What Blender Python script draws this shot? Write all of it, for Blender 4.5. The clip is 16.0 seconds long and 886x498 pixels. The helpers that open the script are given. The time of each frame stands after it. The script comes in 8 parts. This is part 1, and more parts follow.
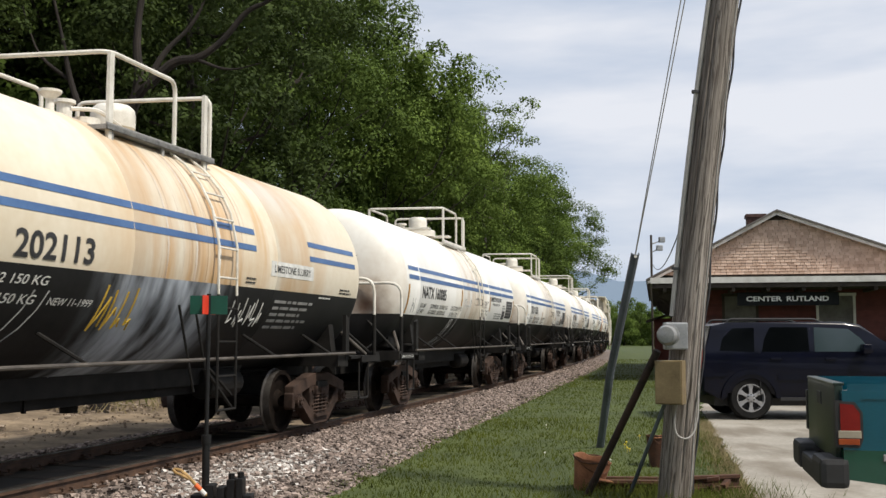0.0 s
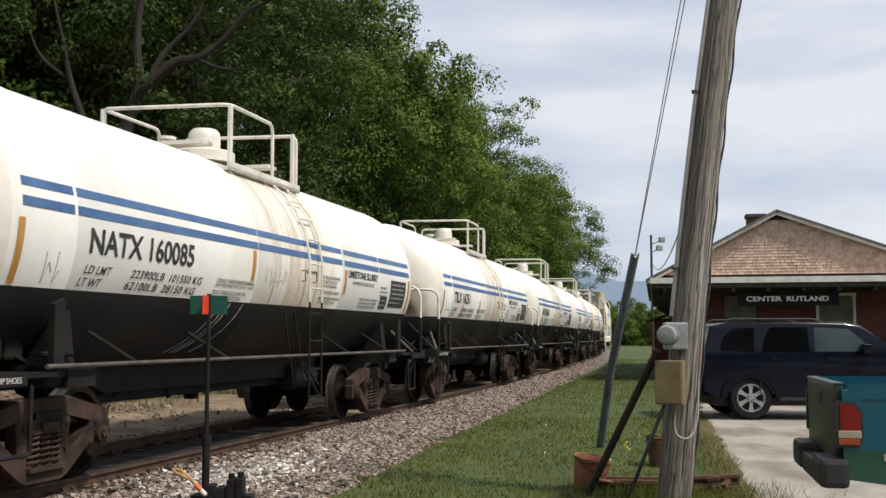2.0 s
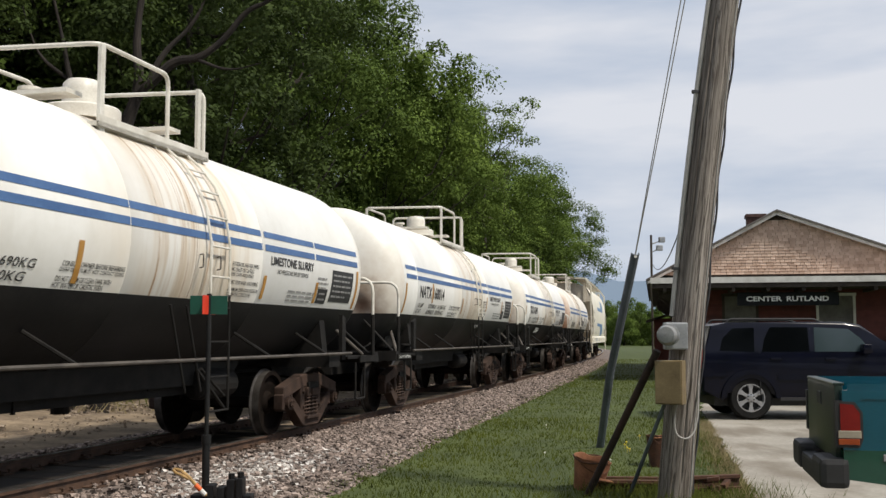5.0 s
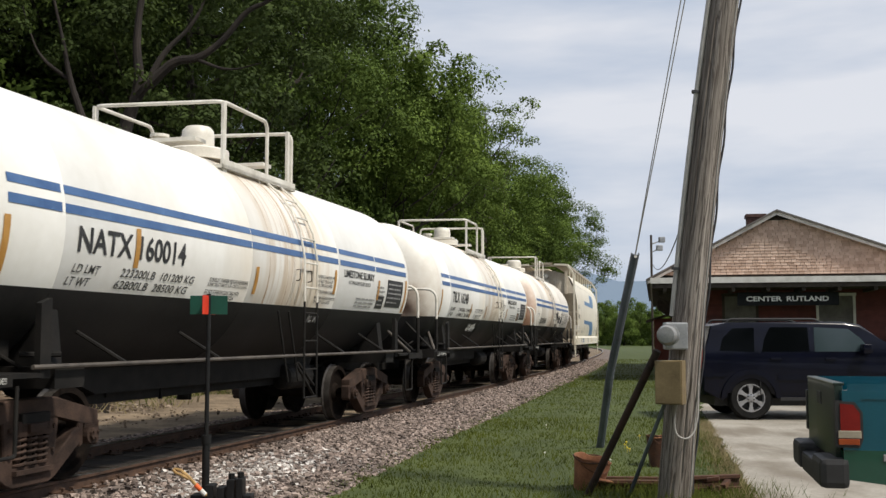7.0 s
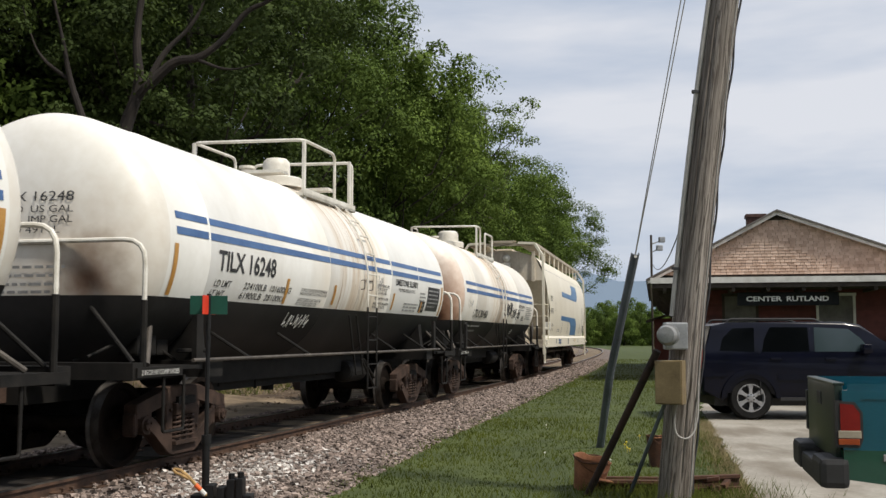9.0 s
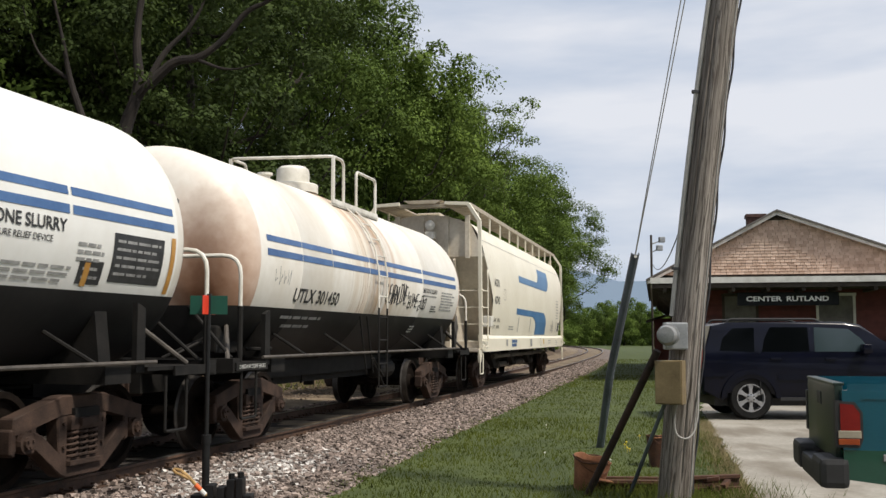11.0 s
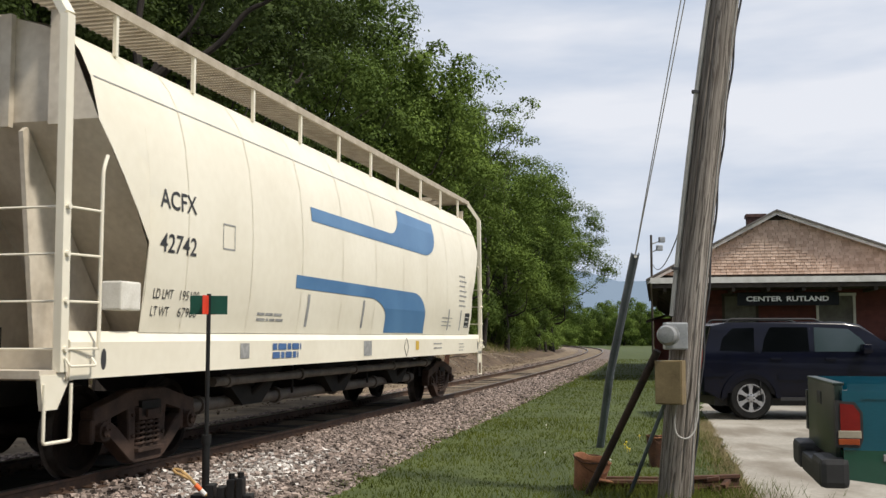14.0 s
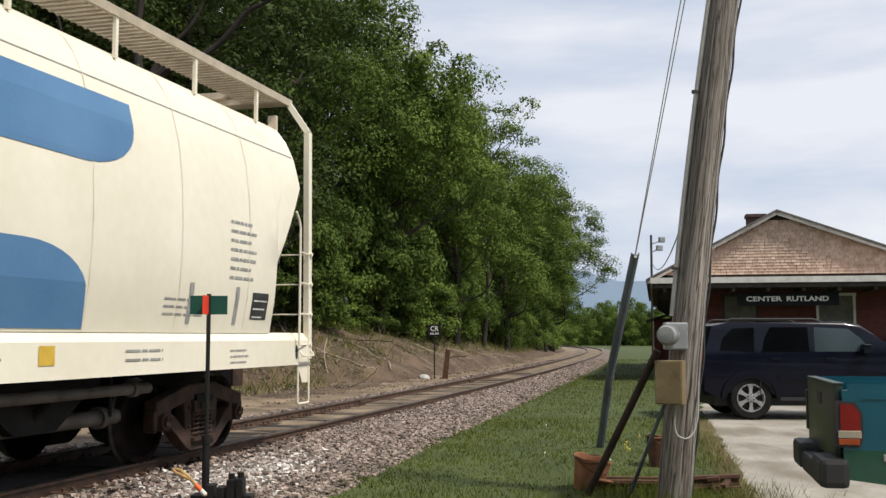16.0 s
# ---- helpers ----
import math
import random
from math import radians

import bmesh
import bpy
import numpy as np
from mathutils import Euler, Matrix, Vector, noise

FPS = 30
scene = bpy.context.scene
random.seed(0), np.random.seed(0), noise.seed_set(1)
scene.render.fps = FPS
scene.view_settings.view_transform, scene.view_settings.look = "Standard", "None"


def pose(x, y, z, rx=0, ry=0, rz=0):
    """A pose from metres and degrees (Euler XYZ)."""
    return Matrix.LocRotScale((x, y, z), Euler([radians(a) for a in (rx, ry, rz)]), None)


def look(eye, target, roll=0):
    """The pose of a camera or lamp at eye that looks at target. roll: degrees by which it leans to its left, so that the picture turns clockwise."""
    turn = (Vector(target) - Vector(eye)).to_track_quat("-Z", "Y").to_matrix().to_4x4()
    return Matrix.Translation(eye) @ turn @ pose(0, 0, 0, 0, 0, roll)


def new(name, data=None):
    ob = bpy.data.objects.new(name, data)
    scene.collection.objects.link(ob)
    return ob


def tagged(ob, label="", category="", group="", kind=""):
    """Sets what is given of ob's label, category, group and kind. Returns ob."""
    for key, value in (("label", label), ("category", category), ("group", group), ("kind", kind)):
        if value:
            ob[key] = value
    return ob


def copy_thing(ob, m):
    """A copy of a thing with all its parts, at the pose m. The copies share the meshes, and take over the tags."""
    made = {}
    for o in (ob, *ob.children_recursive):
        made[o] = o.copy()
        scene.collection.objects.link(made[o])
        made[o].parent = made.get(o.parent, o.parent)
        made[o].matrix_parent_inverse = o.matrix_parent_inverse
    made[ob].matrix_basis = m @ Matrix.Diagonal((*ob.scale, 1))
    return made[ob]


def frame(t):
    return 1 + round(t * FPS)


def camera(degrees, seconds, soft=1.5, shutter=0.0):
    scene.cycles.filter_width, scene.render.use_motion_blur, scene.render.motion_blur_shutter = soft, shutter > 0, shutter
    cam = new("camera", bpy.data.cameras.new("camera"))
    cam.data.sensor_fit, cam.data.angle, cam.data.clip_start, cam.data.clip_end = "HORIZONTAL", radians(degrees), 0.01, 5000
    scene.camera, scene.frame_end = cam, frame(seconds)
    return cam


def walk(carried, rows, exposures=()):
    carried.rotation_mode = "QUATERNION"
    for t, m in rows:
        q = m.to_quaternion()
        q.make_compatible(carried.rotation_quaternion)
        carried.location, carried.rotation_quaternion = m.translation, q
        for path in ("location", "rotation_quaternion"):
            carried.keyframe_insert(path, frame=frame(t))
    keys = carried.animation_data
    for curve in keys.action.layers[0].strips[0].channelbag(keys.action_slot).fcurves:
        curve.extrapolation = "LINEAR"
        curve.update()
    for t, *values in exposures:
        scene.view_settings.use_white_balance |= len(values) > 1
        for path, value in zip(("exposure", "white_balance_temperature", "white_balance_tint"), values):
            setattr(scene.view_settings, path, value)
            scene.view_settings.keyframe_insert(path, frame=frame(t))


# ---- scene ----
cam = camera(46.28, 16.0, soft=1.45, shutter=0.08)
EYE = pose(0, 0, 1.408, 94.84, 0, 0)
walk(cam, [(0.0, EYE), (16.0, EYE)], exposures=[(0.0, 0.0), (1.5, 0.0), (2.6, -0.09), (3.5, -0.19), (4.2, -0.17), (6.5, -0.11), (7.5, -0.11), (8.5, -0.19), (9.2, -0.12), (12.0, -0.05), (13.0, -0.04), (14.5, 0.03), (16.0, 0.05)])

# ---- light ----
SUN_EL, SUN_AZ = radians(55), radians(124)     # azimuth from +y, clockwise
world = bpy.data.worlds.new("overcast_sky")
scene.world = world
world.use_nodes = True
wn, wl = world.node_tree.nodes, world.node_tree.links
wn.clear()
w_out = wn.new("ShaderNodeOutputWorld")
w_bg = wn.new("ShaderNodeBackground")
w_sky = wn.new("ShaderNodeTexSky")
w_sky.sky_type, w_sky.sun_disc = "NISHITA", False
w_sky.sun_elevation, w_sky.sun_rotation = SUN_EL, SUN_AZ
w_tc = wn.new("ShaderNodeTexCoord")
w_map = wn.new("ShaderNodeMapping")
w_map.inputs["Scale"].default_value = (1.6, 1.6, 7.5)
w_map.inputs["Location"].default_value = (0.35, 0.1, 0.4)
w_noise = wn.new("ShaderNodeTexNoise")
w_noise.inputs["Scale"].default_value = 1.7
w_noise.inputs["Detail"].default_value = 5
w_noise.inputs["Roughness"].default_value = 0.5
w_ramp = wn.new("ShaderNodeValToRGB")
w_ramp.color_ramp.elements[0].position, w_ramp.color_ramp.elements[0].color = 0.36, (5.0, 5.9, 7.4, 1)
w_ramp.color_ramp.elements[1].position, w_ramp.color_ramp.elements[1].color = 0.62, (8.5, 8.7, 9.3, 1)
w_mix = wn.new("ShaderNodeMix")
w_mix.data_type = "RGBA"
w_mix.inputs["Factor"].default_value = 0.92
wl.new(w_tc.outputs["Generated"], w_map.inputs["Vector"])
wl.new(w_map.outputs["Vector"], w_noise.inputs["Vector"])
wl.new(w_noise.outputs["Fac"], w_ramp.inputs["Fac"])
wl.new(w_sky.outputs["Color"], w_mix.inputs["A"])
wl.new(w_ramp.outputs["Color"], w_mix.inputs["B"])
wl.new(w_mix.outputs["Result"], w_bg.inputs["Color"])
w_bg.inputs["Strength"].default_value = 0.1
wl.new(w_bg.outputs["Background"], w_out.inputs["Surface"])
sun_data = bpy.data.lights.new("sun", "SUN")
sun_data.energy, sun_data.angle, sun_data.color = 4.6, radians(6), (1.0, 0.93, 0.82)
sun = new("sun", sun_data)
sun.matrix_world = look((0, 0, 0), (-math.sin(SUN_AZ) * math.cos(SUN_EL), -math.cos(SUN_AZ) * math.cos(SUN_EL), -math.sin(SUN_EL)))


# ---- materials ----
def shade(name, low, high, scale=6.0, rough=0.7, metal=0.0, bump=0.15, fine=60.0, spread=0.5, island=0.0, coat=0.0, stretch=(1, 1, 1), per_object=0.0, gloss=0.5):
    """A paint, stone, wood or earth: two tones mixed by coarse and fine noise, with a fine relief."""
    m = bpy.data.materials.new(name)
    m.use_nodes = True
    n, l = m.node_tree.nodes, m.node_tree.links
    bsdf = n["Principled BSDF"]
    tc, mp = n.new("ShaderNodeTexCoord"), n.new("ShaderNodeMapping")
    mp.inputs["Scale"].default_value = stretch
    l.new(tc.outputs["Object"], mp.inputs["Vector"])
    a, b = n.new("ShaderNodeTexNoise"), n.new("ShaderNodeTexNoise")
    for t, s, d in ((a, scale, 5), (b, fine, 4)):
        t.inputs["Scale"].default_value, t.inputs["Detail"].default_value = s, d
        l.new(mp.outputs["Vector"], t.inputs["Vector"])
    add = n.new("ShaderNodeMath")
    add.operation = "MULTIPLY_ADD"
    add.inputs[1].default_value = 0.45
    l.new(b.outputs["Fac"], add.inputs[0])
    l.new(a.outputs["Fac"], add.inputs[2])
    last = add.outputs[0]
    if island:
        g = n.new("ShaderNodeNewGeometry")
        k = n.new("ShaderNodeMath")
        k.operation = "MULTIPLY_ADD"
        k.inputs[1].default_value = island
        l.new(g.outputs["Random Per Island"], k.inputs[0])
        l.new(last, k.inputs[2])
        last = k.outputs[0]
    if per_object:
        g = n.new("ShaderNodeObjectInfo")
        k = n.new("ShaderNodeMath")
        k.operation = "MULTIPLY_ADD"
        k.inputs[1].default_value = per_object
        l.new(g.outputs["Random"], k.inputs[0])
        l.new(last, k.inputs[2])
        last = k.outputs[0]
    rng = n.new("ShaderNodeMapRange")
    mid = 0.72 + (island + per_object) / 2
    half = 0.5 * spread * (1 + island + per_object)
    rng.inputs["From Min"].default_value, rng.inputs["From Max"].default_value = mid - half, mid + half
    l.new(last, rng.inputs["Value"])
    mix = n.new("ShaderNodeMix")
    mix.data_type = "RGBA"
    mix.inputs["A"].default_value, mix.inputs["B"].default_value = (*low, 1), (*high, 1)
    l.new(rng.outputs["Result"], mix.inputs["Factor"])
    l.new(mix.outputs["Result"], bsdf.inputs["Base Color"])
    bsdf.inputs["Roughness"].default_value, bsdf.inputs["Metallic"].default_value = rough, metal
    bsdf.inputs["Specular IOR Level"].default_value = gloss
    bsdf.inputs["Coat Weight"].default_value = coat
    bsdf.inputs["Coat Roughness"].default_value = 0.08
    if bump:
        bp = n.new("ShaderNodeBump")
        bp.inputs["Strength"].default_value, bp.inputs["Distance"].default_value = bump, 0.02
        l.new(add.outputs[0], bp.inputs["Height"])
        l.new(bp.outputs["Normal"], bsdf.inputs["Normal"])
    return m


def stain(m, tint, axis_range, amount=0.8, scale=(2.5, 0.8, 0.5), lo=0.45, hi=0.75):
    """Lays a run-off stain over a material: a band along local x, broken by drawn-out noise."""
    n, l = m.node_tree.nodes, m.node_tree.links
    bsdf = n["Principled BSDF"]
    old = bsdf.inputs["Base Color"].links[0].from_socket
    tc, sp, mp, nz = n.new("ShaderNodeTexCoord"), n.new("ShaderNodeSeparateXYZ"), n.new("ShaderNodeMapping"), n.new("ShaderNodeTexNoise")
    l.new(tc.outputs["Object"], sp.inputs[0])
    l.new(tc.outputs["Object"], mp.inputs["Vector"])
    mp.inputs["Scale"].default_value = scale
    nz.inputs["Scale"].default_value, nz.inputs["Detail"].default_value = 1.6, 5
    l.new(mp.outputs["Vector"], nz.inputs["Vector"])
    c, h = (axis_range[0] + axis_range[1]) / 2, (axis_range[1] - axis_range[0]) / 2
    d = n.new("ShaderNodeMath"); d.operation = "SUBTRACT"; d.inputs[1].default_value = c
    l.new(sp.outputs["X"], d.inputs[0])
    ab = n.new("ShaderNodeMath"); ab.operation = "ABSOLUTE"
    l.new(d.outputs[0], ab.inputs[0])
    r1 = n.new("ShaderNodeMapRange")
    r1.inputs["From Min"].default_value, r1.inputs["From Max"].default_value = h, h * 0.45
    l.new(ab.outputs[0], r1.inputs["Value"])
    r2 = n.new("ShaderNodeMapRange")
    r2.inputs["From Min"].default_value, r2.inputs["From Max"].default_value = lo, hi
    l.new(nz.outputs["Fac"], r2.inputs["Value"])
    mu = n.new("ShaderNodeMath"); mu.operation = "MULTIPLY"
    l.new(r1.outputs["Result"], mu.inputs[0]); l.new(r2.outputs["Result"], mu.inputs[1])
    m2 = n.new("ShaderNodeMath"); m2.operation = "MULTIPLY"; m2.inputs[1].default_value = amount
    l.new(mu.outputs[0], m2.inputs[0])
    mix = n.new("ShaderNodeMix"); mix.data_type = "RGBA"
    mix.inputs["B"].default_value = (*tint, 1)
    l.new(m2.outputs[0], mix.inputs["Factor"])
    l.new(old, mix.inputs["A"])
    l.new(mix.outputs["Result"], bsdf.inputs["Base Color"])
    return m


def blotch(m, centre, radii, tint, amount=0.85, grain=0.9):
    """A rust run with a soft broken edge about one place of the thing."""
    n, l = m.node_tree.nodes, m.node_tree.links
    bsdf = n["Principled BSDF"]
    old = bsdf.inputs["Base Color"].links[0].from_socket
    tc, mp, ln, nz = n.new("ShaderNodeTexCoord"), n.new("ShaderNodeMapping"), n.new("ShaderNodeVectorMath"), n.new("ShaderNodeTexNoise")
    mp.vector_type = "TEXTURE"
    mp.inputs["Location"].default_value, mp.inputs["Scale"].default_value = centre, radii
    ln.operation = "LENGTH"
    l.new(tc.outputs["Object"], mp.inputs["Vector"])
    l.new(mp.outputs["Vector"], ln.inputs[0])
    nz.inputs["Scale"].default_value, nz.inputs["Detail"].default_value = 5, 6
    l.new(tc.outputs["Object"], nz.inputs["Vector"])
    ad = n.new("ShaderNodeMath"); ad.operation = "MULTIPLY_ADD"; ad.inputs[1].default_value = grain
    l.new(nz.outputs["Fac"], ad.inputs[0]); l.new(ln.outputs["Value"], ad.inputs[2])
    r = n.new("ShaderNodeMapRange")
    r.inputs["From Min"].default_value, r.inputs["From Max"].default_value = 1.0 + grain / 2, grain / 2
    r.inputs["To Max"].default_value = amount
    l.new(ad.outputs[0], r.inputs["Value"])
    mix = n.new("ShaderNodeMix"); mix.data_type = "RGBA"
    mix.inputs["B"].default_value = (*tint, 1)
    l.new(r.outputs["Result"], mix.inputs["Factor"]); l.new(old, mix.inputs["A"])
    l.new(mix.outputs["Result"], bsdf.inputs["Base Color"])
    return m


def glass(name, tint, rough=0.03, gloss=0.4):
    m = bpy.data.materials.new(name)
    m.use_nodes = True
    b = m.node_tree.nodes["Principled BSDF"]
    b.inputs["Base Color"].default_value = (*tint, 1)
    b.inputs["Roughness"].default_value = rough
    b.inputs["Specular IOR Level"].default_value = gloss
    return m


def leaf_material(name, low, high):
    m = shade(name, low, high, scale=0.5, rough=0.75, bump=0, fine=2.5, spread=0.6, island=0.25, gloss=0.15)
    n, l = m.node_tree.nodes, m.node_tree.links
    tr, ms = n.new("ShaderNodeBsdfTranslucent"), n.new("ShaderNodeMixShader")
    src = n["Principled BSDF"].inputs["Base Color"].links[0].from_socket
    l.new(src, tr.inputs["Color"])
    ms.inputs["Fac"].default_value = 0.25
    l.new(n["Principled BSDF"].outputs["BSDF"], ms.inputs[1])
    l.new(tr.outputs["BSDF"], ms.inputs[2])
    l.new(ms.outputs["Shader"], n["Material Output"].inputs["Surface"])
    return m


M_WHITE = shade("white_tank_paint", (0.70, 0.69, 0.65), (0.85, 0.85, 0.825), 0.9, 0.45, bump=0.03, fine=9, spread=0.75)
stain(M_WHITE, (0.66, 0.55, 0.40), (-1.8, 2.4), 0.6, (0.9, 0.4, 0.3), 0.30, 0.62)
stain(M_WHITE, (0.42, 0.27, 0.12), (-0.9, 1.9), 0.8, (3.6, 0.45, 0.3), 0.44, 0.70)
stain(M_WHITE, (0.30, 0.15, 0.055), (-0.2, 1.2), 0.85, (9.0, 0.45, 0.3), 0.54, 0.70)
stain(M_WHITE, (0.22, 0.10, 0.035), (-0.5, 1.3), 0.8, (16.0, 0.4, 0.3), 0.57, 0.64)
stain(M_WHITE, (0.50, 0.46, 0.38), (-7.0, 7.0), 0.35, (1.1, 0.3, 0.25), 0.45, 0.75)
M_CREAM = shade("yellowed_tank_paint", (0.58, 0.49, 0.35), (0.74, 0.69, 0.58), 0.8, 0.5, bump=0.03, fine=9, spread=0.75)
stain(M_CREAM, (0.52, 0.29, 0.10), (-2.2, 4.6), 0.9, (1.5, 0.35, 0.25), 0.38, 0.62)
blotch(M_CREAM, (2.9, -0.85, 3.3), (1.3, 0.7, 0.5), (0.60, 0.58, 0.55), 0.75)
stain(M_CREAM, (0.30, 0.13, 0.04), (-1.0, 2.2), 0.7, (13.0, 0.4, 0.3), 0.56, 0.66)
stain(M_CREAM, (0.26, 0.13, 0.05), (-0.3, 1.4), 0.8, (4.5, 0.4, 0.3), 0.45, 0.7)
M_AGED = shade("aged_white_tank_paint", (0.62, 0.585, 0.52), (0.82, 0.80, 0.755), 0.8, 0.5, bump=0.03, fine=9, spread=0.75)
stain(M_AGED, (0.40, 0.22, 0.09), (-1.9, 1.0), 0.9, (2.4, 0.45, 0.35), 0.38, 0.66)
stain(M_AGED, (0.20, 0.09, 0.035), (-2.0, 0.6), 0.85, (15.0, 0.4, 0.3), 0.56, 0.64)
stain(M_AGED, (0.50, 0.42, 0.30), (-6.0, 6.0), 0.6, (1.1, 0.3, 0.25), 0.42, 0.72)
M_HEAD = shade("rust_stained_head_paint", (0.64, 0.61, 0.54), (0.82, 0.81, 0.77), 0.9, 0.45, bump=0.03, fine=9, spread=0.75)
M_HEADRUST = shade("rusty_head_paint", (0.60, 0.54, 0.46), (0.80, 0.76, 0.70), 0.9, 0.5, bump=0.03, fine=9, spread=0.75)
for side in (-1, 1):
    blotch(M_HEAD, (side * 6.1, -0.7, 2.1), (1.2, 1.1, 1.1), (0.45, 0.34, 0.24), 0.6)
    blotch(M_HEAD, (side * 6.15, -0.78, 2.0), (1.3, 0.5, 0.62), (0.10, 0.04, 0.017), 1.0, 0.55)
    blotch(M_HEADRUST, (side * 5.8, -0.92, 1.9), (3.0, 1.05, 1.6), (0.45, 0.17, 0.055), 1.0, 0.4)
    blotch(M_HEADRUST, (side * 5.8, -0.92, 1.8), (3.0, 0.6, 1.6), (0.02, 0.006, 0.003), 1.0, 0.4)
M_BLACK = shade("black_tank_paint", (0.008, 0.008, 0.0088), (0.026, 0.025, 0.0245), 1.3, 0.6, bump=0.04, fine=14, spread=0.8, gloss=0.22)
M_SMEAR = shade("slurry_smeared_black_paint", (0.006, 0.006, 0.0065), (0.022, 0.022, 0.022), 1.3, 0.6, bump=0.04, fine=14, spread=0.8, gloss=0.22)
stain(M_SMEAR, (0.44, 0.48, 0.54), (-1.75, 1.25), 1.0, (1.7, 0.5, 0.5), 0.36, 0.58)
M_BLUE = shade("blue_stripe_paint", (0.035, 0.09, 0.23), (0.07, 0.15, 0.32), 3, 0.45, bump=0.02, fine=20)
M_ORANGE = shade("orange_reflective_tape", (0.36, 0.17, 0.03), (0.50, 0.27, 0.07), 6, 0.45, bump=0)
M_YELLOW = shade("yellow_label", (0.48, 0.30, 0.03), (0.62, 0.42, 0.06), 6, 0.5, bump=0)
M_INK = shade("black_stencil_paint", (0.012, 0.012, 0.013), (0.04, 0.04, 0.042), 6, 0.55, bump=0)
M_STENCIL = shade("white_stencil_paint", (0.52, 0.52, 0.49), (0.75, 0.75, 0.72), 8, 0.55, bump=0)
M_FADED = shade("faded_grey_stencil", (0.16, 0.16, 0.16), (0.36, 0.36, 0.35), 12, 0.6, bump=0)
M_RAILING = shade("white_railing_paint", (0.52, 0.49, 0.42), (0.76, 0.74, 0.68), 5, 0.45, bump=0.03)
M_GRIME = shade("greasy_black_underframe", (0.005, 0.005, 0.005), (0.02, 0.018, 0.016), 4, 0.7, bump=0.12, gloss=0.2)
M_TRUCK = shade("rusty_cast_steel", (0.008, 0.0055, 0.0045), (0.078, 0.047, 0.034), 4, 0.8, bump=0.25, spread=0.6, gloss=0.3)
M_TREAD = shade("polished_wheel_steel", (0.025, 0.021, 0.018), (0.10, 0.092, 0.085), 6, 0.5, metal=0.5, bump=0.03)
M_WHEEL = shade("dark_wheel_plate", (0.003, 0.0025, 0.002), (0.018, 0.012, 0.009), 6, 0.85, bump=0.08, gloss=0.1)
M_HOPPER = shade("cream_hopper_paint", (0.64, 0.59, 0.47), (0.80, 0.76, 0.645), 0.7, 0.42, bump=0.025, fine=7, spread=0.8)
M_HOPPER_GREY = shade("dirty_grey_hopper_paint", (0.40, 0.345, 0.27), (0.66, 0.60, 0.50), 1.2, 0.55, bump=0.05, fine=12)
M_HOPBLUE = shade("hopper_blue_paint", (0.05, 0.14, 0.29), (0.09, 0.205, 0.37), 1.2, 0.42, bump=0.02)
M_OUTLET = shade("dusty_outlet_pipe", (0.04, 0.033, 0.027), (0.16, 0.138, 0.115), 3, 0.6, bump=0.06)
M_GRATING = shade("tan_steel_grating", (0.30, 0.25, 0.18), (0.48, 0.42, 0.33), 4, 0.6, bump=0.1)
M_PIPE = shade("dusty_steel_pipe", (0.035, 0.03, 0.026), (0.11, 0.095, 0.08), 5, 0.6, bump=0.08)


# ---- mesh helpers ----
def mesh_of(name, bm, material, smooth=False):
    me = bpy.data.meshes.new(name)
    bmesh.ops.recalc_face_normals(bm, faces=bm.faces)
    bm.to_mesh(me)
    bm.free()
    for m in (material if isinstance(material, (list, tuple)) else (material,)):
        me.materials.append(m)
    if smooth:
        me.shade_smooth()
        me.set_sharp_from_angle(angle=radians(38))
    return me


def part(name, bm, material, parent, label="", smooth=False):
    """Links a bmesh, or a mesh already made, as one part under a thing."""
    me = bm if isinstance(bm, bpy.types.Mesh) else mesh_of(name, bm, material, smooth)
    ob = new(name, me)
    ob.parent = parent
    if label:
        tagged(ob, label)
    return ob


def thing(name, label, category, m=None, group="", kind="", bm=None, material=None, smooth=False):
    ob = new(name, mesh_of(name, bm, material, smooth) if bm is not None else None)
    if m is not None:
        ob.matrix_world = m
    return tagged(ob, label, category, group, kind)


def box(bm, x0, x1, y0, y1, z0, z1, m=None, bevel=0.0):
    v = [bm.verts.new((x, y, z)) for x in (x0, x1) for y in (y0, y1) for z in (z0, z1)]
    fs = [bm.faces.new([v[i] for i in f]) for f in ((0, 1, 3, 2), (4, 6, 7, 5), (0, 4, 5, 1), (2, 3, 7, 6), (0, 2, 6, 4), (1, 5, 7, 3))]
    if bevel:
        es = list({e for f in fs for e in f.edges})
        r = bmesh.ops.bevel(bm, geom=es, offset=bevel, segments=2, affect="EDGES", profile=0.6)
        v = list({q for f in r["faces"] for q in f.verts} | {q for q in v if q.is_valid})
    if m is not None:
        bmesh.ops.transform(bm, matrix=m, verts=[q for q in v if q.is_valid])
    return bm


def rod(bm, p, q, r, seg=8, r2=None):
    p, q = Vector(p), Vector(q)
    d = q - p
    m = Matrix.Translation((p + q) / 2) @ d.to_track_quat("Z", "Y").to_matrix().to_4x4()
    bmesh.ops.create_cone(bm, cap_ends=True, segments=seg, radius1=r, radius2=r if r2 is None else r2, depth=d.length, matrix=m)
    return bm


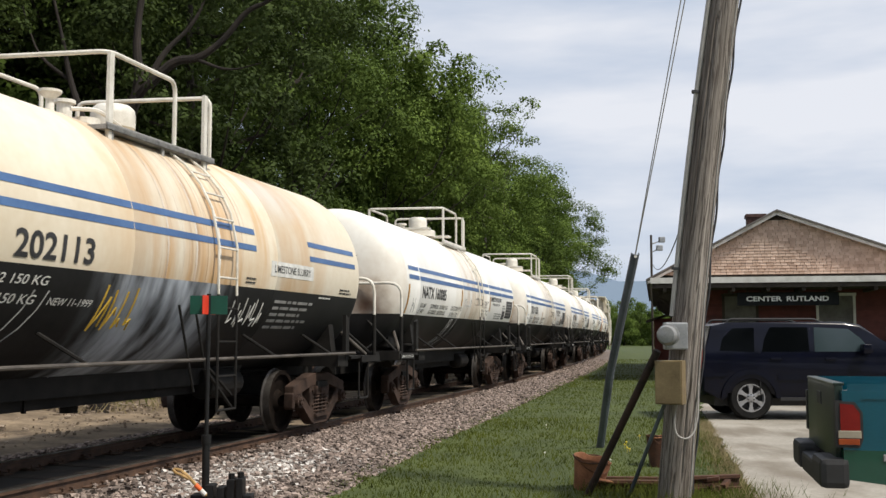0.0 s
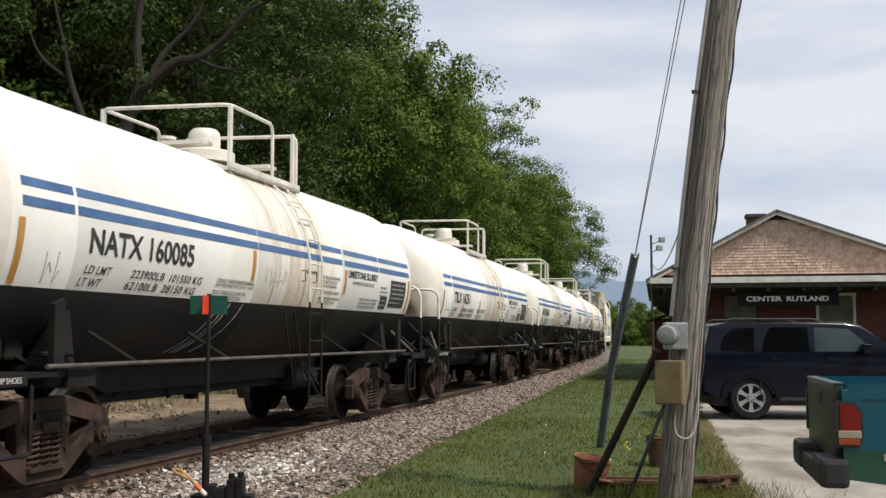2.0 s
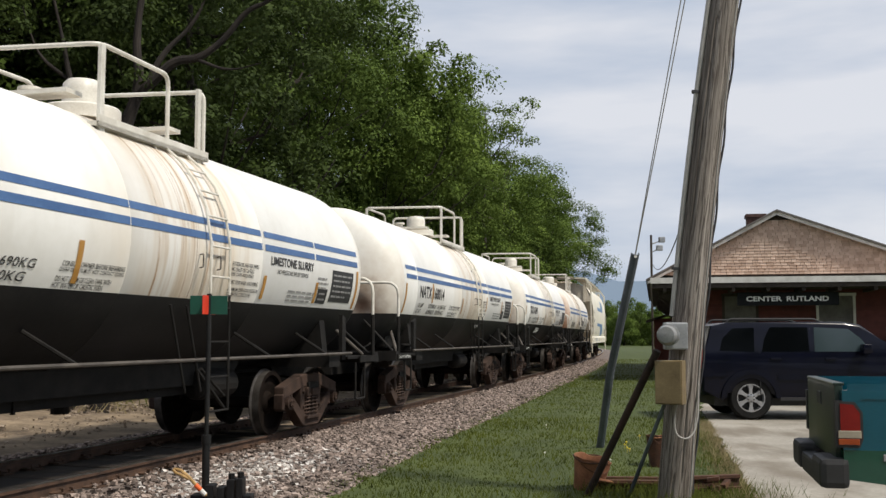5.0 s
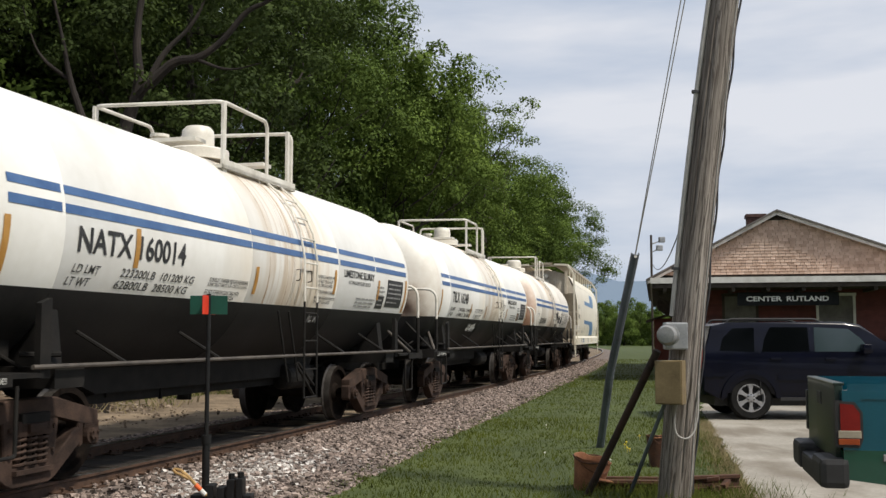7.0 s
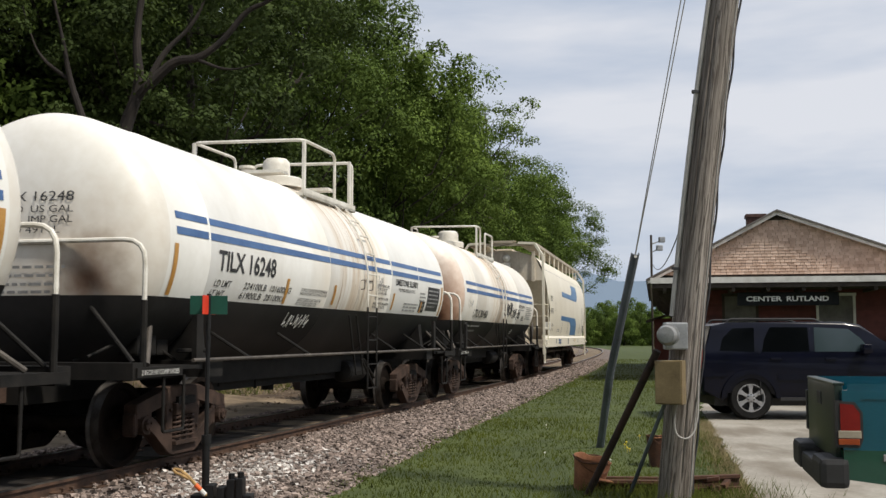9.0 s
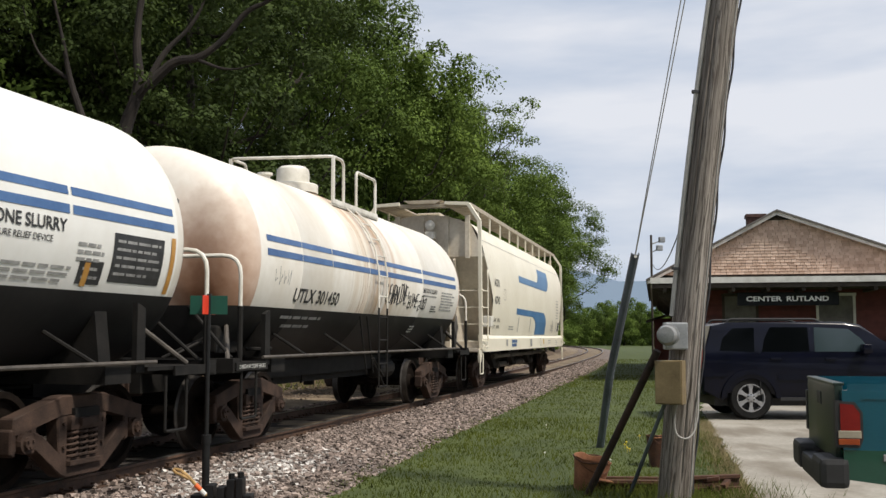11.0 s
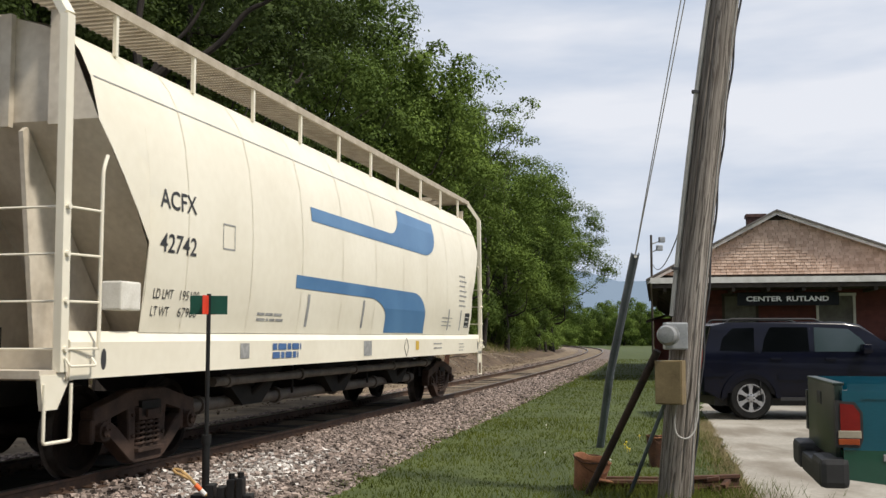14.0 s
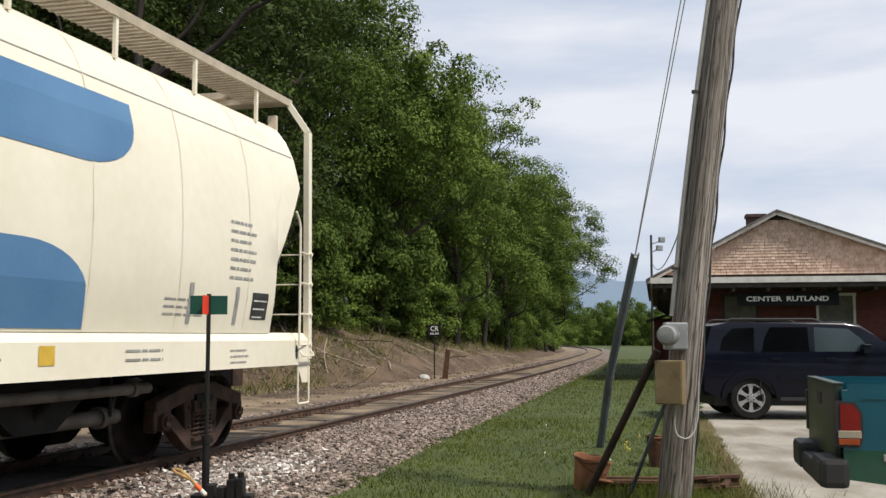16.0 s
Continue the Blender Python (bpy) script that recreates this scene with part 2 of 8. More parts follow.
def tube(bm, pts, r, seg=8):
    """A bent tube along points."""
    pts = [Vector(p) for p in pts]
    rings = []
    ref = None
    for i, p in enumerate(pts):
        t = (pts[min(i + 1, len(pts) - 1)] - pts[max(i - 1, 0)]).normalized()
        if ref is None:
            ref = t.orthogonal().normalized()
        ref = (ref - t * ref.dot(t)).normalized()
        s = t.cross(ref)
        rings.append([bm.verts.new(p + r * (math.cos(k * 2 * math.pi / seg) * ref + math.sin(k * 2 * math.pi / seg) * s)) for k in range(seg)])
    for a, b in zip(rings, rings[1:]):
        for k in range(seg):
            bm.faces.new((a[k], a[(k + 1) % seg], b[(k + 1) % seg], b[k]))
    bm.faces.new(rings[0][::-1])
    bm.faces.new(rings[-1])
    return bm


def rounded(pts, r=0.1, n=4):
    """A polyline with its inner corners rounded."""
    pts = [Vector(p) for p in pts]
    out = [pts[0]]
    for a, b, c in zip(pts, pts[1:], pts[2:]):
        u, w = (a - b), (c - b)
        k = min(r, u.length / 2, w.length / 2)
        p, q = b + u.normalized() * k, b + w.normalized() * k
        for i in range(n + 1):
            t = i / n
            out.append((1 - t) ** 2 * p + 2 * t * (1 - t) * b + t * t * q)
    out.append(pts[-1])
    return out


def slab(bm, poly, y0, y1, axis="y"):
    """A polygon in (x, z) drawn out along y, or in (x, y) along z."""
    f = (lambda a, b, t: (a, t, b)) if axis == "y" else ((lambda a, b, t: (a, b, t)) if axis == "z" else (lambda a, b, t: (t, a, b)))
    lo = [bm.verts.new(f(a, b, y0)) for a, b in poly]
    hi = [bm.verts.new(f(a, b, y1)) for a, b in poly]
    bm.faces.new(lo)
    bm.faces.new(hi[::-1])
    for i in range(len(poly)):
        j = (i + 1) % len(poly)
        bm.faces.new((lo[i], hi[i], hi[j], lo[j]))
    return bm


def lathe(bm, profile, m=None, seg=24, caps=True):
    """A profile of (radius, z) turned about z."""
    rings = []
    for r, z in profile:
        rings.append([bm.verts.new((r * math.cos(2 * math.pi * k / seg), r * math.sin(2 * math.pi * k / seg), z)) for k in range(seg)])
    for a, b in zip(rings, rings[1:]):
        for k in range(seg):
            bm.faces.new((a[k], a[(k + 1) % seg], b[(k + 1) % seg], b[k]))
    for ring in (rings[0], rings[-1]) if caps else ():
        bm.faces.new(ring)
    if m is not None:
        bmesh.ops.transform(bm, matrix=m, verts=[v for ring in rings for v in ring])
    return bm


def soup(name, verts, faces, material):
    me = bpy.data.meshes.new(name)
    me.from_pydata(verts, [], faces)
    me.materials.append(material)
    return me


# ---- the line of the track ----
S_LO, S_HI, S_STEP = -16.0, 178.0, 0.25
TRACK = []


def lay_track():
    def heading(s):
        return 0.26033 - 0.0014566 * s + 0.5 * 1.28942e-5 * s * s - 0.5 * 5e-5 * max(s - 60, 0) ** 2
    def run(sign, end):
        x, y, s = -4.176, 12.0, 0.0
        row = [(s, x, y, heading(s))]
        while abs(s) < abs(end) - 1e-6:
            a = heading(s + sign * S_STEP / 2)
            x, y, s = x + sign * S_STEP * math.sin(a), y + sign * S_STEP * math.cos(a), s + sign * S_STEP
            row.append((s, x, y, heading(s)))
        return row
    return run(-1, S_LO)[:0:-1] + run(1, S_HI)


TRACK = np.array(lay_track())


def on_track(s, w=0.0, z=0.0):
    """A place s metres along the track, w metres to its right, z over the rail head."""
    if s < S_LO:
        x, y, a = TRACK[0, 1] + (s - S_LO) * math.sin(TRACK[0, 3]), TRACK[0, 2] + (s - S_LO) * math.cos(TRACK[0, 3]), TRACK[0, 3]
    else:
        x, y, a = (float(np.interp(s, TRACK[:, 0], TRACK[:, k])) for k in (1, 2, 3))
    return Vector((x + w * math.cos(a), y - w * math.sin(a), z))


def track_angle(s):
    return float(np.interp(s, TRACK[:, 0], TRACK[:, 3]))


def beside(s, w, z=0.0, turn=0.0):
    """A pose with x along the track, y to its left."""
    p = on_track(s, w, z)
    return pose(p.x, p.y, p.z, 0, 0, 90 - math.degrees(track_angle(s)) + turn)


def to_track(x, y):
    """Metres along and to the right of the track, for arrays."""
    d = (x[..., None] - TRACK[::4, 1]) ** 2 + (y[..., None] - TRACK[::4, 2]) ** 2
    i = d.argmin(-1)
    t = TRACK[::4][i]
    dx, dy = x - t[..., 1], y - t[..., 2]
    return t[..., 0] + dx * np.sin(t[..., 3]) + dy * np.cos(t[..., 3]), dx * np.cos(t[..., 3]) - dy * np.sin(t[..., 3])


SPEED = 5.7277


# ---- lettering ----
def letters(text, height, width, x, z, skin, material, parent, name="lettering", slant=0.0, side=-1, bold=0.0):
    """Painted writing laid on a curved side: left edge x, foot z; skin(z) gives the half width there."""
    cu = bpy.data.curves.new("writing", "FONT")
    cu.body, cu.size, cu.shear, cu.offset, cu.resolution_u = text, 1.0, slant, bold, 3
    tmp = new("writing", cu)
    bpy.context.view_layer.update()
    me = bpy.data.meshes.new_from_object(tmp.evaluated_get(bpy.context.evaluated_depsgraph_get()))
    bpy.data.objects.remove(tmp)
    bpy.data.curves.remove(cu)
    bm = bmesh.new()
    bm.from_mesh(me)
    bpy.data.meshes.remove(me)
    xs, ys = [v.co.x for v in bm.verts], [v.co.y for v in bm.verts]
    x0, x1, y0, y1 = min(xs), max(xs), min(ys), max(ys)
    for v in bm.verts:
        v.co = ((v.co.x - x0) / (x1 - x0) * width, (v.co.y - y0) / (y1 - y0) * height, 0)
    return lay_on(bm, x, z, skin, material, parent, name, side)


def lay_on(bm, x, z, skin, material, parent, name="lettering", side=-1, lift=0.006, label=""):
    """Wraps a flat mesh (x along, y up) on a side."""
    ys = [v.co.y for v in bm.verts]
    y, top = min(ys) + 0.07, max(ys)
    while y < top:
        bmesh.ops.bisect_plane(bm, geom=[*bm.verts, *bm.edges, *bm.faces], plane_co=(0, y, 0), plane_no=(0, 1, 0), dist=1e-5)
        y += 0.07
    for v in bm.verts:
        h = z + v.co.y
        v.co = (x + v.co.x if side < 0 else x - v.co.x, side * (skin(h) + lift), h)
    me = bpy.data.meshes.new(name)
    bm.to_mesh(me)
    bm.free()
    me.materials.append(material)
    return part(name, me, None, parent, label)


def bars(parent, x, z, width, rows, pitch, skin, material, name="stencil", thick=0.45, seed=0):
    """Lines of writing too small to read."""
    rnd = random.Random(seed)
    bm = bmesh.new()
    for i in range(rows):
        a = 0.0
        w_end = width * rnd.uniform(0.7, 1.0)
        while a < w_end:
            b = min(a + rnd.uniform(0.08, 0.3) * width, w_end)
            y = -i * pitch
            bm.faces.new([bm.verts.new(p) for p in ((a, y, 0), (b, y, 0), (b, y + pitch * thick, 0), (a, y + pitch * thick, 0))])
            a = b + 0.035 * width
    return lay_on(bm, x, z, skin, material, parent, name)


def quad(parent, x0, x1, z0, z1, skin, material, name="panel", label="", lift=0.005):
    bm = bmesh.new()
    n = max(1, int((x1 - x0) / 0.5))
    for i in range(n):
        a, b = (x1 - x0) * i / n, (x1 - x0) * (i + 1) / n
        bm.faces.new([bm.verts.new(p) for p in ((a, 0, 0), (b, 0, 0), (b, z1 - z0, 0), (a, z1 - z0, 0))])
    return lay_on(bm, x0, z0, skin, material, parent, name, lift=lift, label=label)


# ---- rolling stock: shared pieces ----
WHEEL_R = 0.457


def chord(bm, pts, t, y0, y1):
    """A bar of depth t along points in (x, z)."""
    return slab(bm, [(x, z + t / 2) for x, z in pts] + [(x, z - t / 2) for x, z in reversed(pts)], y0, y1)


def side_frame_mesh():
    bm = bmesh.new()
    chord(bm, [(-1.04, 0.60), (-0.82, 0.645), (-0.58, 0.70), (-0.34, 0.765), (0.34, 0.765), (0.58, 0.70), (0.82, 0.645), (1.04, 0.60)], 0.17, -0.08, 0.08)
    chord(bm, [(-0.76, 0.47), (-0.62, 0.41), (-0.36, 0.19), (-0.26, 0.15), (0.26, 0.15), (0.36, 0.19), (0.62, 0.41), (0.76, 0.47)], 0.17, -0.08, 0.08)
    for s in (-1, 1):
        slab(bm, [(s * 0.24, 0.2), (s * 0.36, 0.2), (s * 0.41, 0.72), (s * 0.24, 0.72)], -0.07, 0.07)
        slab(bm, [(s * 0.71, 0.60), (s * 0.80, 0.60), (s * 0.80, 0.36), (s * 0.74, 0.33), (s * 0.70, 0.42)], -0.075, 0.075)
        slab(bm, [(s * 0.99, 0.60), (s * 1.07, 0.58), (s * 1.07, 0.36), (s * 1.01, 0.33), (s * 0.98, 0.40)], -0.075, 0.075)
    bmesh.ops.bevel(bm, geom=list(bm.edges), offset=0.014, segments=1, affect="EDGES")
    for s in (-1, 1):
        box(bm, s * 0.81, s * 0.975, -0.075, 0.06, 0.47, 0.56)
        rod(bm, (s * 0.89, -0.12, WHEEL_R), (s * 0.89, 0.02, WHEEL_R), 0.098, 14)
        rod(bm, (s * 0.89, -0.15, WHEEL_R), (s * 0.89, -0.11, WHEEL_R), 0.062, 10)
        for k in range(3):
            a = 2.1 * k + 0.5
            rod(bm, (s * 0.89 + 0.04 * math.cos(a), -0.165, WHEEL_R + 0.04 * math.sin(a)), (s * 0.89 + 0.04 * math.cos(a), -0.14, WHEEL_R + 0.04 * math.sin(a)), 0.014, 6)
        for z in (0.36, 0.58):
            rod(bm, (s * 0.31, -0.095, z), (s * 0.31, -0.06, z), 0.022, 6)
    box(bm, -0.27, 0.27, -0.13, 0.11, 0.185, 0.225)
    return mesh_of("side_frame", bm, M_TRUCK)


def spring_mesh():
    bm = bmesh.new()
    for x, r in ((-0.155, 0.072), (0.0, 0.072), (0.155, 0.072)):
        pts = [(x + r * math.cos(t), -0.035 + r * math.sin(t), 0.235 + 0.27 * t / (10 * math.pi)) for t in np.linspace(0, 10 * math.pi, 61)]
        tube(bm, pts, 0.016, 6)
        rod(bm, (x, -0.035, 0.225), (x, -0.035, 0.515), 0.036, 8)
    box(bm, -0.25, 0.25, -0.12, 0.1, 0.515, 0.655, bevel=0.02)
    box(bm, -0.12, 0.12, -0.15, 0.1, 0.545, 0.63, bevel=0.015)
    return mesh_of("spring", bm, M_TRUCK, True)


def bolster_mesh():
    bm = bmesh.new()
    slab(bm, [(-1.12, 0.56), (-0.6, 0.45), (0.6, 0.45), (1.12, 0.56), (1.12, 0.72), (0.6, 0.80), (-0.6, 0.80), (-1.12, 0.72)], -0.2, 0.2, "x")
    for s in (-1, 1):
        box(bm, s * 0.48 - 0.05, s * 0.48 + 0.05, -0.75, 0.75, 0.38, 0.52)
        for y in (-0.72, 0.72):
            box(bm, s * 0.42 - 0.03, s * 0.42 + 0.03, y - 0.05, y + 0.05, 0.28, 0.62)
    rod(bm, (0, 0, 0.78), (0, 0, 0.95), 0.2, 16)
    return mesh_of("bolster", bm, M_GRIME)


def wheelset_mesh():
    bm = bmesh.new()
    for s in (-1, 1):
        m = Matrix.Rotation(radians(90 * s), 4, "X")
        prof = [(0.09, 0.60), (0.13, 0.60), (0.15, 0.69), (0.36, 0.725), (0.395, 0.685), (0.485, 0.685), (0.49, 0.70), (WHEEL_R + 0.003, 0.72), (WHEEL_R, 0.82), (0.395, 0.82), (0.37, 0.765), (0.17, 0.745), (0.13, 0.80), (0.09, 0.80)]
        lathe(bm, prof, m, 36)
    rod(bm, (0, -1.05, 0), (0, 1.05, 0), 0.085, 12)
    me = mesh_of("wheelset", bm, (M_WHEEL, M_TREAD), True)
    for p in me.polygons:
        r = math.hypot(p.center.x, p.center.z)
        p.material_index = 1 if r > 0.452 or 0.385 < r < 0.40 else 0
    return me


ME_SIDE, ME_SPRING, ME_BOLSTER, ME_WHEELS = side_frame_mesh(), spring_mesh(), bolster_mesh(), wheelset_mesh()
TURNING = []          # wheelsets that roll
CARS = []             # things that run along the track


def bogie(parent, x):
    b = part("bogie", ME_BOLSTER, None, parent, "cast steel bogie, greasy and rust-brown")
    b.location = (x, 0, 0)
    for s in (-1, 1):
        f = part("side_frame", ME_SIDE, None, b, "rusty cast side frame")
        f.location = (0, s * 1.0, 0)
        if s > 0:
            f.rotation_euler = (0, 0, math.pi)
        sp = part("spring", ME_SPRING, None, b)
        sp.location = (0, s * 1.0, 0)
        if s > 0:
            sp.rotation_euler = (0, 0, math.pi)
    for s in (-1, 1):
        wset = part("wheelset", ME_WHEELS, None, b, "dark steel wheels with polished treads")
        wset.location = (s * 0.89, 0, WHEEL_R)
        TURNING.append((wset, s * 0.89))
    return b


def coupler_mesh(sign):
    bm = bmesh.new()
    box(bm, 0, 0.62 * sign, -0.09, 0.09, 0.74, 0.92)
    slab(bm, [(0.55 * sign, -0.14), (0.82 * sign, -0.17), (0.84 * sign, 0.02), (0.70 * sign, 0.05), (0.72 * sign, 0.15), (0.55 * sign, 0.14)], 0.68, 0.98, "z")
    return bm


ME_COUPLER = {s: mesh_of("coupler", coupler_mesh(s), M_TRUCK) for s in (-1, 1)}


def pipe_thing(pts, r, name, parent, material=None, label="", seg=8, bend=0.1):
    return part(name, tube(bmesh.new(), rounded(pts, bend), r, seg), material or M_RAILING, parent, label, True)


# ---- tank cars ----
def tank_car(spec):
    L, R, ZC = spec["shell"], spec.get("radius", 1.50), spec.get("axis", 2.47)            # half length of the straight shell, radius, axis height
    bound = spec["bound"]
    half, tc = spec["half"], spec["trucks"]
    car = thing("tank_car", spec["label"], "tank car", group="tank cars of the freight train")
    skin = lambda z: math.sqrt(max(R * R - (z - ZC) ** 2, 0.01))

    # shell and heads: rings along x, with edges at the paint line
    seg = 72
    a0 = math.asin((bound - ZC) / R)
    angs = [a0 + (math.pi - 2 * a0) * k / 46 for k in range(47)] + [math.pi - a0 + (math.pi + 2 * a0) * k / 26 for k in range(1, 26)]
    head = 0.56
    prof = [(-L - head * math.sin(t) ** 0.8, max(math.cos(t), 0) ** 0.8) for t in [math.pi / 2 * (1 - k / 11) for k in range(12)]]
    xs = [(x, r) for x, r in prof if r > 0.02]
    for sx in spec["seams"]:
        xs += [(sx - 0.012, 1.0), (sx, 1.006), (sx + 0.012, 1.0)]
    xs += [(-x, r) for x, r in reversed(xs[:len([1 for q in prof if q[1] > 0.02])])]
    bm = bmesh.new()
    rings = [[bm.verts.new((x, R * r * math.cos(a), ZC + R * r * math.sin(a))) for a in angs] for x, r in xs]
    n = len(angs)
    for a, b in zip(rings, rings[1:]):
        for k in range(n):
            bm.faces.new((a[k], a[(k + 1) % n], b[(k + 1) % n], b[k]))
    for ring in (rings[0], rings[-1]):
        f = bm.faces.new(ring)
    bmesh.ops.bisect_plane(bm, geom=[*bm.verts, *bm.edges, *bm.faces], plane_co=(0, 0, bound), plane_no=(0, 0, 1), dist=1e-5)
    for f in bm.faces:
        c = f.calc_center_median()
        f.material_index = 1 if c.z < bound else (2 if abs(c.x) > L + 0.005 else 0)
    part("tank", bm, (spec["paint"], spec["lower"], spec["head"]), car, spec.get("tank_label", ""), True)

    # blue stripes
    for z0, z1 in spec["stripes"]:
        for x0, x1 in spec["stripe_runs"]:
            quad(car, x0, x1, z0, z1, skin, M_BLUE, "stripe", "blue painted stripe")
    # black jacket bands at the heads and orange tape
    for x, z0, z1 in spec["tape"]:
        quad(car, x, x + 0.085, z0, z1, skin, M_ORANGE, "reflective_tape", "orange-brown reflective tape", lift=0.008)

    # rail along the sill, its struts, and the end sills
    for y in (-1.5, 1.5):
        pipe_thing([(-5.35, y, 1.15), (5.35, y, 1.15)], 0.021, "sill_rail", car, M_PIPE, "dusty steel pipe rail")
        for x in (-3.9, -1.9, 2.3, 4.3):
            sy = 1 if y > 0 else -1
            part("rail_strut", rod(bmesh.new(), (x - 0.26, sy * 1.1, 1.46), (x, y, 1.15), 0.02, 6), M_GRIME, car)
    for s in (-1, 1):
        bm = bmesh.new()
        box(bm, s * 5.0, s * (half - 0.5), -0.3, 0.3, 0.72, 1.12)
        box(bm, s * (half - 0.72), s * (half - 0.5), -1.52, 1.52, 0.98, 1.15)
        box(bm, s * (tc - 0.22), s * (tc + 0.22), -1.45, 1.45, 0.95, 1.14)
        slab(bm, [(-1.3, 1.1), (1.3, 1.1), (1.22, 1.75), (0.9, 1.45), (0.4, 1.25), (-0.4, 1.25), (-0.9, 1.45), (-1.22, 1.75)], s * (tc - 0.1), s * (tc + 0.1), "x")
        for y in (-1, 1):
            board = bmesh.new()
            box(board, s * 5.2, s * (half - 0.73), y * 0.9, y * 1.5, 1.06, 1.10)
            part("platform_board", board, M_GRIME, car)
        part("end_sill", bm, M_GRIME, car, "black steel end sill and platform")
        for y in (-1, 1):
            bm = bmesh.new()
            slab(bm, [(s * 5.05, 1.05), (s * 5.2, 1.05), (s * 5.2, 1.7), (s * 5.05, 1.75)], y * 1.40, y * 1.46)
            part("saddle_post", bm, M_GRIME, car)
            pipe_thing([(s * 5.5, y * 1.05, 1.62), (s * 6.15, y * 1.4, 1.12)], 0.03, "end_brace", car, M_PIPE)
        # crossover handrail
        xr = s * (half - 0.72)
        pipe_thing([(xr, -1.5, 1.1), (xr, -1.5, 2.4), (xr, 1.5, 2.4), (xr, 1.5, 1.1)], 0.026, "end_handrail", car, M_RAILING, "white pipe handrail over the end platform", bend=0.25)
        for y in (-1.5, 1.5):
            bm = bmesh.new()
            rod(bm, (xr, y, 1.1), (xr, y, 1.78), 0.034, 8)
            part("handrail_post", bm, M_GRIME, car, "black lower post")
        pipe_thing([(xr - s * 0.3, -0.2, 2.25), (xr - s * 0.18, -0.7, 1.8)], 0.026, "handrail_brace", car, M_RAILING)
        pipe_thing([(xr - s * 0.18, -0.7, 1.8), (xr + s * 0.02, -1.4, 1.15)], 0.024, "handrail_brace", car, M_GRIME)
        # stirrup step
        for y in (-1.5, 1.5):
            pipe_thing([(s * 5.55, y, 1.0), (s * 5.55, y, 0.42), (s * 5.98, y, 0.42), (s * 5.98, y, 1.0)], 0.018, "stirrup_step", car, M_GRIME, bend=0.04)
        c = part("coupler", ME_COUPLER[s], None, car, "rusty cast coupler")
        c.location = (s * (half - 0.66), 0, 0)
        bogie(car, s * tc)
    # name boards on the end sill edge
    bm = bmesh.new()
    box(bm, -(half - 0.55), -(half - 1.45), -1.545, -1.52, 1.0, 1.1)
    part("end_board", bm, M_GRIME, car)
    letters("2 INCH HF COMP SHOES", 0.05, 0.75, -(half - 0.62), 1.025, lambda z: 1.545, M_STENCIL, car)
    bm = bmesh.new()
    box(bm, half - 1.45, half - 0.55, -1.545, -1.52, 1.0, 1.1)
    part("end_board", bm, M_GRIME, car)

    # the trough below the belly
    bm = bmesh.new()
    slab(bm, [(-3.75, 1.2), (-3.35, 0.82), (-2.9, 0.66), (2.9, 0.66), (3.35, 0.82), (3.75, 1.2)], -0.5, 0.5)
    bmesh.ops.bevel(bm, geom=list(bm.edges), offset=0.12, segments=2, affect="EDGES")
    part("belly_trough", bm, M_GRIME, car, "black heater trough under the belly", True)
    # brake gear under the tank
    bm = bmesh.new()
    lathe(bm, [(0.0, -0.5), (0.18, -0.46), (0.2, -0.4), (0.2, 0.4), (0.18, 0.46), (0.0, 0.5)], pose(2.6, -0.5, 0.78, 0, 90, 0), 16)
    rod(bm, (-5, -0.25, 0.9), (5, -0.25, 0.9), 0.025, 6)
    rod(bm, (-4, 0.2, 0.72), (3, 0.2, 0.72), 0.02, 6)
    box(bm, -0.12, 0.12, -0.12, 0.12, 0.7, 1.0)
    for x, z in ((-2.5, 0.72), (-2.05, 0.8), (-1.3, 0.64), (1.2, 0.75), (3.4, 0.78)):
        box(bm, x - 0.018, x + 0.018, -0.40, -0.36, z, 1.05)
    rod(bm, (0, 0, 0.55), (0, 0, 0.7), 0.1, 12)
    part("brake_gear", bm, M_GRIME, car, "black brake rigging and bottom outlet")
    bm = bmesh.new()
    box(bm, -5.75, -5.35, -1.05, -0.7, 1.2, 1.55, bevel=0.03)
    box(bm, -5.25, -5.0, -1.0, -0.75, 1.2, 1.42, bevel=0.03)
    rod(bm, (-5.75, -0.9, 1.4), (-6.1, -0.5, 1.15), 0.02, 6)
    tube(bm, rounded([(-6.3, -0.8, 1.2), (-5.9, -0.9, 1.35), (-5.2, -0.95, 1.3), (-4.9, -1.1, 1.1)], 0.1), 0.018, 6)
    rod(bm, (-5.0, -1.1, 1.25), (-4.75, -1.35, 1.25), 0.025, 6)
    part("brake_valve", bm, M_GRIME, car)

    # side ladder, curved over the shell
    xl = spec["ladder"]
    for y in (-1, 1):
        rungs = bmesh.new()
        stile = [(xl + d, y * (skin(z) + 0.07 if z > ZC else R + 0.07), z) for d in (0,) for z in (0.55, 1.2, 1.9, 2.49, 2.9, 3.2, 3.45, 3.62, 3.72)]
        for d in (0.0, 0.47):
            tube(rungs, [(p[0] + d, p[1], p[2]) for p in stile], 0.016, 6)
        for z in (0.56, 0.95, 1.35, 1.74, 2.1, 2.45, 2.8, 3.1, 3.36):
            yy = y * ((skin(z) + 0.07) if z > ZC else R + 0.07)
            rod(rungs, (xl, yy, z), (xl + 0.47, yy, z), 0.013, 6)
        me = mesh_of("side_ladder", rungs, (M_RAILING, M_GRIME), True)
        for p in me.polygons:
            p.material_index = 0 if p.center.z > bound - 0.05 else 1
        part("side_ladder", me, None, car, "white steel ladder, black below the paint line")
        br = bmesh.new()
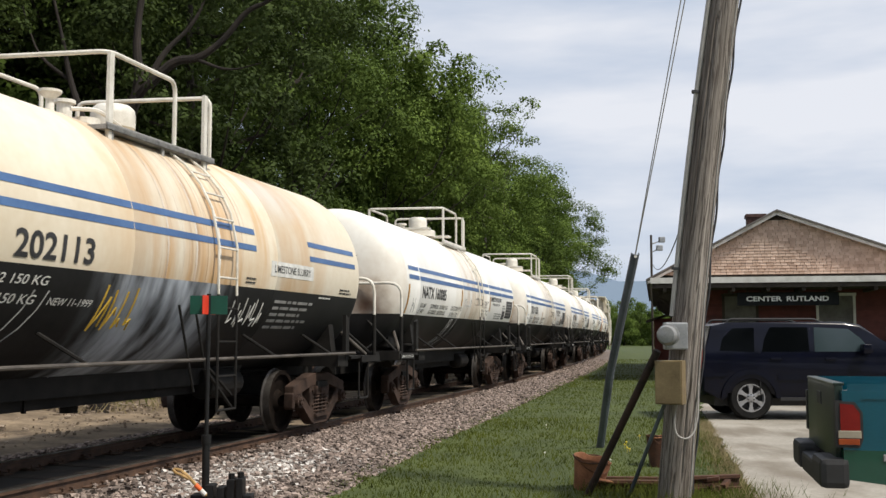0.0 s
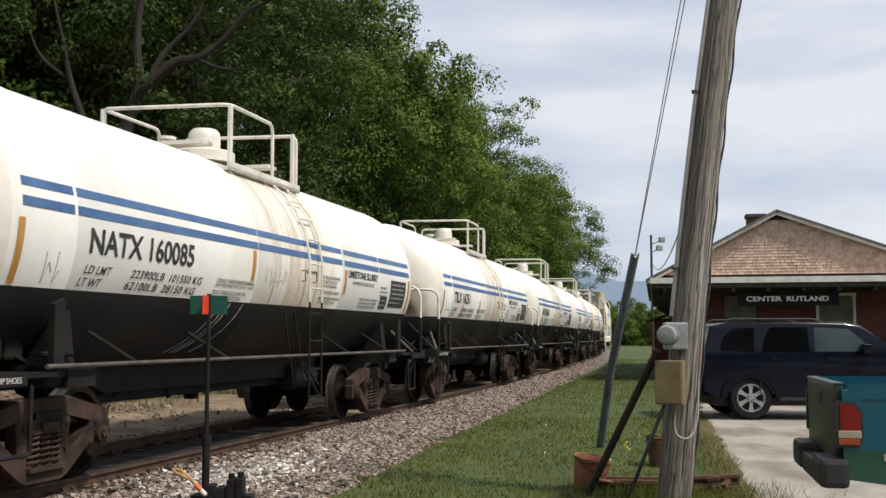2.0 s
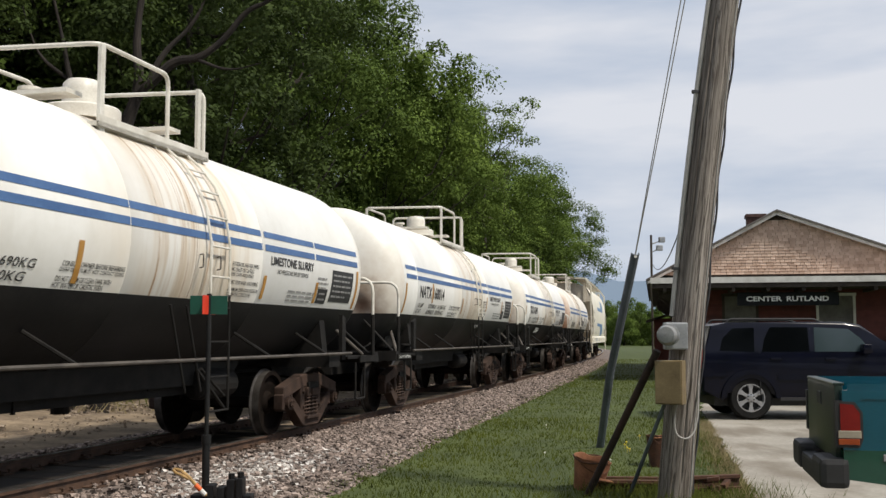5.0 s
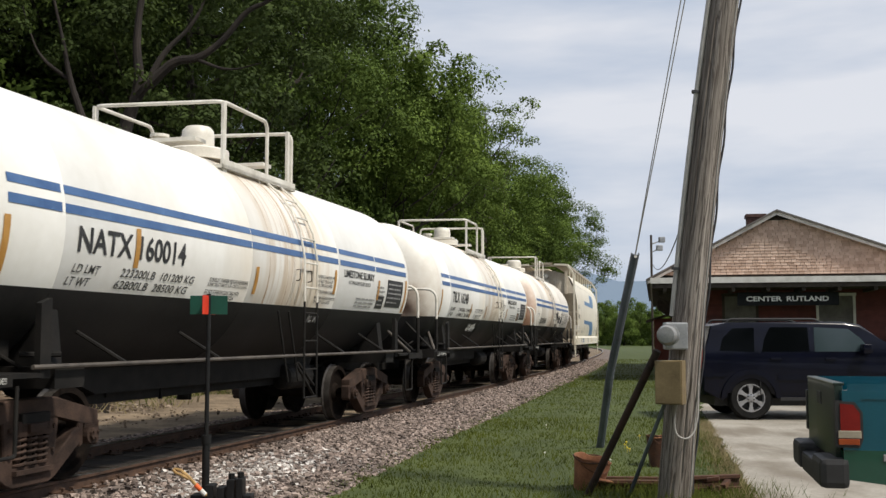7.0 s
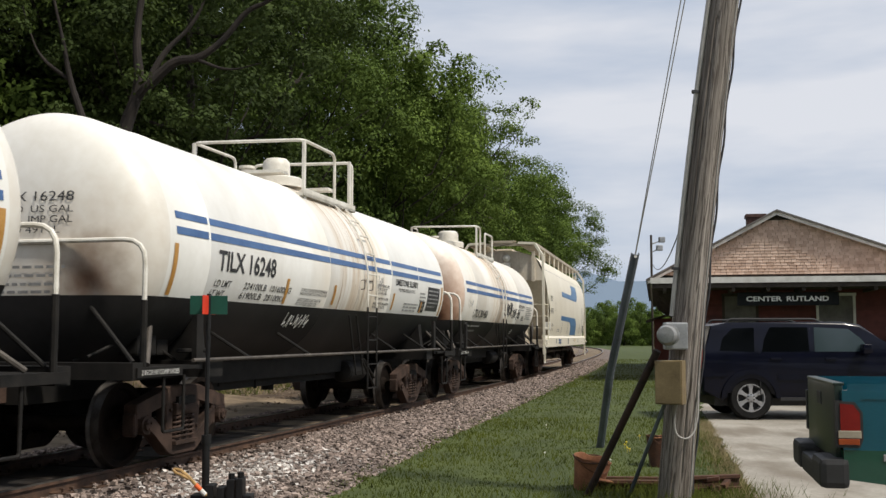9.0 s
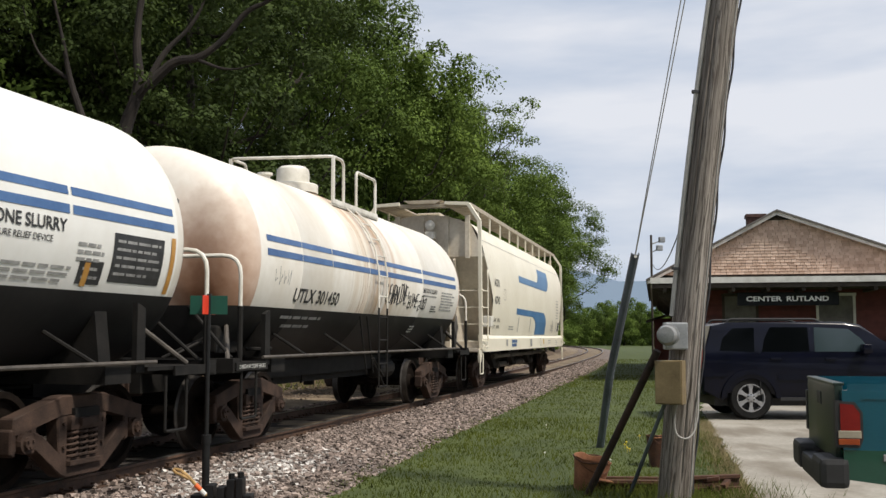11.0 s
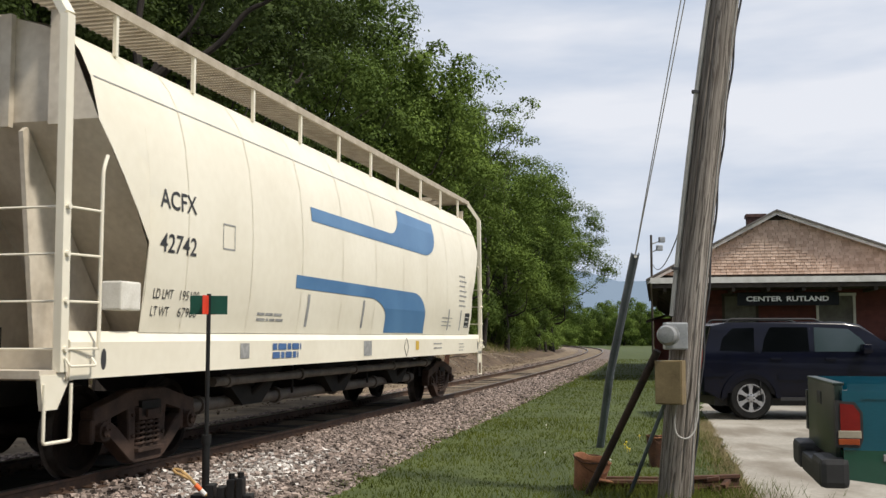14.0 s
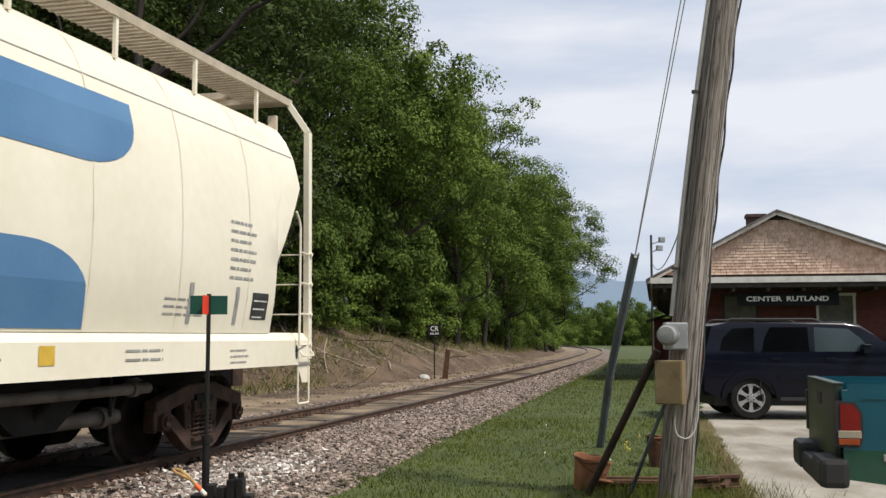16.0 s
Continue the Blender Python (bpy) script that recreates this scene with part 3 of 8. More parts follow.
        for d in (-0.85, -0.5):
            rod(br, (xl + d, y * 1.5, 1.75), (xl + d + 0.35, y * 1.5, 0.8), 0.014, 6)
        rod(br, (xl - 0.15, y * 1.5, 1.05), (xl + 0.42, y * 1.5, 0.72), 0.02, 6)
        rod(br, (xl - 0.25, y * 1.5, 1.05), (xl + 0.42, y * 1.5, 0.58), 0.02, 6)
        part("ladder_brace", br, M_GRIME, car)

    if spec["kind"] == "new":
        for d in (-0.12, 0.3):
            yy = -skin(2.26)
            tube_pts = [(xl + d, yy, 2.34), (xl + d - 0.1, yy - 0.1, 2.34), (xl + d - 0.1, yy - 0.1, 2.19), (xl + d, yy, 2.19)]
            part("step_bracket", tube(bmesh.new(), rounded(tube_pts, 0.03), 0.008, 6), M_PIPE, car, "bent steel step bracket", True)
    # top: platform, dome, railings, saddle straps
    o = spec.get("top", 0.0)
    bm = bmesh.new()
    for y in (-1, 1):
        box(bm, o - 0.85, o + 1.55, y * 0.55, y * 0.95, 3.60, 3.65)
        box(bm, o - 0.85, o + 1.55, y * 0.93, y * 0.95, 3.60, 3.67 if spec["kind"] == "old" else 3.72)
    if spec["kind"] == "new":
        box(bm, o - 0.85, o - 0.55, -0.55, 0.55, 3.98, 4.03)
        box(bm, o + 1.25, o + 1.55, -0.55, 0.55, 3.98, 4.03)
    for x in (-0.7, 0.35, 1.4):
        for y in (-1, 1):
            rod(bm, (x + o, y * 0.9, 3.4), (x + o, y * 0.9, 3.66), 0.03, 6)
    part("platform", bm, M_FADED if spec["kind"] == "old" else M_RAILING, car, "steel walkway round the manway")
    bm = bmesh.new()
    dr = spec["dome"]
    lathe(bm, [(0.0, 4.40 + dr[2]), (dr[0] * 0.75, 4.39 + dr[2]), (dr[0] * 0.95, 4.34 + dr[2]), (dr[0], 4.26 + dr[2]), (dr[0], 3.95)], pose(dr[1], 0, 0), 24)
    if spec["kind"] != "old":
        lathe(bm, [(0.42, 4.06), (0.44, 4.04), (0.44, 3.9)], pose(dr[1], 0, 0), 24)
    part("manway_dome", bm, M_RAILING, car, "white manway cover dome", True)
    bm = bmesh.new()
    lathe(bm, [(0.09, 3.95), (0.09, 4.14), (0.13, 4.14), (0.13, 4.18), (0.0, 4.185)], pose(dr[1] - 0.62, 0.25, 0), 14)
    part("valve", bm, M_RAILING, car, "white valve on the tank top")
    if spec.get("vent"):
        bm = bmesh.new()
        lathe(bm, [(0.2, 3.7), (0.2, 3.9), (0.05, 3.91), (0.05, 4.08), (0.13, 4.15), (0.13, 4.18), (0.0, 4.185)], pose(dr[1] - 1.1, 0.1, 0), 16)
        part("vent", bm, M_RAILING, car, "mushroom-shaped white vent")
        part("valve", rod(bmesh.new(), (dr[1] - 0.7, -0.1, 3.7), (dr[1] - 0.7, -0.1, 3.92), 0.16, 14), M_RAILING, car)
        part("vent_pipe", tube(bmesh.new(), rounded([(dr[1] - 1.0, -0.1, 3.98), (dr[1] - 0.7, -0.25, 4.02), (dr[1] - 0.3, -0.3, 3.9)], 0.1), 0.025, 6), M_RAILING, car)
    zr = 4.49 if spec["kind"] == "new" else 4.45
    back = -0.23 if spec["kind"] == "worn" else 0.62
    pipe_thing([(o + back, -0.9, 3.66), (o + back, -0.9, zr), (o - 0.78, -0.9, zr), (o - 0.95, 0.9, zr), (o + back - 0.07, 0.9, zr), (o + back - 0.07, 0.9, 3.66)], 0.027, "top_railing", car, M_RAILING, "white pipe safety railing", bend=0.14)
    worn = spec["kind"] == "worn"
    if worn:
        pipe_thing([(o + 0.44, -0.9, 3.6), (o + 0.44, -0.9, zr - 0.08), (o + 1.54, -0.9, zr - 0.08), (o + 1.54, -0.9, 3.45)], 0.027, "top_railing", car, M_RAILING, "white pipe safety railing", bend=0.1)
    else:
        pipe_thing([(o + 1.5, -0.9, 3.66), (o + 1.5, -0.9, zr), (o + 1.3, 0.9, zr), (o + 1.3, 0.9, 3.66)], 0.027, "top_railing", car, M_RAILING, "white pipe safety railing", bend=0.12)
    for x, y in ((-0.74, -0.9), (-0.92, 0.9)) + (() if worn else ((1.36, -0.9),)):
        bm = bmesh.new()
        box(bm, o + x - 0.04, o + x + 0.04, y - 0.02, y + 0.02, 3.5, zr)
        part("railing_post", bm, M_RAILING, car)
    for x in (o - 0.45, o + 0.18, o + 0.75):
        bm = bmesh.new()
        for k in range(28):
            a, b = a0 + (math.pi - 2 * a0) * k / 28, a0 + (math.pi - 2 * a0) * (k + 1) / 28
            rr = R + 0.004
            bm.faces.new([bm.verts.new((x + dx, rr * math.cos(t), ZC + rr * math.sin(t))) for dx, t in ((0, a), (0.035, a), (0.035, b), (0, b))])
        part("jacket_band", bm, M_AGED, car)

    if spec.get("rear_tank"):
        bm = bmesh.new()
        lathe(bm, [(0.0, -0.5), (0.2, -0.47), (0.24, -0.38), (0.24, 0.38), (0.2, 0.47), (0.0, 0.5)], pose(5.75, -0.75, 1.42, 0, 90, 0), 18)
        box(bm, 5.5, 5.56, -1.0, -0.5, 1.1, 1.3)
        box(bm, 5.95, 6.01, -1.0, -0.5, 1.1, 1.3)
        part("air_reservoir", bm, M_GRIME, car, "dark air reservoir on the end platform", True)
        bm = bmesh.new()
        slab(bm, [(5.05, 1.62), (5.23, 1.38), (5.41, 1.62), (5.23, 1.9)], -1.47, -1.45)
        rod(bm, (5.23, -1.44, 1.1), (5.23, -1.44, 1.5), 0.02, 6)
        part("placard_holder", bm, M_PIPE, car, "diamond-shaped steel placard holder")
    if spec.get("white_label"):
        quad(car, *spec["white_label"], skin, M_STENCIL, "label", "white painted label", lift=0.003)
    # writing
    for text, h, wd, x, z, mat, sl in spec["text"]:
        letters(text, h, wd, x, z, skin, {"k": M_INK, "K": M_INK, "w": M_STENCIL, "f": M_FADED}[mat], car, slant=sl, bold=0.022 if mat == "K" else 0.008)
    for i, (x, z, wd, rows, pitch, mat) in enumerate(spec["bars"]):
        bars(car, x, z, wd, rows, pitch, skin, {"k": M_INK, "w": M_STENCIL, "f": M_FADED}[mat], seed=i)
    for x0, x1, z0, z1 in spec["plates"]:
        quad(car, x0, x1, z0, z1, skin, M_INK, "stencil_block", "black stencilled test block", lift=0.004)
        bars(car, x0 + 0.06, z1 - 0.09, (x1 - x0) - 0.1, int((z1 - z0) / 0.085), 0.08, skin, M_FADED, thick=0.35, seed=int(abs(x0) * 10))
    # head writing
    for text, h, wd, y, z in spec["head_text"]:
        cu = bpy.data.curves.new("writing", "FONT")
        cu.body, cu.size, cu.resolution_u = text, 1.0, 3
        tmp = new("writing", cu)
        bpy.context.view_layer.update()
        me = bpy.data.meshes.new_from_object(tmp.evaluated_get(bpy.context.evaluated_depsgraph_get()))
        bpy.data.objects.remove(tmp)
        co = np.array([v.co for v in me.vertices])
        lo, hi = co.min(0), co.max(0)
        for v in me.vertices:
            yy = y - (v.co.x - lo[0]) / (hi[0] - lo[0]) * wd
            zz = z + (v.co.y - lo[1]) / (hi[1] - lo[1]) * h
            q = min(((yy ** 2 + (zz - ZC) ** 2) / R ** 2), 0.97)
            v.co = (-L - head * (1 - q ** 1.25) ** 0.4 - 0.012, yy, zz)
        me.materials.append(M_INK)
        part("head_lettering", me, None, car)
    for j, (y, z, wd) in enumerate(spec.get("head_bars", ())):
        rnd = random.Random(j)
        bm = bmesh.new()
        a = 0.0
        while a < wd:
            b = min(a + rnd.uniform(0.06, 0.16), wd)
            cells = [(y - a, z), (y - b, z), (y - b, z + 0.03), (y - a, z + 0.03)]
            bm.faces.new([bm.verts.new((-L - head * (1 - min((p * p + (h - ZC) ** 2) / R ** 2, 0.97) ** 1.25) ** 0.4 - 0.014, p, h)) for p, h in cells])
            a = b + 0.035
        part("head_stencil", bm, M_FADED, car)
    # graffiti strokes
    for strokes, mat, rr in spec.get("graffiti", ()):
        bm = bmesh.new()
        for line in strokes:
            for (xa, za), (xb, zb) in zip(line, line[1:]):
                k = max(1, int(abs(zb - za) / 0.1))
                for i in range(k):
                    p = [(xa + (xb - xa) * t, za + (zb - za) * t) for t in (i / k, (i + 1) / k)]
                    rod(bm, (p[0][0], -skin(p[0][1]), p[0][1]), (p[1][0], -skin(p[1][1]), p[1][1]), rr, 5)
        part("graffiti", bm, {"k": M_INK, "w": M_FADED, "s": M_STENCIL, "y": M_YELLOW}[mat], car, "sprayed graffiti scrawl")
    CARS.append((car, spec["s"], tc))
    return car


def scrawl(x, z, width, height, count, seed):
    """Loose sprayed letters: a few short bent strokes side by side."""
    rnd = random.Random(seed)
    out = []
    for i in range(count):
        x0 = x + width * i / count
        wd = width / count * 0.85
        out.append([(x0 + wd * rnd.uniform(0, 0.3), z + height * rnd.uniform(0.7, 1)), (x0 + wd * rnd.uniform(0, 0.4), z + height * rnd.uniform(-0.1, 0.2)), (x0 + wd * rnd.uniform(0.5, 1), z + height * rnd.uniform(0.2, 0.9)), (x0 + wd * rnd.uniform(0.6, 1), z + height * rnd.uniform(-0.1, 0.3))])
    return out


GLYPHS = {"L": "0200 20", "A": "001220 0121", "E": "22020020 0121", "R": "00022221 0121 1120", "N": "00022022", "O": "0002222000", "V": "021022", "B": "0002122101 21200000", "Y": "0211 2210", "M": "0002112220", "2": "02222101 010020", "0": "0002222000", "1": "0212 1210 0020", "!": "1211 1010"}


def sprayed(text, x, z, pitch, height):
    """Hand-sprayed letters as strokes on a three by three grid."""
    rnd = random.Random(len(text))
    out = []
    for i, ch in enumerate(text):
        dz, k = rnd.uniform(-0.04, 0.05), rnd.uniform(0.85, 1.2)
        last = None
        for run in GLYPHS[ch].split():
            pts = [(x + i * pitch + pitch * 0.4 * int(run[j]) + rnd.uniform(-0.012, 0.012) + 0.06 * height * int(run[j + 1]), z + dz + height * k * int(run[j + 1]) / 2 + rnd.uniform(-0.015, 0.015)) for j in range(0, len(run), 2)]
            if len(pts) == 1:
                pts = [last, pts[0]]
            out.append(pts)
            last = pts[-1]
    return out


def scraped(x):
    """A long pale scrape that follows the belly's curve."""
    return [[(x, 1.82), (x - 0.06, 1.65), (x - 0.16, 1.48), (x - 0.3, 1.33), (x - 0.45, 1.22)]]


STRIPES = ((2.70, 2.78), (2.525, 2.61))


def notices(mark, number, loads, width):
    """The stencilled writing along one side."""
    small = [("CONSULT OWNER BEFORE REPAIRING", 0.05, 1.02, -2.04, 2.05), ("SHARP OBJECTS MUST NOT CONTACT LINING", 0.05, 1.04, -2.06, 1.99), ("DO NOT STEAM OR CLEAN TANK WITH", 0.05, 0.88, -2.08, 1.91),
             ("HOT WATER OR CAUSTIC SODA", 0.05, 0.8, -2.10, 1.85), ("EXTERIOR HEATER PIPES", 0.05, 0.74, 1.27, 2.27), ("NO INLET OR OUTLET", 0.05, 0.62, 1.27, 2.205), ("PIPE CAPS REQUIRED", 0.05, 0.62, 1.27, 2.14),
             ("VENT TANK WHEN UNLOADING", 0.05, 0.78, 1.27, 2.05), ("MAXIMUM OPERATING PRESSURE", 0.045, 0.84, 1.27, 1.965), ("OF HEATER COILS 25 PSI", 0.045, 0.66, 1.27, 1.905)]
    return [(mark + " " + number, 0.25, width, -4.68, 2.185, "K", 0), ("LD LMT", 0.08, 0.45, -4.7, 2.0, "k", 0.25), ("LT WT", 0.08, 0.38, -4.75, 1.88, "k", 0.25), (loads[0], 0.085, 1.5, -3.9, 2.0, "k", 0.2),
            (loads[1], 0.085, 1.45, -3.95, 1.88, "k", 0.2), ("LIMESTONE SLURRY", 0.12, 1.48, 2.38, 2.35, "K", 0), ("NO PRESSURE RELIEF DEVICE", 0.06, 1.07, 2.6, 2.245, "k", 0)] + [q + ("k", 0) for q in small]


def standard(s, mark, number, loads, s_label, **more):
    width = 2.0 if mark == "NATX" else 1.66
    spec = dict(s=s, radius=1.455, axis=2.43, label=s_label, kind="new", half=7.115, trucks=4.75, shell=5.82, bound=1.84, paint=M_WHITE, lower=M_BLACK, head=M_HEAD,
                seams=(-4.9, -1.0, 2.1), stripes=STRIPES, stripe_runs=((-5.68, -4.94), (-4.9, 2.12), (2.2, 3.9), (3.95, 5.74)), ladder=0.58, dome=(0.23, 0.25, 0.0),
                text=notices(mark, number, loads, width), bars=[(3.05, 2.02, 1.0, 3, 0.06, "f"), (4.05, 2.25, 0.5, 3, 0.07, "f")],
                plates=((4.62, 5.54, 1.94, 2.42), (4.12, 4.5, 1.9, 2.12)),
                head_text=((mark + " " + number, 0.105, 0.95, 0.33, 2.83), ("15980  US GAL", 0.075, 0.92, 0.30, 2.71), ("13306  IMP GAL", 0.075, 0.92, 0.30, 2.6), ("60 491  L", 0.075, 0.6, 0.12, 2.49)),
                head_bars=((0.55, 2.12, 1.1), (0.5, 2.03, 1.0), (0.45, 1.94, 0.9), (0.4, 1.86, 0.9)))
    spec.update(more)
    return tank_car(spec)


TAPE_ENDS = ((-5.73, 1.86, 2.42), (5.68, 1.86, 2.46))
standard(-54.63, "NATX", "160085", ("223900LB  101550 KG", "62100LB  28150 KG"), "white tank car with blue stripes, black belly and orange tape",
         tape=TAPE_ENDS + ((-1.15, 2.12, 2.5), (2.22, 2.08, 2.46)), graffiti=((scrawl(-5.3, 1.9, 0.3, 0.35, 2, 4), "w", 0.006), (scrawl(-0.75, 2.08, 0.75, 0.26, 5, 5), "w", 0.005), (scraped(-1.75) + scraped(-1.6) + scraped(-1.5) + scraped(-1.15), "w", 0.008)))
standard(-40.43, "TILX", "16251", ("224200LB  101690KG", "62600LB  28400KG"), "white tank car with blue stripes and black sloping belly",
         tape=TAPE_ENDS + ((-3.75, 1.86, 2.16), (-1.85, 1.9, 2.3), (2.2, 1.9, 2.2), (4.0, 1.9, 2.2)), graffiti=((scrawl(-5.35, 1.95, 0.6, 0.25, 3, 14), "w", 0.005),))
standard(-26.18, "NATX", "160014", ("223200LB  101200 KG", "62800LB  28500 KG"), "white tank car with orange tape across its number",
         tape=TAPE_ENDS + ((-3.71, 2.1, 2.5), (-0.85, 1.95, 2.3), (1.95, 2.06, 2.43), (4.08, 2.04, 2.38)), graffiti=((scrawl(1.35, 1.62, 0.45, 0.13, 4, 21), "w", 0.006),))
standard(-11.97, "TILX", "16248", ("224100LB  101600KG", "61900LB  28100KG"), "white tank car with small pale graffiti on its black belly",
         tape=TAPE_ENDS + ((-2.6, 1.86, 2.2), (-0.75, 1.9, 2.2), (2.3, 1.9, 2.2), (4.2, 1.88, 2.1)),
         graffiti=((scrawl(-2.2, 1.55, 0.9, 0.2, 7, 8), "s", 0.008), (scrawl(1.25, 2.25, 0.5, 0.25, 4, 9), "w", 0.008)))
tank_car(dict(s=-68.9, radius=1.46, axis=2.37, label="cream yellow-stained tank car, slurry spilled down its black belly", kind="old", half=7.03, trucks=4.95, shell=5.55, bound=2.03, paint=M_CREAM, lower=M_SMEAR, head=M_CREAM,
              seams=(-4.9, -1.1, 2.4), stripes=((2.70, 2.775), (2.49, 2.565)), stripe_runs=((-5.5, 1.76), (3.55, 5.45)), ladder=0.6, vent=True, dome=(0.27, 0.72, -0.16), tape=(),
              text=[("202113", 0.25, 1.15, -2.92, 2.08, "K", 0), ("92 150 KG", 0.085, 0.75, -3.1, 1.86, "w", 0.2), ("27 150 KG", 0.085, 0.75, -3.2, 1.69, "w", 0.2), ("NEW 11-1999", 0.07, 0.68, -2.27, 1.69, "w", 0.2),
                    ("LIMESTONE SLURRY", 0.1, 1.25, 2.32, 2.26, "k", 0)],
              bars=[(1.5, 2.13, 0.3, 2, 0.05, "k"), (4.8, 2.12, 0.6, 2, 0.05, "k"), (2.5, 1.86, 1.35, 5, 0.085, "f"), (4.0, 1.97, 0.6, 1, 0.05, "w")],
              plates=(), head_text=(), white_label=(2.22, 3.68, 2.21, 2.41),
              graffiti=((scrawl(-1.45, 1.5, 0.75, 0.42, 4, 2), "y", 0.012), (scraped(-2.5) + scraped(-2.3), "w", 0.008), (scrawl(1.35, 1.55, 0.95, 0.36, 6, 3), "s", 0.009))))
tank_car(dict(s=1.3, radius=1.48, axis=2.44, top=-0.52, rear_tank=True, label="aged white tank car with brown rusted head and black graffiti", kind="worn", half=6.75, trucks=4.75, shell=5.4, bound=1.80, paint=M_AGED, lower=M_BLACK, head=M_HEADRUST,
              seams=(-4.0, -1.0, 2.35), stripes=((2.66, 2.74), (2.47, 2.56)), stripe_runs=((-5.2, -2.8), (-2.77, 2.3), (2.38, 5.12)), ladder=-0.72, dome=(0.29, -0.85, -0.02), tape=(),
              text=[("UTLX 301450", 0.2, 1.8, -4.14, 1.89, "K", 0), ("LIMESTONE SLURRY", 0.09, 1.15, 2.35, 2.29, "k", 0)],
              bars=[(-4.3, 1.66, 1.6, 1, 0.09, "f"), (-4.1, 1.54, 1.4, 1, 0.09, "f"), (2.45, 2.22, 1.0, 1, 0.06, "f"), (3.15, 2.02, 0.5, 3, 0.05, "k"), (3.85, 2.33, 1.2, 7, 0.06, "f"), (2.25, 1.6, 0.35, 3, 0.05, "w")],
              plates=(), head_text=(("301450", 0.1, 0.7, 0.12, 3.05),), head_bars=((0.1, 2.74, 0.4), (0.1, 2.6, 0.5)),
              graffiti=((sprayed("LEARNLOVE!", 0.0, 2.03, 0.145, 0.31), "k", 0.014), (sprayed("BYME", 1.46, 1.98, 0.165, 0.25), "k", 0.013), (sprayed("2010", 2.2, 1.96, 0.13, 0.2), "k", 0.012), (scrawl(-4.9, 2.12, 0.55, 0.25, 4, 31), "w", 0.005))))


# ---- covered hopper ----
M_SEAM = shade("dirty_weld_seam", (0.60, 0.555, 0.44), (0.76, 0.715, 0.60), 3, 0.5, bump=0)


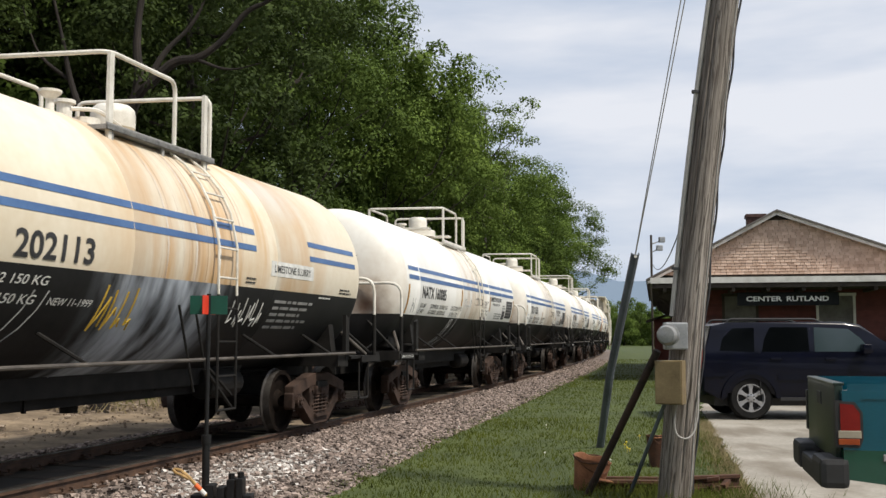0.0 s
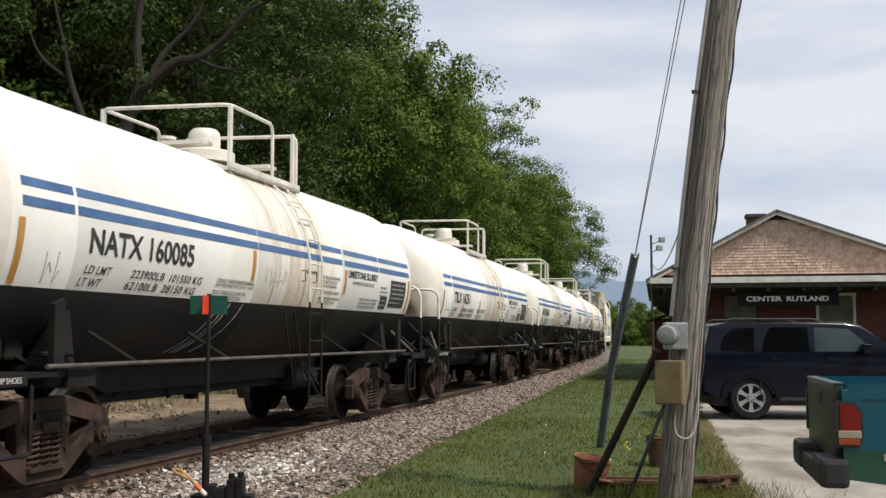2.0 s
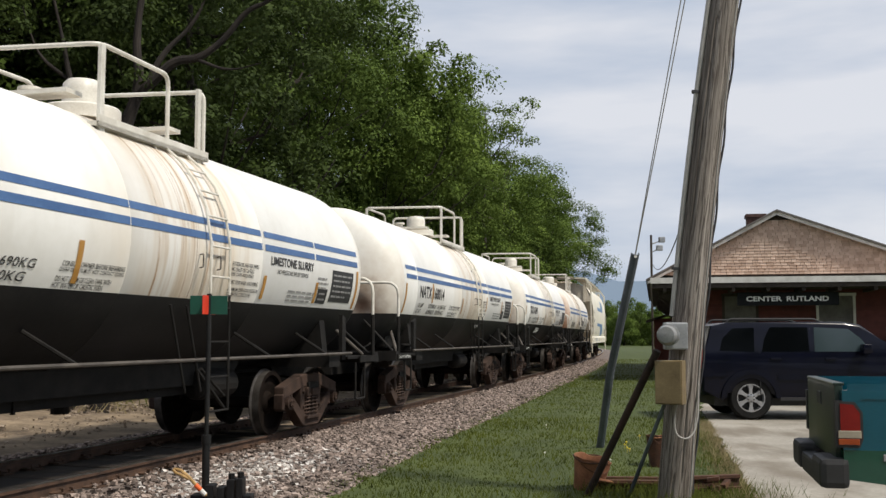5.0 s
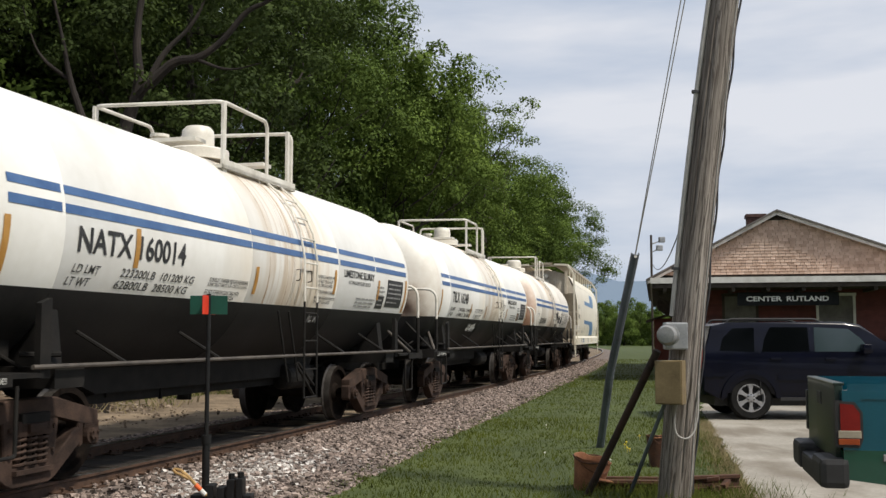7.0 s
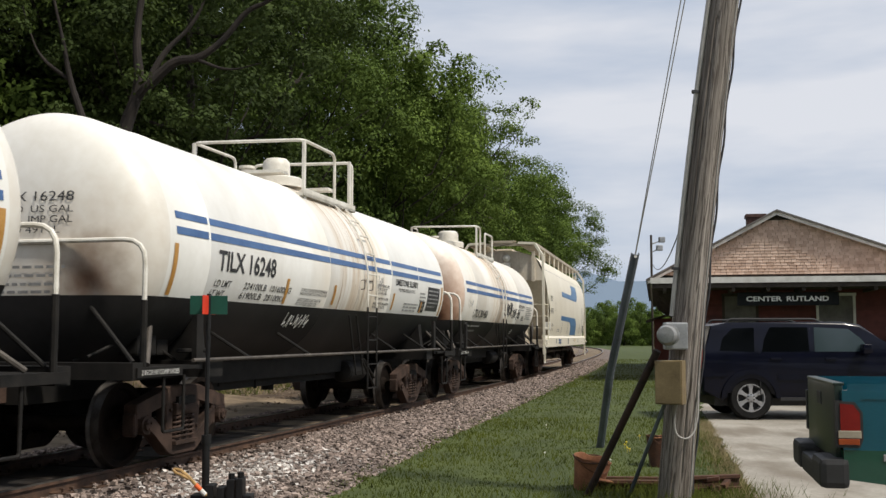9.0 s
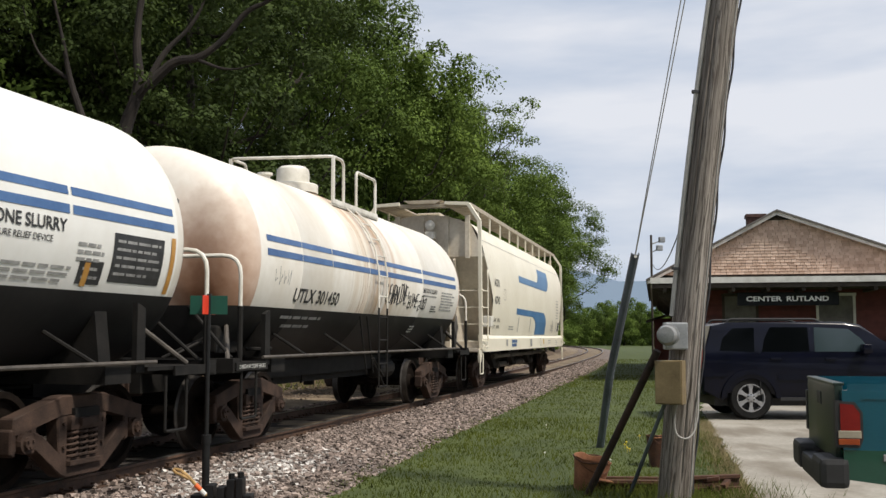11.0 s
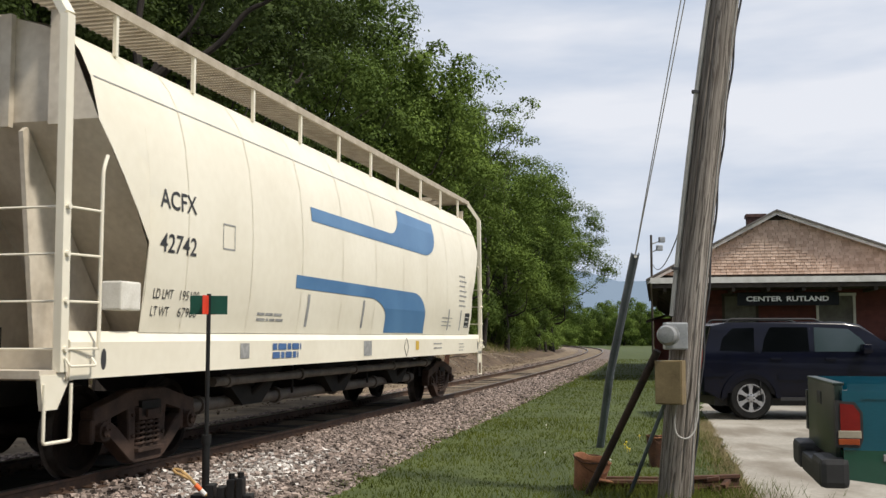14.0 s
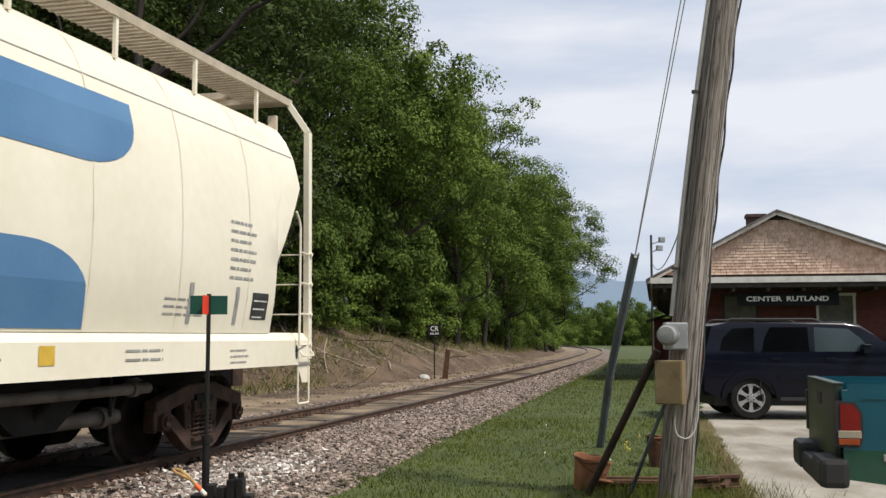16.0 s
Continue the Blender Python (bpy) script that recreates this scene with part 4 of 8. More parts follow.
def hopper_car():
    car = thing("covered_hopper_car", "cream covered hopper car with two blue hooked stripes", "hopper car")
    C, W0 = 7.3, 8.15
    pz = [1.45, 1.9, 2.3, 2.7, 3.1, 3.5, 3.85, 4.1, 4.28]
    pw = [1.50, 1.575, 1.60, 1.60, 1.58, 1.53, 1.44, 1.32, 1.18]
    skin = lambda z: float(np.interp(z, pz, pw))

    def foot(x):        # lower edge of the side sheet
        return 1.45 if abs(x) <= C else 2.35 + (abs(x) - C) / (W0 - C) * 1.1
    xs = [-W0, -7.95, -7.75, -7.55, -C - 0.005] + list(np.linspace(-C, C, 31)) + [C + 0.005, 7.55, 7.75, 7.95, W0]
    bm = bmesh.new()
    for y in (-1, 1):
        cols = []
        for x in xs:
            f = foot(x)
            cols.append([bm.verts.new((x, y * skin(f + (4.28 - f) * t), f + (4.28 - f) * t)) for t in np.linspace(0, 1, 15)])
        for a, b in zip(cols, cols[1:]):
            for k in range(14):
                bm.faces.new((a[k], b[k], b[k + 1], a[k + 1]))
    part("side_sheet", bm, M_HOPPER, car, "cream bulging steel side", True)
    bm = bmesh.new()          # roof
    cols = [[bm.verts.new((x, y, z)) for y, z in ((-1.18, 4.28), (-1.0, 4.38), (-0.5, 4.5), (0, 4.54), (0.5, 4.5), (1.0, 4.38), (1.18, 4.28))] for x in np.linspace(-W0, W0, 9)]
    for a, b in zip(cols, cols[1:]):
        for k in range(6):
            bm.faces.new((a[k], b[k], b[k + 1], a[k + 1]))
    part("roof", bm, M_HOPPER, car, "cream curved roof", True)
    for s in (-1, 1):
        bm = bmesh.new()     # end wall and slope sheet
        row = lambda x, z, k=1.0: [bm.verts.new((s * x, t * skin(max(z, 1.45)) * k, z)) for t in np.linspace(-1, 1, 9)]
        a = [bm.verts.new((s * W0, t * 1.18, 4.28 + 0.26 * (1 - t * t))) for t in np.linspace(-1, 1, 9)]
        rows = [a, row(W0, 3.45), row(7.6, 2.75, 0.995), row(6.4, 1.3, 0.98)]
        for p, q in zip(rows, rows[1:]):
            for k in range(8):
                bm.faces.new((p[k], p[k + 1], q[k + 1], q[k]))
        part("end_wall", bm, M_HOPPER_GREY, car, "dirty grey end wall and slope sheet")
        for y in (-1.1, -0.55, 0.1, 0.75):
            bm = bmesh.new()
            box(bm, s * W0, s * (W0 + 0.07), y - 0.06, y + 0.06, 3.4, 4.5)
            part("end_rib", bm, M_HOPPER_GREY, car)
        for y in (-0.75, 0.0, 0.75):
            bm = bmesh.new()
            slab(bm, [(s * W0, 3.4), (s * (W0 + 0.07), 3.35), (s * 7.95, 1.3), (s * 6.5, 1.3)], y - 0.025, y + 0.025)
            part("slope_brace", bm, M_HOPPER_GREY, car)
        fx = 0.12 if s < 0 else 0.0        # the leading end stands a little further out
        bm = bmesh.new()     # end platform
        box(bm, s * 6.3, s * (8.55 + 3 * fx), -1.53, 1.53, 1.05, 1.12)
        box(bm, s * 8.45, s * 8.56, -1.55, 1.55, 1.02, 1.3)
        sill = bmesh.new()
        box(sill, s * 6.3, s * 8.6, -0.3, 0.3, 0.72, 1.045)
        part("draft_sill", sill, M_GRIME, car, "dark draft sill")
        part("end_platform", bm, M_HOPPER_GREY, car)
        bm = bmesh.new()
        slab(bm, [(-0.45, 1.12), (0.15, 1.12), (0.15, 1.3), (-0.1, 1.5), (-0.45, 1.5)], s * 8.0, s * 8.4, "x")
        lathe(bm, [(0.0, -0.45), (0.2, -0.42), (0.22, -0.3), (0.22, 0.3), (0.2, 0.42), (0, 0.45)], pose(s * 7.9, 0.6, 1.42, 90, 0, 0), 16)
        part("brake_cylinder", bm, M_GRIME, car, "black brake reservoir on the end platform", True)
        # corner posts, roof brackets, ladders
        for y in (-1, 1):
            pipe = bmesh.new()
            pts = [(s * (8.45 + fx), y * 0.6, 4.78), (s * (8.45 + fx), y * 1.2, 4.75), (s * (8.5 + fx), y * 1.5, 4.3), (s * (8.5 + fx), y * 1.53, 1.1)]
            for p, q in zip(pts, pts[1:]):
                d = Vector(q) - Vector(p)
                box(pipe, -0.055, 0.055, -0.04, 0.04, 0, d.length, Matrix.Translation(p) @ d.to_track_quat("Z", "Y").to_matrix().to_4x4())
            part("corner_post", pipe, M_HOPPER, car, "cream corner post")
            pipe_thing([(s * (8.0 + 1.5 * fx), y * 1.62, 1.3), (s * (8.0 + 1.5 * fx), y * 1.62, 2.95), (s * (7.9 + 1.5 * fx), y * 1.6, 3.1)], 0.018, "ladder_stile", car, M_HOPPER)
            pipe_thing([(s * (8.5 + fx), y * 0.75, 1.15), (s * (8.5 + fx), y * 0.75, 2.72)], 0.018, "ladder_stile", car, M_HOPPER)
            for z in (1.3, 1.72, 2.14, 2.56):
                bm = bmesh.new()
                tube(bm, [(s * (8.0 + 1.5 * fx), y * 1.62, z), (s * (8.5 + fx), y * 1.545, z), (s * (8.5 + fx), y * 0.75, z)], 0.012, 6)
                rod(bm, (s * (8.5 + fx), y * 1.54, z), (s * (8.5 + fx), y * 1.59, z), 0.028, 8)
                part("rung", bm, M_HOPPER, car)
            bm = bmesh.new()
            slab(bm, [(s * (8.55 + 3 * fx), 1.08), (s * (8.1 + 3 * fx), 1.08), (s * (8.3 + 3 * fx), 0.78), (s * (8.5 + 3 * fx), 0.78)], y * 1.5, y * 1.54)
            part("step_plate", bm, M_HOPPER, car)
            pipe_thing([(s * (8.5 + 3 * fx), y * 1.55, 1.0), (s * (8.5 + 3 * fx), y * 1.55, 0.5), (s * (8.12 + 3 * fx), y * 1.55, 0.5), (s * (8.12 + 3 * fx), y * 1.55, 1.0)], 0.016, "stirrup_step", car, M_HOPPER, bend=0.03)
            pipe_thing([(s * (8.5 + fx), y * 1.58, 1.22), (s * (8.5 + fx), y * 1.63, 1.15), (s * (8.1 + fx), y * 1.63, 1.15), (s * (8.1 + fx), y * 1.58, 1.22)], 0.012, "grab_iron", car, M_HOPPER, bend=0.03)
        c = part("coupler", ME_COUPLER[s], None, car, "rusty cast coupler")
        c.location = (s * 8.45, 0, 0)
        bogie(car, s * 6.35)
    # side sills
    for y in (-1, 1):
        bm = bmesh.new()
        slab(bm, [(y * 1.50, 1.03), (y * 1.56, 1.03), (y * 1.56, 1.36), (y * 1.48, 1.46), (y * 1.42, 1.46)], -8.52, 8.52, "x")
        part("side_sill", bm, M_HOPPER, car, "cream side sill")
    # lightening slots and boxes on the sill
    for x in (-8.0, 8.05):
        bm = bmesh.new()
        bmesh.ops.create_circle(bm, cap_ends=True, segments=16, radius=0.1, matrix=pose(x, -1.563, 1.2, 90, 0, 0) @ Matrix.Diagonal((0.45, 1, 1, 1)))
        part("sill_slot", bm, M_INK, car)
    # roof hatches and walk
    bm = bmesh.new()
    box(bm, -7.9, 7.9, -0.3, 0.3, 4.52, 4.62, bevel=0.02)
    part("hatch", bm, M_HOPPER_GREY, car, "long roof hatch cover")
    for y in (-1, 1):
        bm = bmesh.new()
        for k in range(17):
            yy = y * (0.62 + k * 0.037)
            box(bm, -8.45, 8.45, yy - 0.008, yy + 0.008, 4.72, 4.745)
        for x in np.linspace(-8.4, 8.4, 141):
            box(bm, x - 0.01, x + 0.01, min(y * 0.62, y * 1.22), max(y * 0.62, y * 1.22), 4.70, 4.72)
        box(bm, -8.5, 8.5, y * 1.235 - 0.02, y * 1.235 + 0.02, 4.68, 4.78)
        part("running_board", bm, M_GRATING, car, "steel grating roof walk")
        for x in np.linspace(-7.4, 7.4, 10):
            bm = bmesh.new()
            box(bm, x - 0.024, x + 0.024, y * 1.22 - 0.02, y * 1.22 + 0.02, 4.25, 4.74)
            part("walk_post", bm, M_HOPPER, car)
    for s in (-1, 1):
        bm = bmesh.new()
        box(bm, s * 8.2, s * 8.5, -1.23, 1.23, 4.70, 4.78)
        slab(bm, [(-0.35, 4.78), (0.35, 4.78), (0.5, 4.87), (-0.5, 4.87)], s * 8.1, s * 8.55, "x")
        part("end_walk", bm, M_GRATING, car, "transverse roof walk")
    # brake wheel and rod on the front end
    bm = bmesh.new()
    lathe(bm, [(0.0, 0.0), (0.16, 0.0), (0.2, 0.03), (0.16, 0.07), (0.0, 0.1)], pose(-8.32, -0.15, 4.25, 0, -90, 0) @ Matrix.Scale(0.65, 4), 20)
    box(bm, -8.4, -8.2, -0.28, -0.02, 3.9, 4.08, bevel=0.02)
    part("brake_wheel", bm, M_RAILING, car, "white brake wheel housing", True)
    pipe_thing([(-8.32, -0.15, 3.9), (-8.45, -0.7, 2.6)], 0.015, "brake_rod", car, M_RAILING)
    bm = bmesh.new()
    box(bm, -7.85, -7.5, -1.64, -1.42, 1.66, 1.94, bevel=0.02)
    part("tool_box", bm, M_RAILING, car, "white steel box by the ladder")
    # weld seams and vertical stakes
    for x in np.linspace(-6.5, 6.5, 9):
        bm = bmesh.new()
        for z0, z1 in zip(pz[:-1], pz[1:]):
            a, b = skin(z0) + 0.004, skin(z1) + 0.004
            bm.faces.new([bm.verts.new(p) for p in ((x, -a, z0), (x + 0.018, -a, z0), (x + 0.018, -b, z1), (x, -b, z1))])
        part("weld_seam", bm, M_SEAM, car)
    quad(car, -8.1, 8.1, 3.868, 3.88, skin, M_FADED, "roof_seam")
    for x in (-3.0, -0.6, 2.35, 5.1, 6.2):
        quad(car, x, x + 0.09, 1.55, 2.0, skin, M_FADED, "stake_mark")
    # writing
    letters("ACFX", 0.2, 0.78, -7.1, 2.74, skin, M_INK, car, bold=0.01)
    letters("42742", 0.2, 0.78, -7.1, 2.28, skin, M_INK, car, slant=0.1, bold=0.01)
    for text, wd, z in (("LD LMT", 0.4, 1.80), ("LT WT", 0.36, 1.62)):
        letters(text, 0.1, wd, -7.15, z, skin, M_INK, car)
    for text, z in (("195100", 1.80), ("67900", 1.62)):
        letters(text, 0.1, 0.42, -6.6, z, skin, M_INK, car)
    for sgn in (-1, 1):        # diamond emblem, outlined
        for up in (-1, 1):
            bm = bmesh.new()
            bm.faces.new([bm.verts.new(p) for p in ((sgn * 0.16, 0, 0), (sgn * 0.135, 0, 0), (0, up * 0.15, 0), (0, up * 0.178, 0))])
            for v in bm.verts:
                v.co = (1.95 + v.co.x, -1.566, 1.22 + v.co.y)
            part("emblem", bm, M_INK, car, "thin black diamond emblem")
    bars(car, 6.0, 2.75, 0.72, 7, 0.11, skin, M_FADED, thick=0.3, seed=4)
    bars(car, -4.6, 1.68, 0.9, 2, 0.07, skin, M_FADED, seed=5)
    bars(car, 4.6, 1.8, 0.9, 3, 0.08, skin, M_FADED, thick=0.25, seed=6)
    quad(car, 6.65, 7.1, 1.62, 1.95, skin, M_INK, "test_block")
    bars(car, 6.7, 1.84, 0.36, 3, 0.1, skin, M_STENCIL, thick=0.2, seed=2)
    for x0, x1, z0, z1 in ((-5.68, -5.665, 2.42, 2.72), (-5.38, -5.365, 2.42, 2.72), (-5.68, -5.365, 2.705, 2.72), (-5.68, -5.365, 2.42, 2.435)):
        quad(car, x0, x1, z0, z1, skin, M_FADED, "plate_mark")
    for text, z in (("ACFX", 3.92), ("42742", 3.74)):
        ob = letters(text, 0.13, 0.44, 0, z, lambda q: 0.0, M_FADED, car, "end_lettering", bold=0.01)
        ob.matrix_basis = pose(-8.225, 0.42, 0, 0, 0, -90)
    flat = lambda z: 1.562
    bars(car, -4.15, 1.24, 1.2, 2, 0.11, flat, M_BLUE, "maker_mark", thick=0.75, seed=7)
    quad(car, 2.58, 2.80, 1.16, 1.33, flat, M_YELLOW, "yellow_label", "yellow inspection label")
    quad(car, -0.5, -0.1, 1.1, 1.34, flat, M_FADED, "grey_label")
    quad(car, -5.1, -4.85, 1.15, 1.33, flat, M_FADED, "grey_label")
    bars(car, 3.9, 1.26, 0.9, 2, 0.09, flat, M_FADED, thick=0.25, seed=8)
    bars(car, 6.1, 1.24, 0.5, 3, 0.07, flat, M_FADED, thick=0.25, seed=9)
    # the two blue hooked stripes
    def arc(cx, cz, r, a0, a1, n=8):
        return [(cx + r * math.cos(radians(a0 + (a1 - a0) * k / n)), cz + r * math.sin(radians(a0 + (a1 - a0) * k / n))) for k in range(n + 1)]
    upper = [(-2.9, 3.05), (3.1, 3.02)] + [(3.1 + 0.88 * math.sin(t), 3.44 - 0.42 * math.cos(t)) for t in np.linspace(0.1, 1.57, 9)] + [(3.98, 3.72), (1.5, 3.72)] + [(1.5 - 0.6 * (1 - math.cos(t)), 3.72 - 0.48 * math.sin(t)) for t in np.linspace(0.1, 1.57, 8)] + [(-2.9, 3.25)]
    lower = [(-3.46, 2.07), (-0.3, 2.05)] + [(-0.3 + 0.98 * math.sin(t), 1.70 + 0.35 * math.cos(t)) for t in np.linspace(0.2, 1.57, 8)] + [(0.68, 1.48), (3.25, 1.48)] + [(2.3 + 0.92 * math.cos(t), 1.80 + 0.44 * math.sin(t)) for t in np.linspace(0.0, 1.57, 9)] + [(-3.46, 2.25)]
    for poly in (upper, lower):
        bm = bmesh.new()
        f = bm.faces.new([bm.verts.new((x, z - 1.4, 0)) for x, z in poly])
        f.normal_update()
        bmesh.ops.triangulate(bm, faces=[f])
        lay_on(bm, 0, 1.4, skin, M_HOPBLUE, car, "logo_stripe", label="blue hooked stripe")
    # pneumatic outlet pipes and hopper bottoms
    for y, z, r in ((-1.15, 0.86, 0.06), (-0.75, 0.55, 0.085)):
        bm = bmesh.new()
        rod(bm, (-5.0, y, z), (5.0, y, z), r, 14)
        for x in (-4.6, -2.2, 0.2, 2.4, 4.7):
            rod(bm, (x - 0.05, y, z), (x + 0.05, y, z), r * 1.4, 14)
        part("outlet_pipe", bm, M_OUTLET, car, "dusty steel unloading pipe", True)
    for x in (-3.4, 0.0, 3.4):
        bm = bmesh.new()
        slab(bm, [(x - 1.5, 1.3), (x + 1.5, 1.3), (x + 0.3, 0.5), (x - 0.3, 0.5)], -0.95, 0.95)
        rod(bm, (x, -1.15, 0.86), (x, -0.75, 0.5), 0.05, 8)
        rod(bm, (x + 0.9, -1.15, 0.6), (x + 0.9, -1.15, 1.05), 0.02, 6)
        part("hopper_bottom", bm, M_GRIME, car, "dark hopper bottom with outlet")
    CARS.append((car, 17.48, 6.35))


hopper_car()


# ---- ground ----
M_GRASSLAND = shade("lawn_soil_and_thatch", (0.022, 0.036, 0.004), (0.058, 0.078, 0.009), 1.2, 0.9, bump=0.3, fine=25)
M_DIRT = shade("sandy_dirt", (0.05, 0.035, 0.022), (0.29, 0.22, 0.145), 1.4, 0.95, bump=0.5, fine=12)
M_BANK = shade("brown_earth_bank", (0.026, 0.016, 0.010), (0.145, 0.10, 0.064), 1.1, 0.95, bump=0.6, fine=14)
# oily near bed, its colour blackened further for the shade under the train
M_OILSHADE = shade("oily_shaded_bed", (0.006, 0.005, 0.0045), (0.035, 0.026, 0.02), 1.6, 0.9, bump=0.5, fine=18)
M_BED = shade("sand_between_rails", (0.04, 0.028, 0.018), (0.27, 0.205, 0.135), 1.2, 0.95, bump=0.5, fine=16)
M_BALLAST = shade("pinkish_grey_ballast", (0.06, 0.045, 0.037), (0.22, 0.175, 0.152), 12, 0.9, bump=0.5, fine=50)
M_STONE = shade("crushed_stone", (0.035, 0.025, 0.02), (0.36, 0.285, 0.245), 5, 0.9, bump=0.2, fine=40, island=0.9)
M_PALESTONE = shade("dusty_white_stone", (0.16, 0.14, 0.125), (0.70, 0.66, 0.62), 5, 0.9, bump=0.2, fine=40, island=0.9)
M_RAIL = shade("rusty_rail_steel", (0.03, 0.017, 0.011), (0.12, 0.066, 0.04), 6, 0.7, bump=0.15)
M_RAILTOP = shade("worn_rail_head", (0.12, 0.11, 0.10), (0.25, 0.23, 0.21), 6, 0.35, metal=0.8, bump=0.02)
M_TIE = shade("weathered_tie_wood", (0.012, 0.009, 0.007), (0.06, 0.043, 0.031), 4, 0.9, bump=0.4, stretch=(1, 6, 1))
M_CONCRETE = shade("worn_concrete_drive", (0.17, 0.152, 0.122), (0.36, 0.335, 0.29), 0.7, 0.9, bump=0.2, fine=18)


stain(M_CONCRETE, (0.13, 0.105, 0.075), (-10.0, 40.0), 0.65, (0.9, 0.35, 1.0), 0.48, 0.62)


def ground_height(s, w, x, y):
    z = np.full_like(x, -0.14)
    toe = np.where(s < 16, -6.5 + 0.0 * s, np.minimum(-6.5 + (s - 16) * 0.3, -3.4))
    up = np.clip((toe - w) / 4.0, 0, None)
    fade = np.clip((110 - s) / 60, 0.12, 1) * np.clip((150 - s) / 20, 0, 1) * np.clip((s + 14) / 6, 0, 1)
    bank = (1.9 - 0.3 * np.clip((s - 20) / 40, 0, 1)) * np.clip(up, 0, 1) ** 0.8 + np.clip(up - 1, 0, 3) * 0.5
    z = z + np.where(w < toe, bank * fade, 0)
    z = z - 0.08 * np.exp(-((w) / 2.0) ** 2)
    return z


def build_ground():
    gx = np.concatenate([[-2500, -900, -400, -200, -100, -60], np.arange(-40, -18, 1.0), np.arange(-18, 24, 0.4), np.arange(24, 60, 2.0), [70, 100, 200, 400, 900, 2500]])
    gy = np.concatenate([[-300, -80, -30, -10, -4], np.arange(0, 60, 0.5), np.arange(60, 180, 2.0), [200, 260, 400, 700, 1300, 2600]])
    X, Y = np.meshgrid(gx, gy)
    s, w = to_track(X, Y)
    Z = ground_height(s, w, X, Y)
    far = np.clip((np.hypot(X, Y) - 260) / 600, 0, 1)
    Z = Z * (1 - far) + (-0.3) * far
    for i in range(X.shape[0]):
        for j in range(X.shape[1]):
            if w[i, j] < -2.5 and abs(X[i, j]) < 60 and Y[i, j] < 190:
                k = min(1, (-2.5 - w[i, j]) / 2)
                Z[i, j] += k * (0.14 * noise.noise((X[i, j] * 0.9, Y[i, j] * 0.9, 0)) + 0.22 * noise.noise((X[i, j] * 0.3, Y[i, j] * 0.3, 5)))
    ny, nx = X.shape
    verts = np.stack([X, Y, Z], -1).reshape(-1, 3)
    idx = np.arange(nx * ny).reshape(ny, nx)
    faces = np.stack([idx[:-1, :-1], idx[:-1, 1:], idx[1:, 1:], idx[1:, :-1]], -1).reshape(-1, 4)
    me = soup("ground", verts.tolist(), faces.tolist(), M_GRASSLAND)
    me.materials.append(M_DIRT)
    me.materials.append(M_BANK)
    wm = (w[:-1, :-1] + w[1:, 1:]) / 2
    sm = (s[:-1, :-1] + s[1:, 1:]) / 2
    me.polygons.foreach_set("material_index", (((wm < 1.2) & (wm > -60) & (sm < 176)).astype(np.int32) + ((wm < np.where(sm < 14, -6.2, -3.2)) & (wm > -60) & (sm < 176))).ravel())
    me.shade_smooth()
    return tagged(new("ground", me), "mown lawn and sandy dirt bank beside the railway", "ground", kind="structure")


build_ground()


def edge_w(s):
    """Where the ballast gives way to the lawn."""
    return float(np.interp(s, [-12, -2, 5, 22, 53, 90, 178], [3.7, 3.45, 2.95, 2.45, 2.1, 2.0, 2.0]))


def ballast_z(s, w):
    e = edge_w(s)
    if w > 1.3:
        return -0.09 - 0.06 * (w - 1.3) / max(e - 1.3, 0.1)
    if w < -1.3:
        return -0.10 - 0.10 * min((-1.3 - w), 1.2)
    return -0.14


def build_ballast():
    bm = bmesh.new()
    rows = []
    for s in np.arange(-15, 177, 0.5):
        e = edge_w(s) + 0.25 * noise.noise((s * 0.9, 0, 0))
        row = []
        for w in (-2.3, -1.7, -1.3, -0.9, -0.5, 0, 0.5, 0.9, 1.3, 1.6, 1.9, 2.2, e):
            w = min(w, e)
            z = ballast_z(s, w) + 0.03 * noise.noise((s * 2.1, w * 2.1, 3))
            if w == e:
                z = -0.17
            if w == -2.3:
                z = -0.26
            row.append(bm.verts.new(on_track(s, w, z)))
        rows.append(row)
    for a, b in zip(rows, rows[1:]):
        for k in range(12):
            bm.faces.new((a[k], a[k + 1], b[k + 1], b[k]))
    me = mesh_of("ballast", bm, (M_BALLAST, M_BED, M_OILSHADE), True)
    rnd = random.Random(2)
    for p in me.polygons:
        # train shade painted into the nearest bed, with a ragged end
        oily_shade = p.index // 12 * 0.5 - 15 < 5 + rnd.uniform(-2, 2)
        p.material_index = (2 if oily_shade else 1) if (p.index % 12) in (0, 2, 3, 4, 5, 6) else 0
    return tagged(new("ballast", me), "bed of pinkish grey crushed stone with sand between the rails", "ballast", kind="structure")


build_ballast()


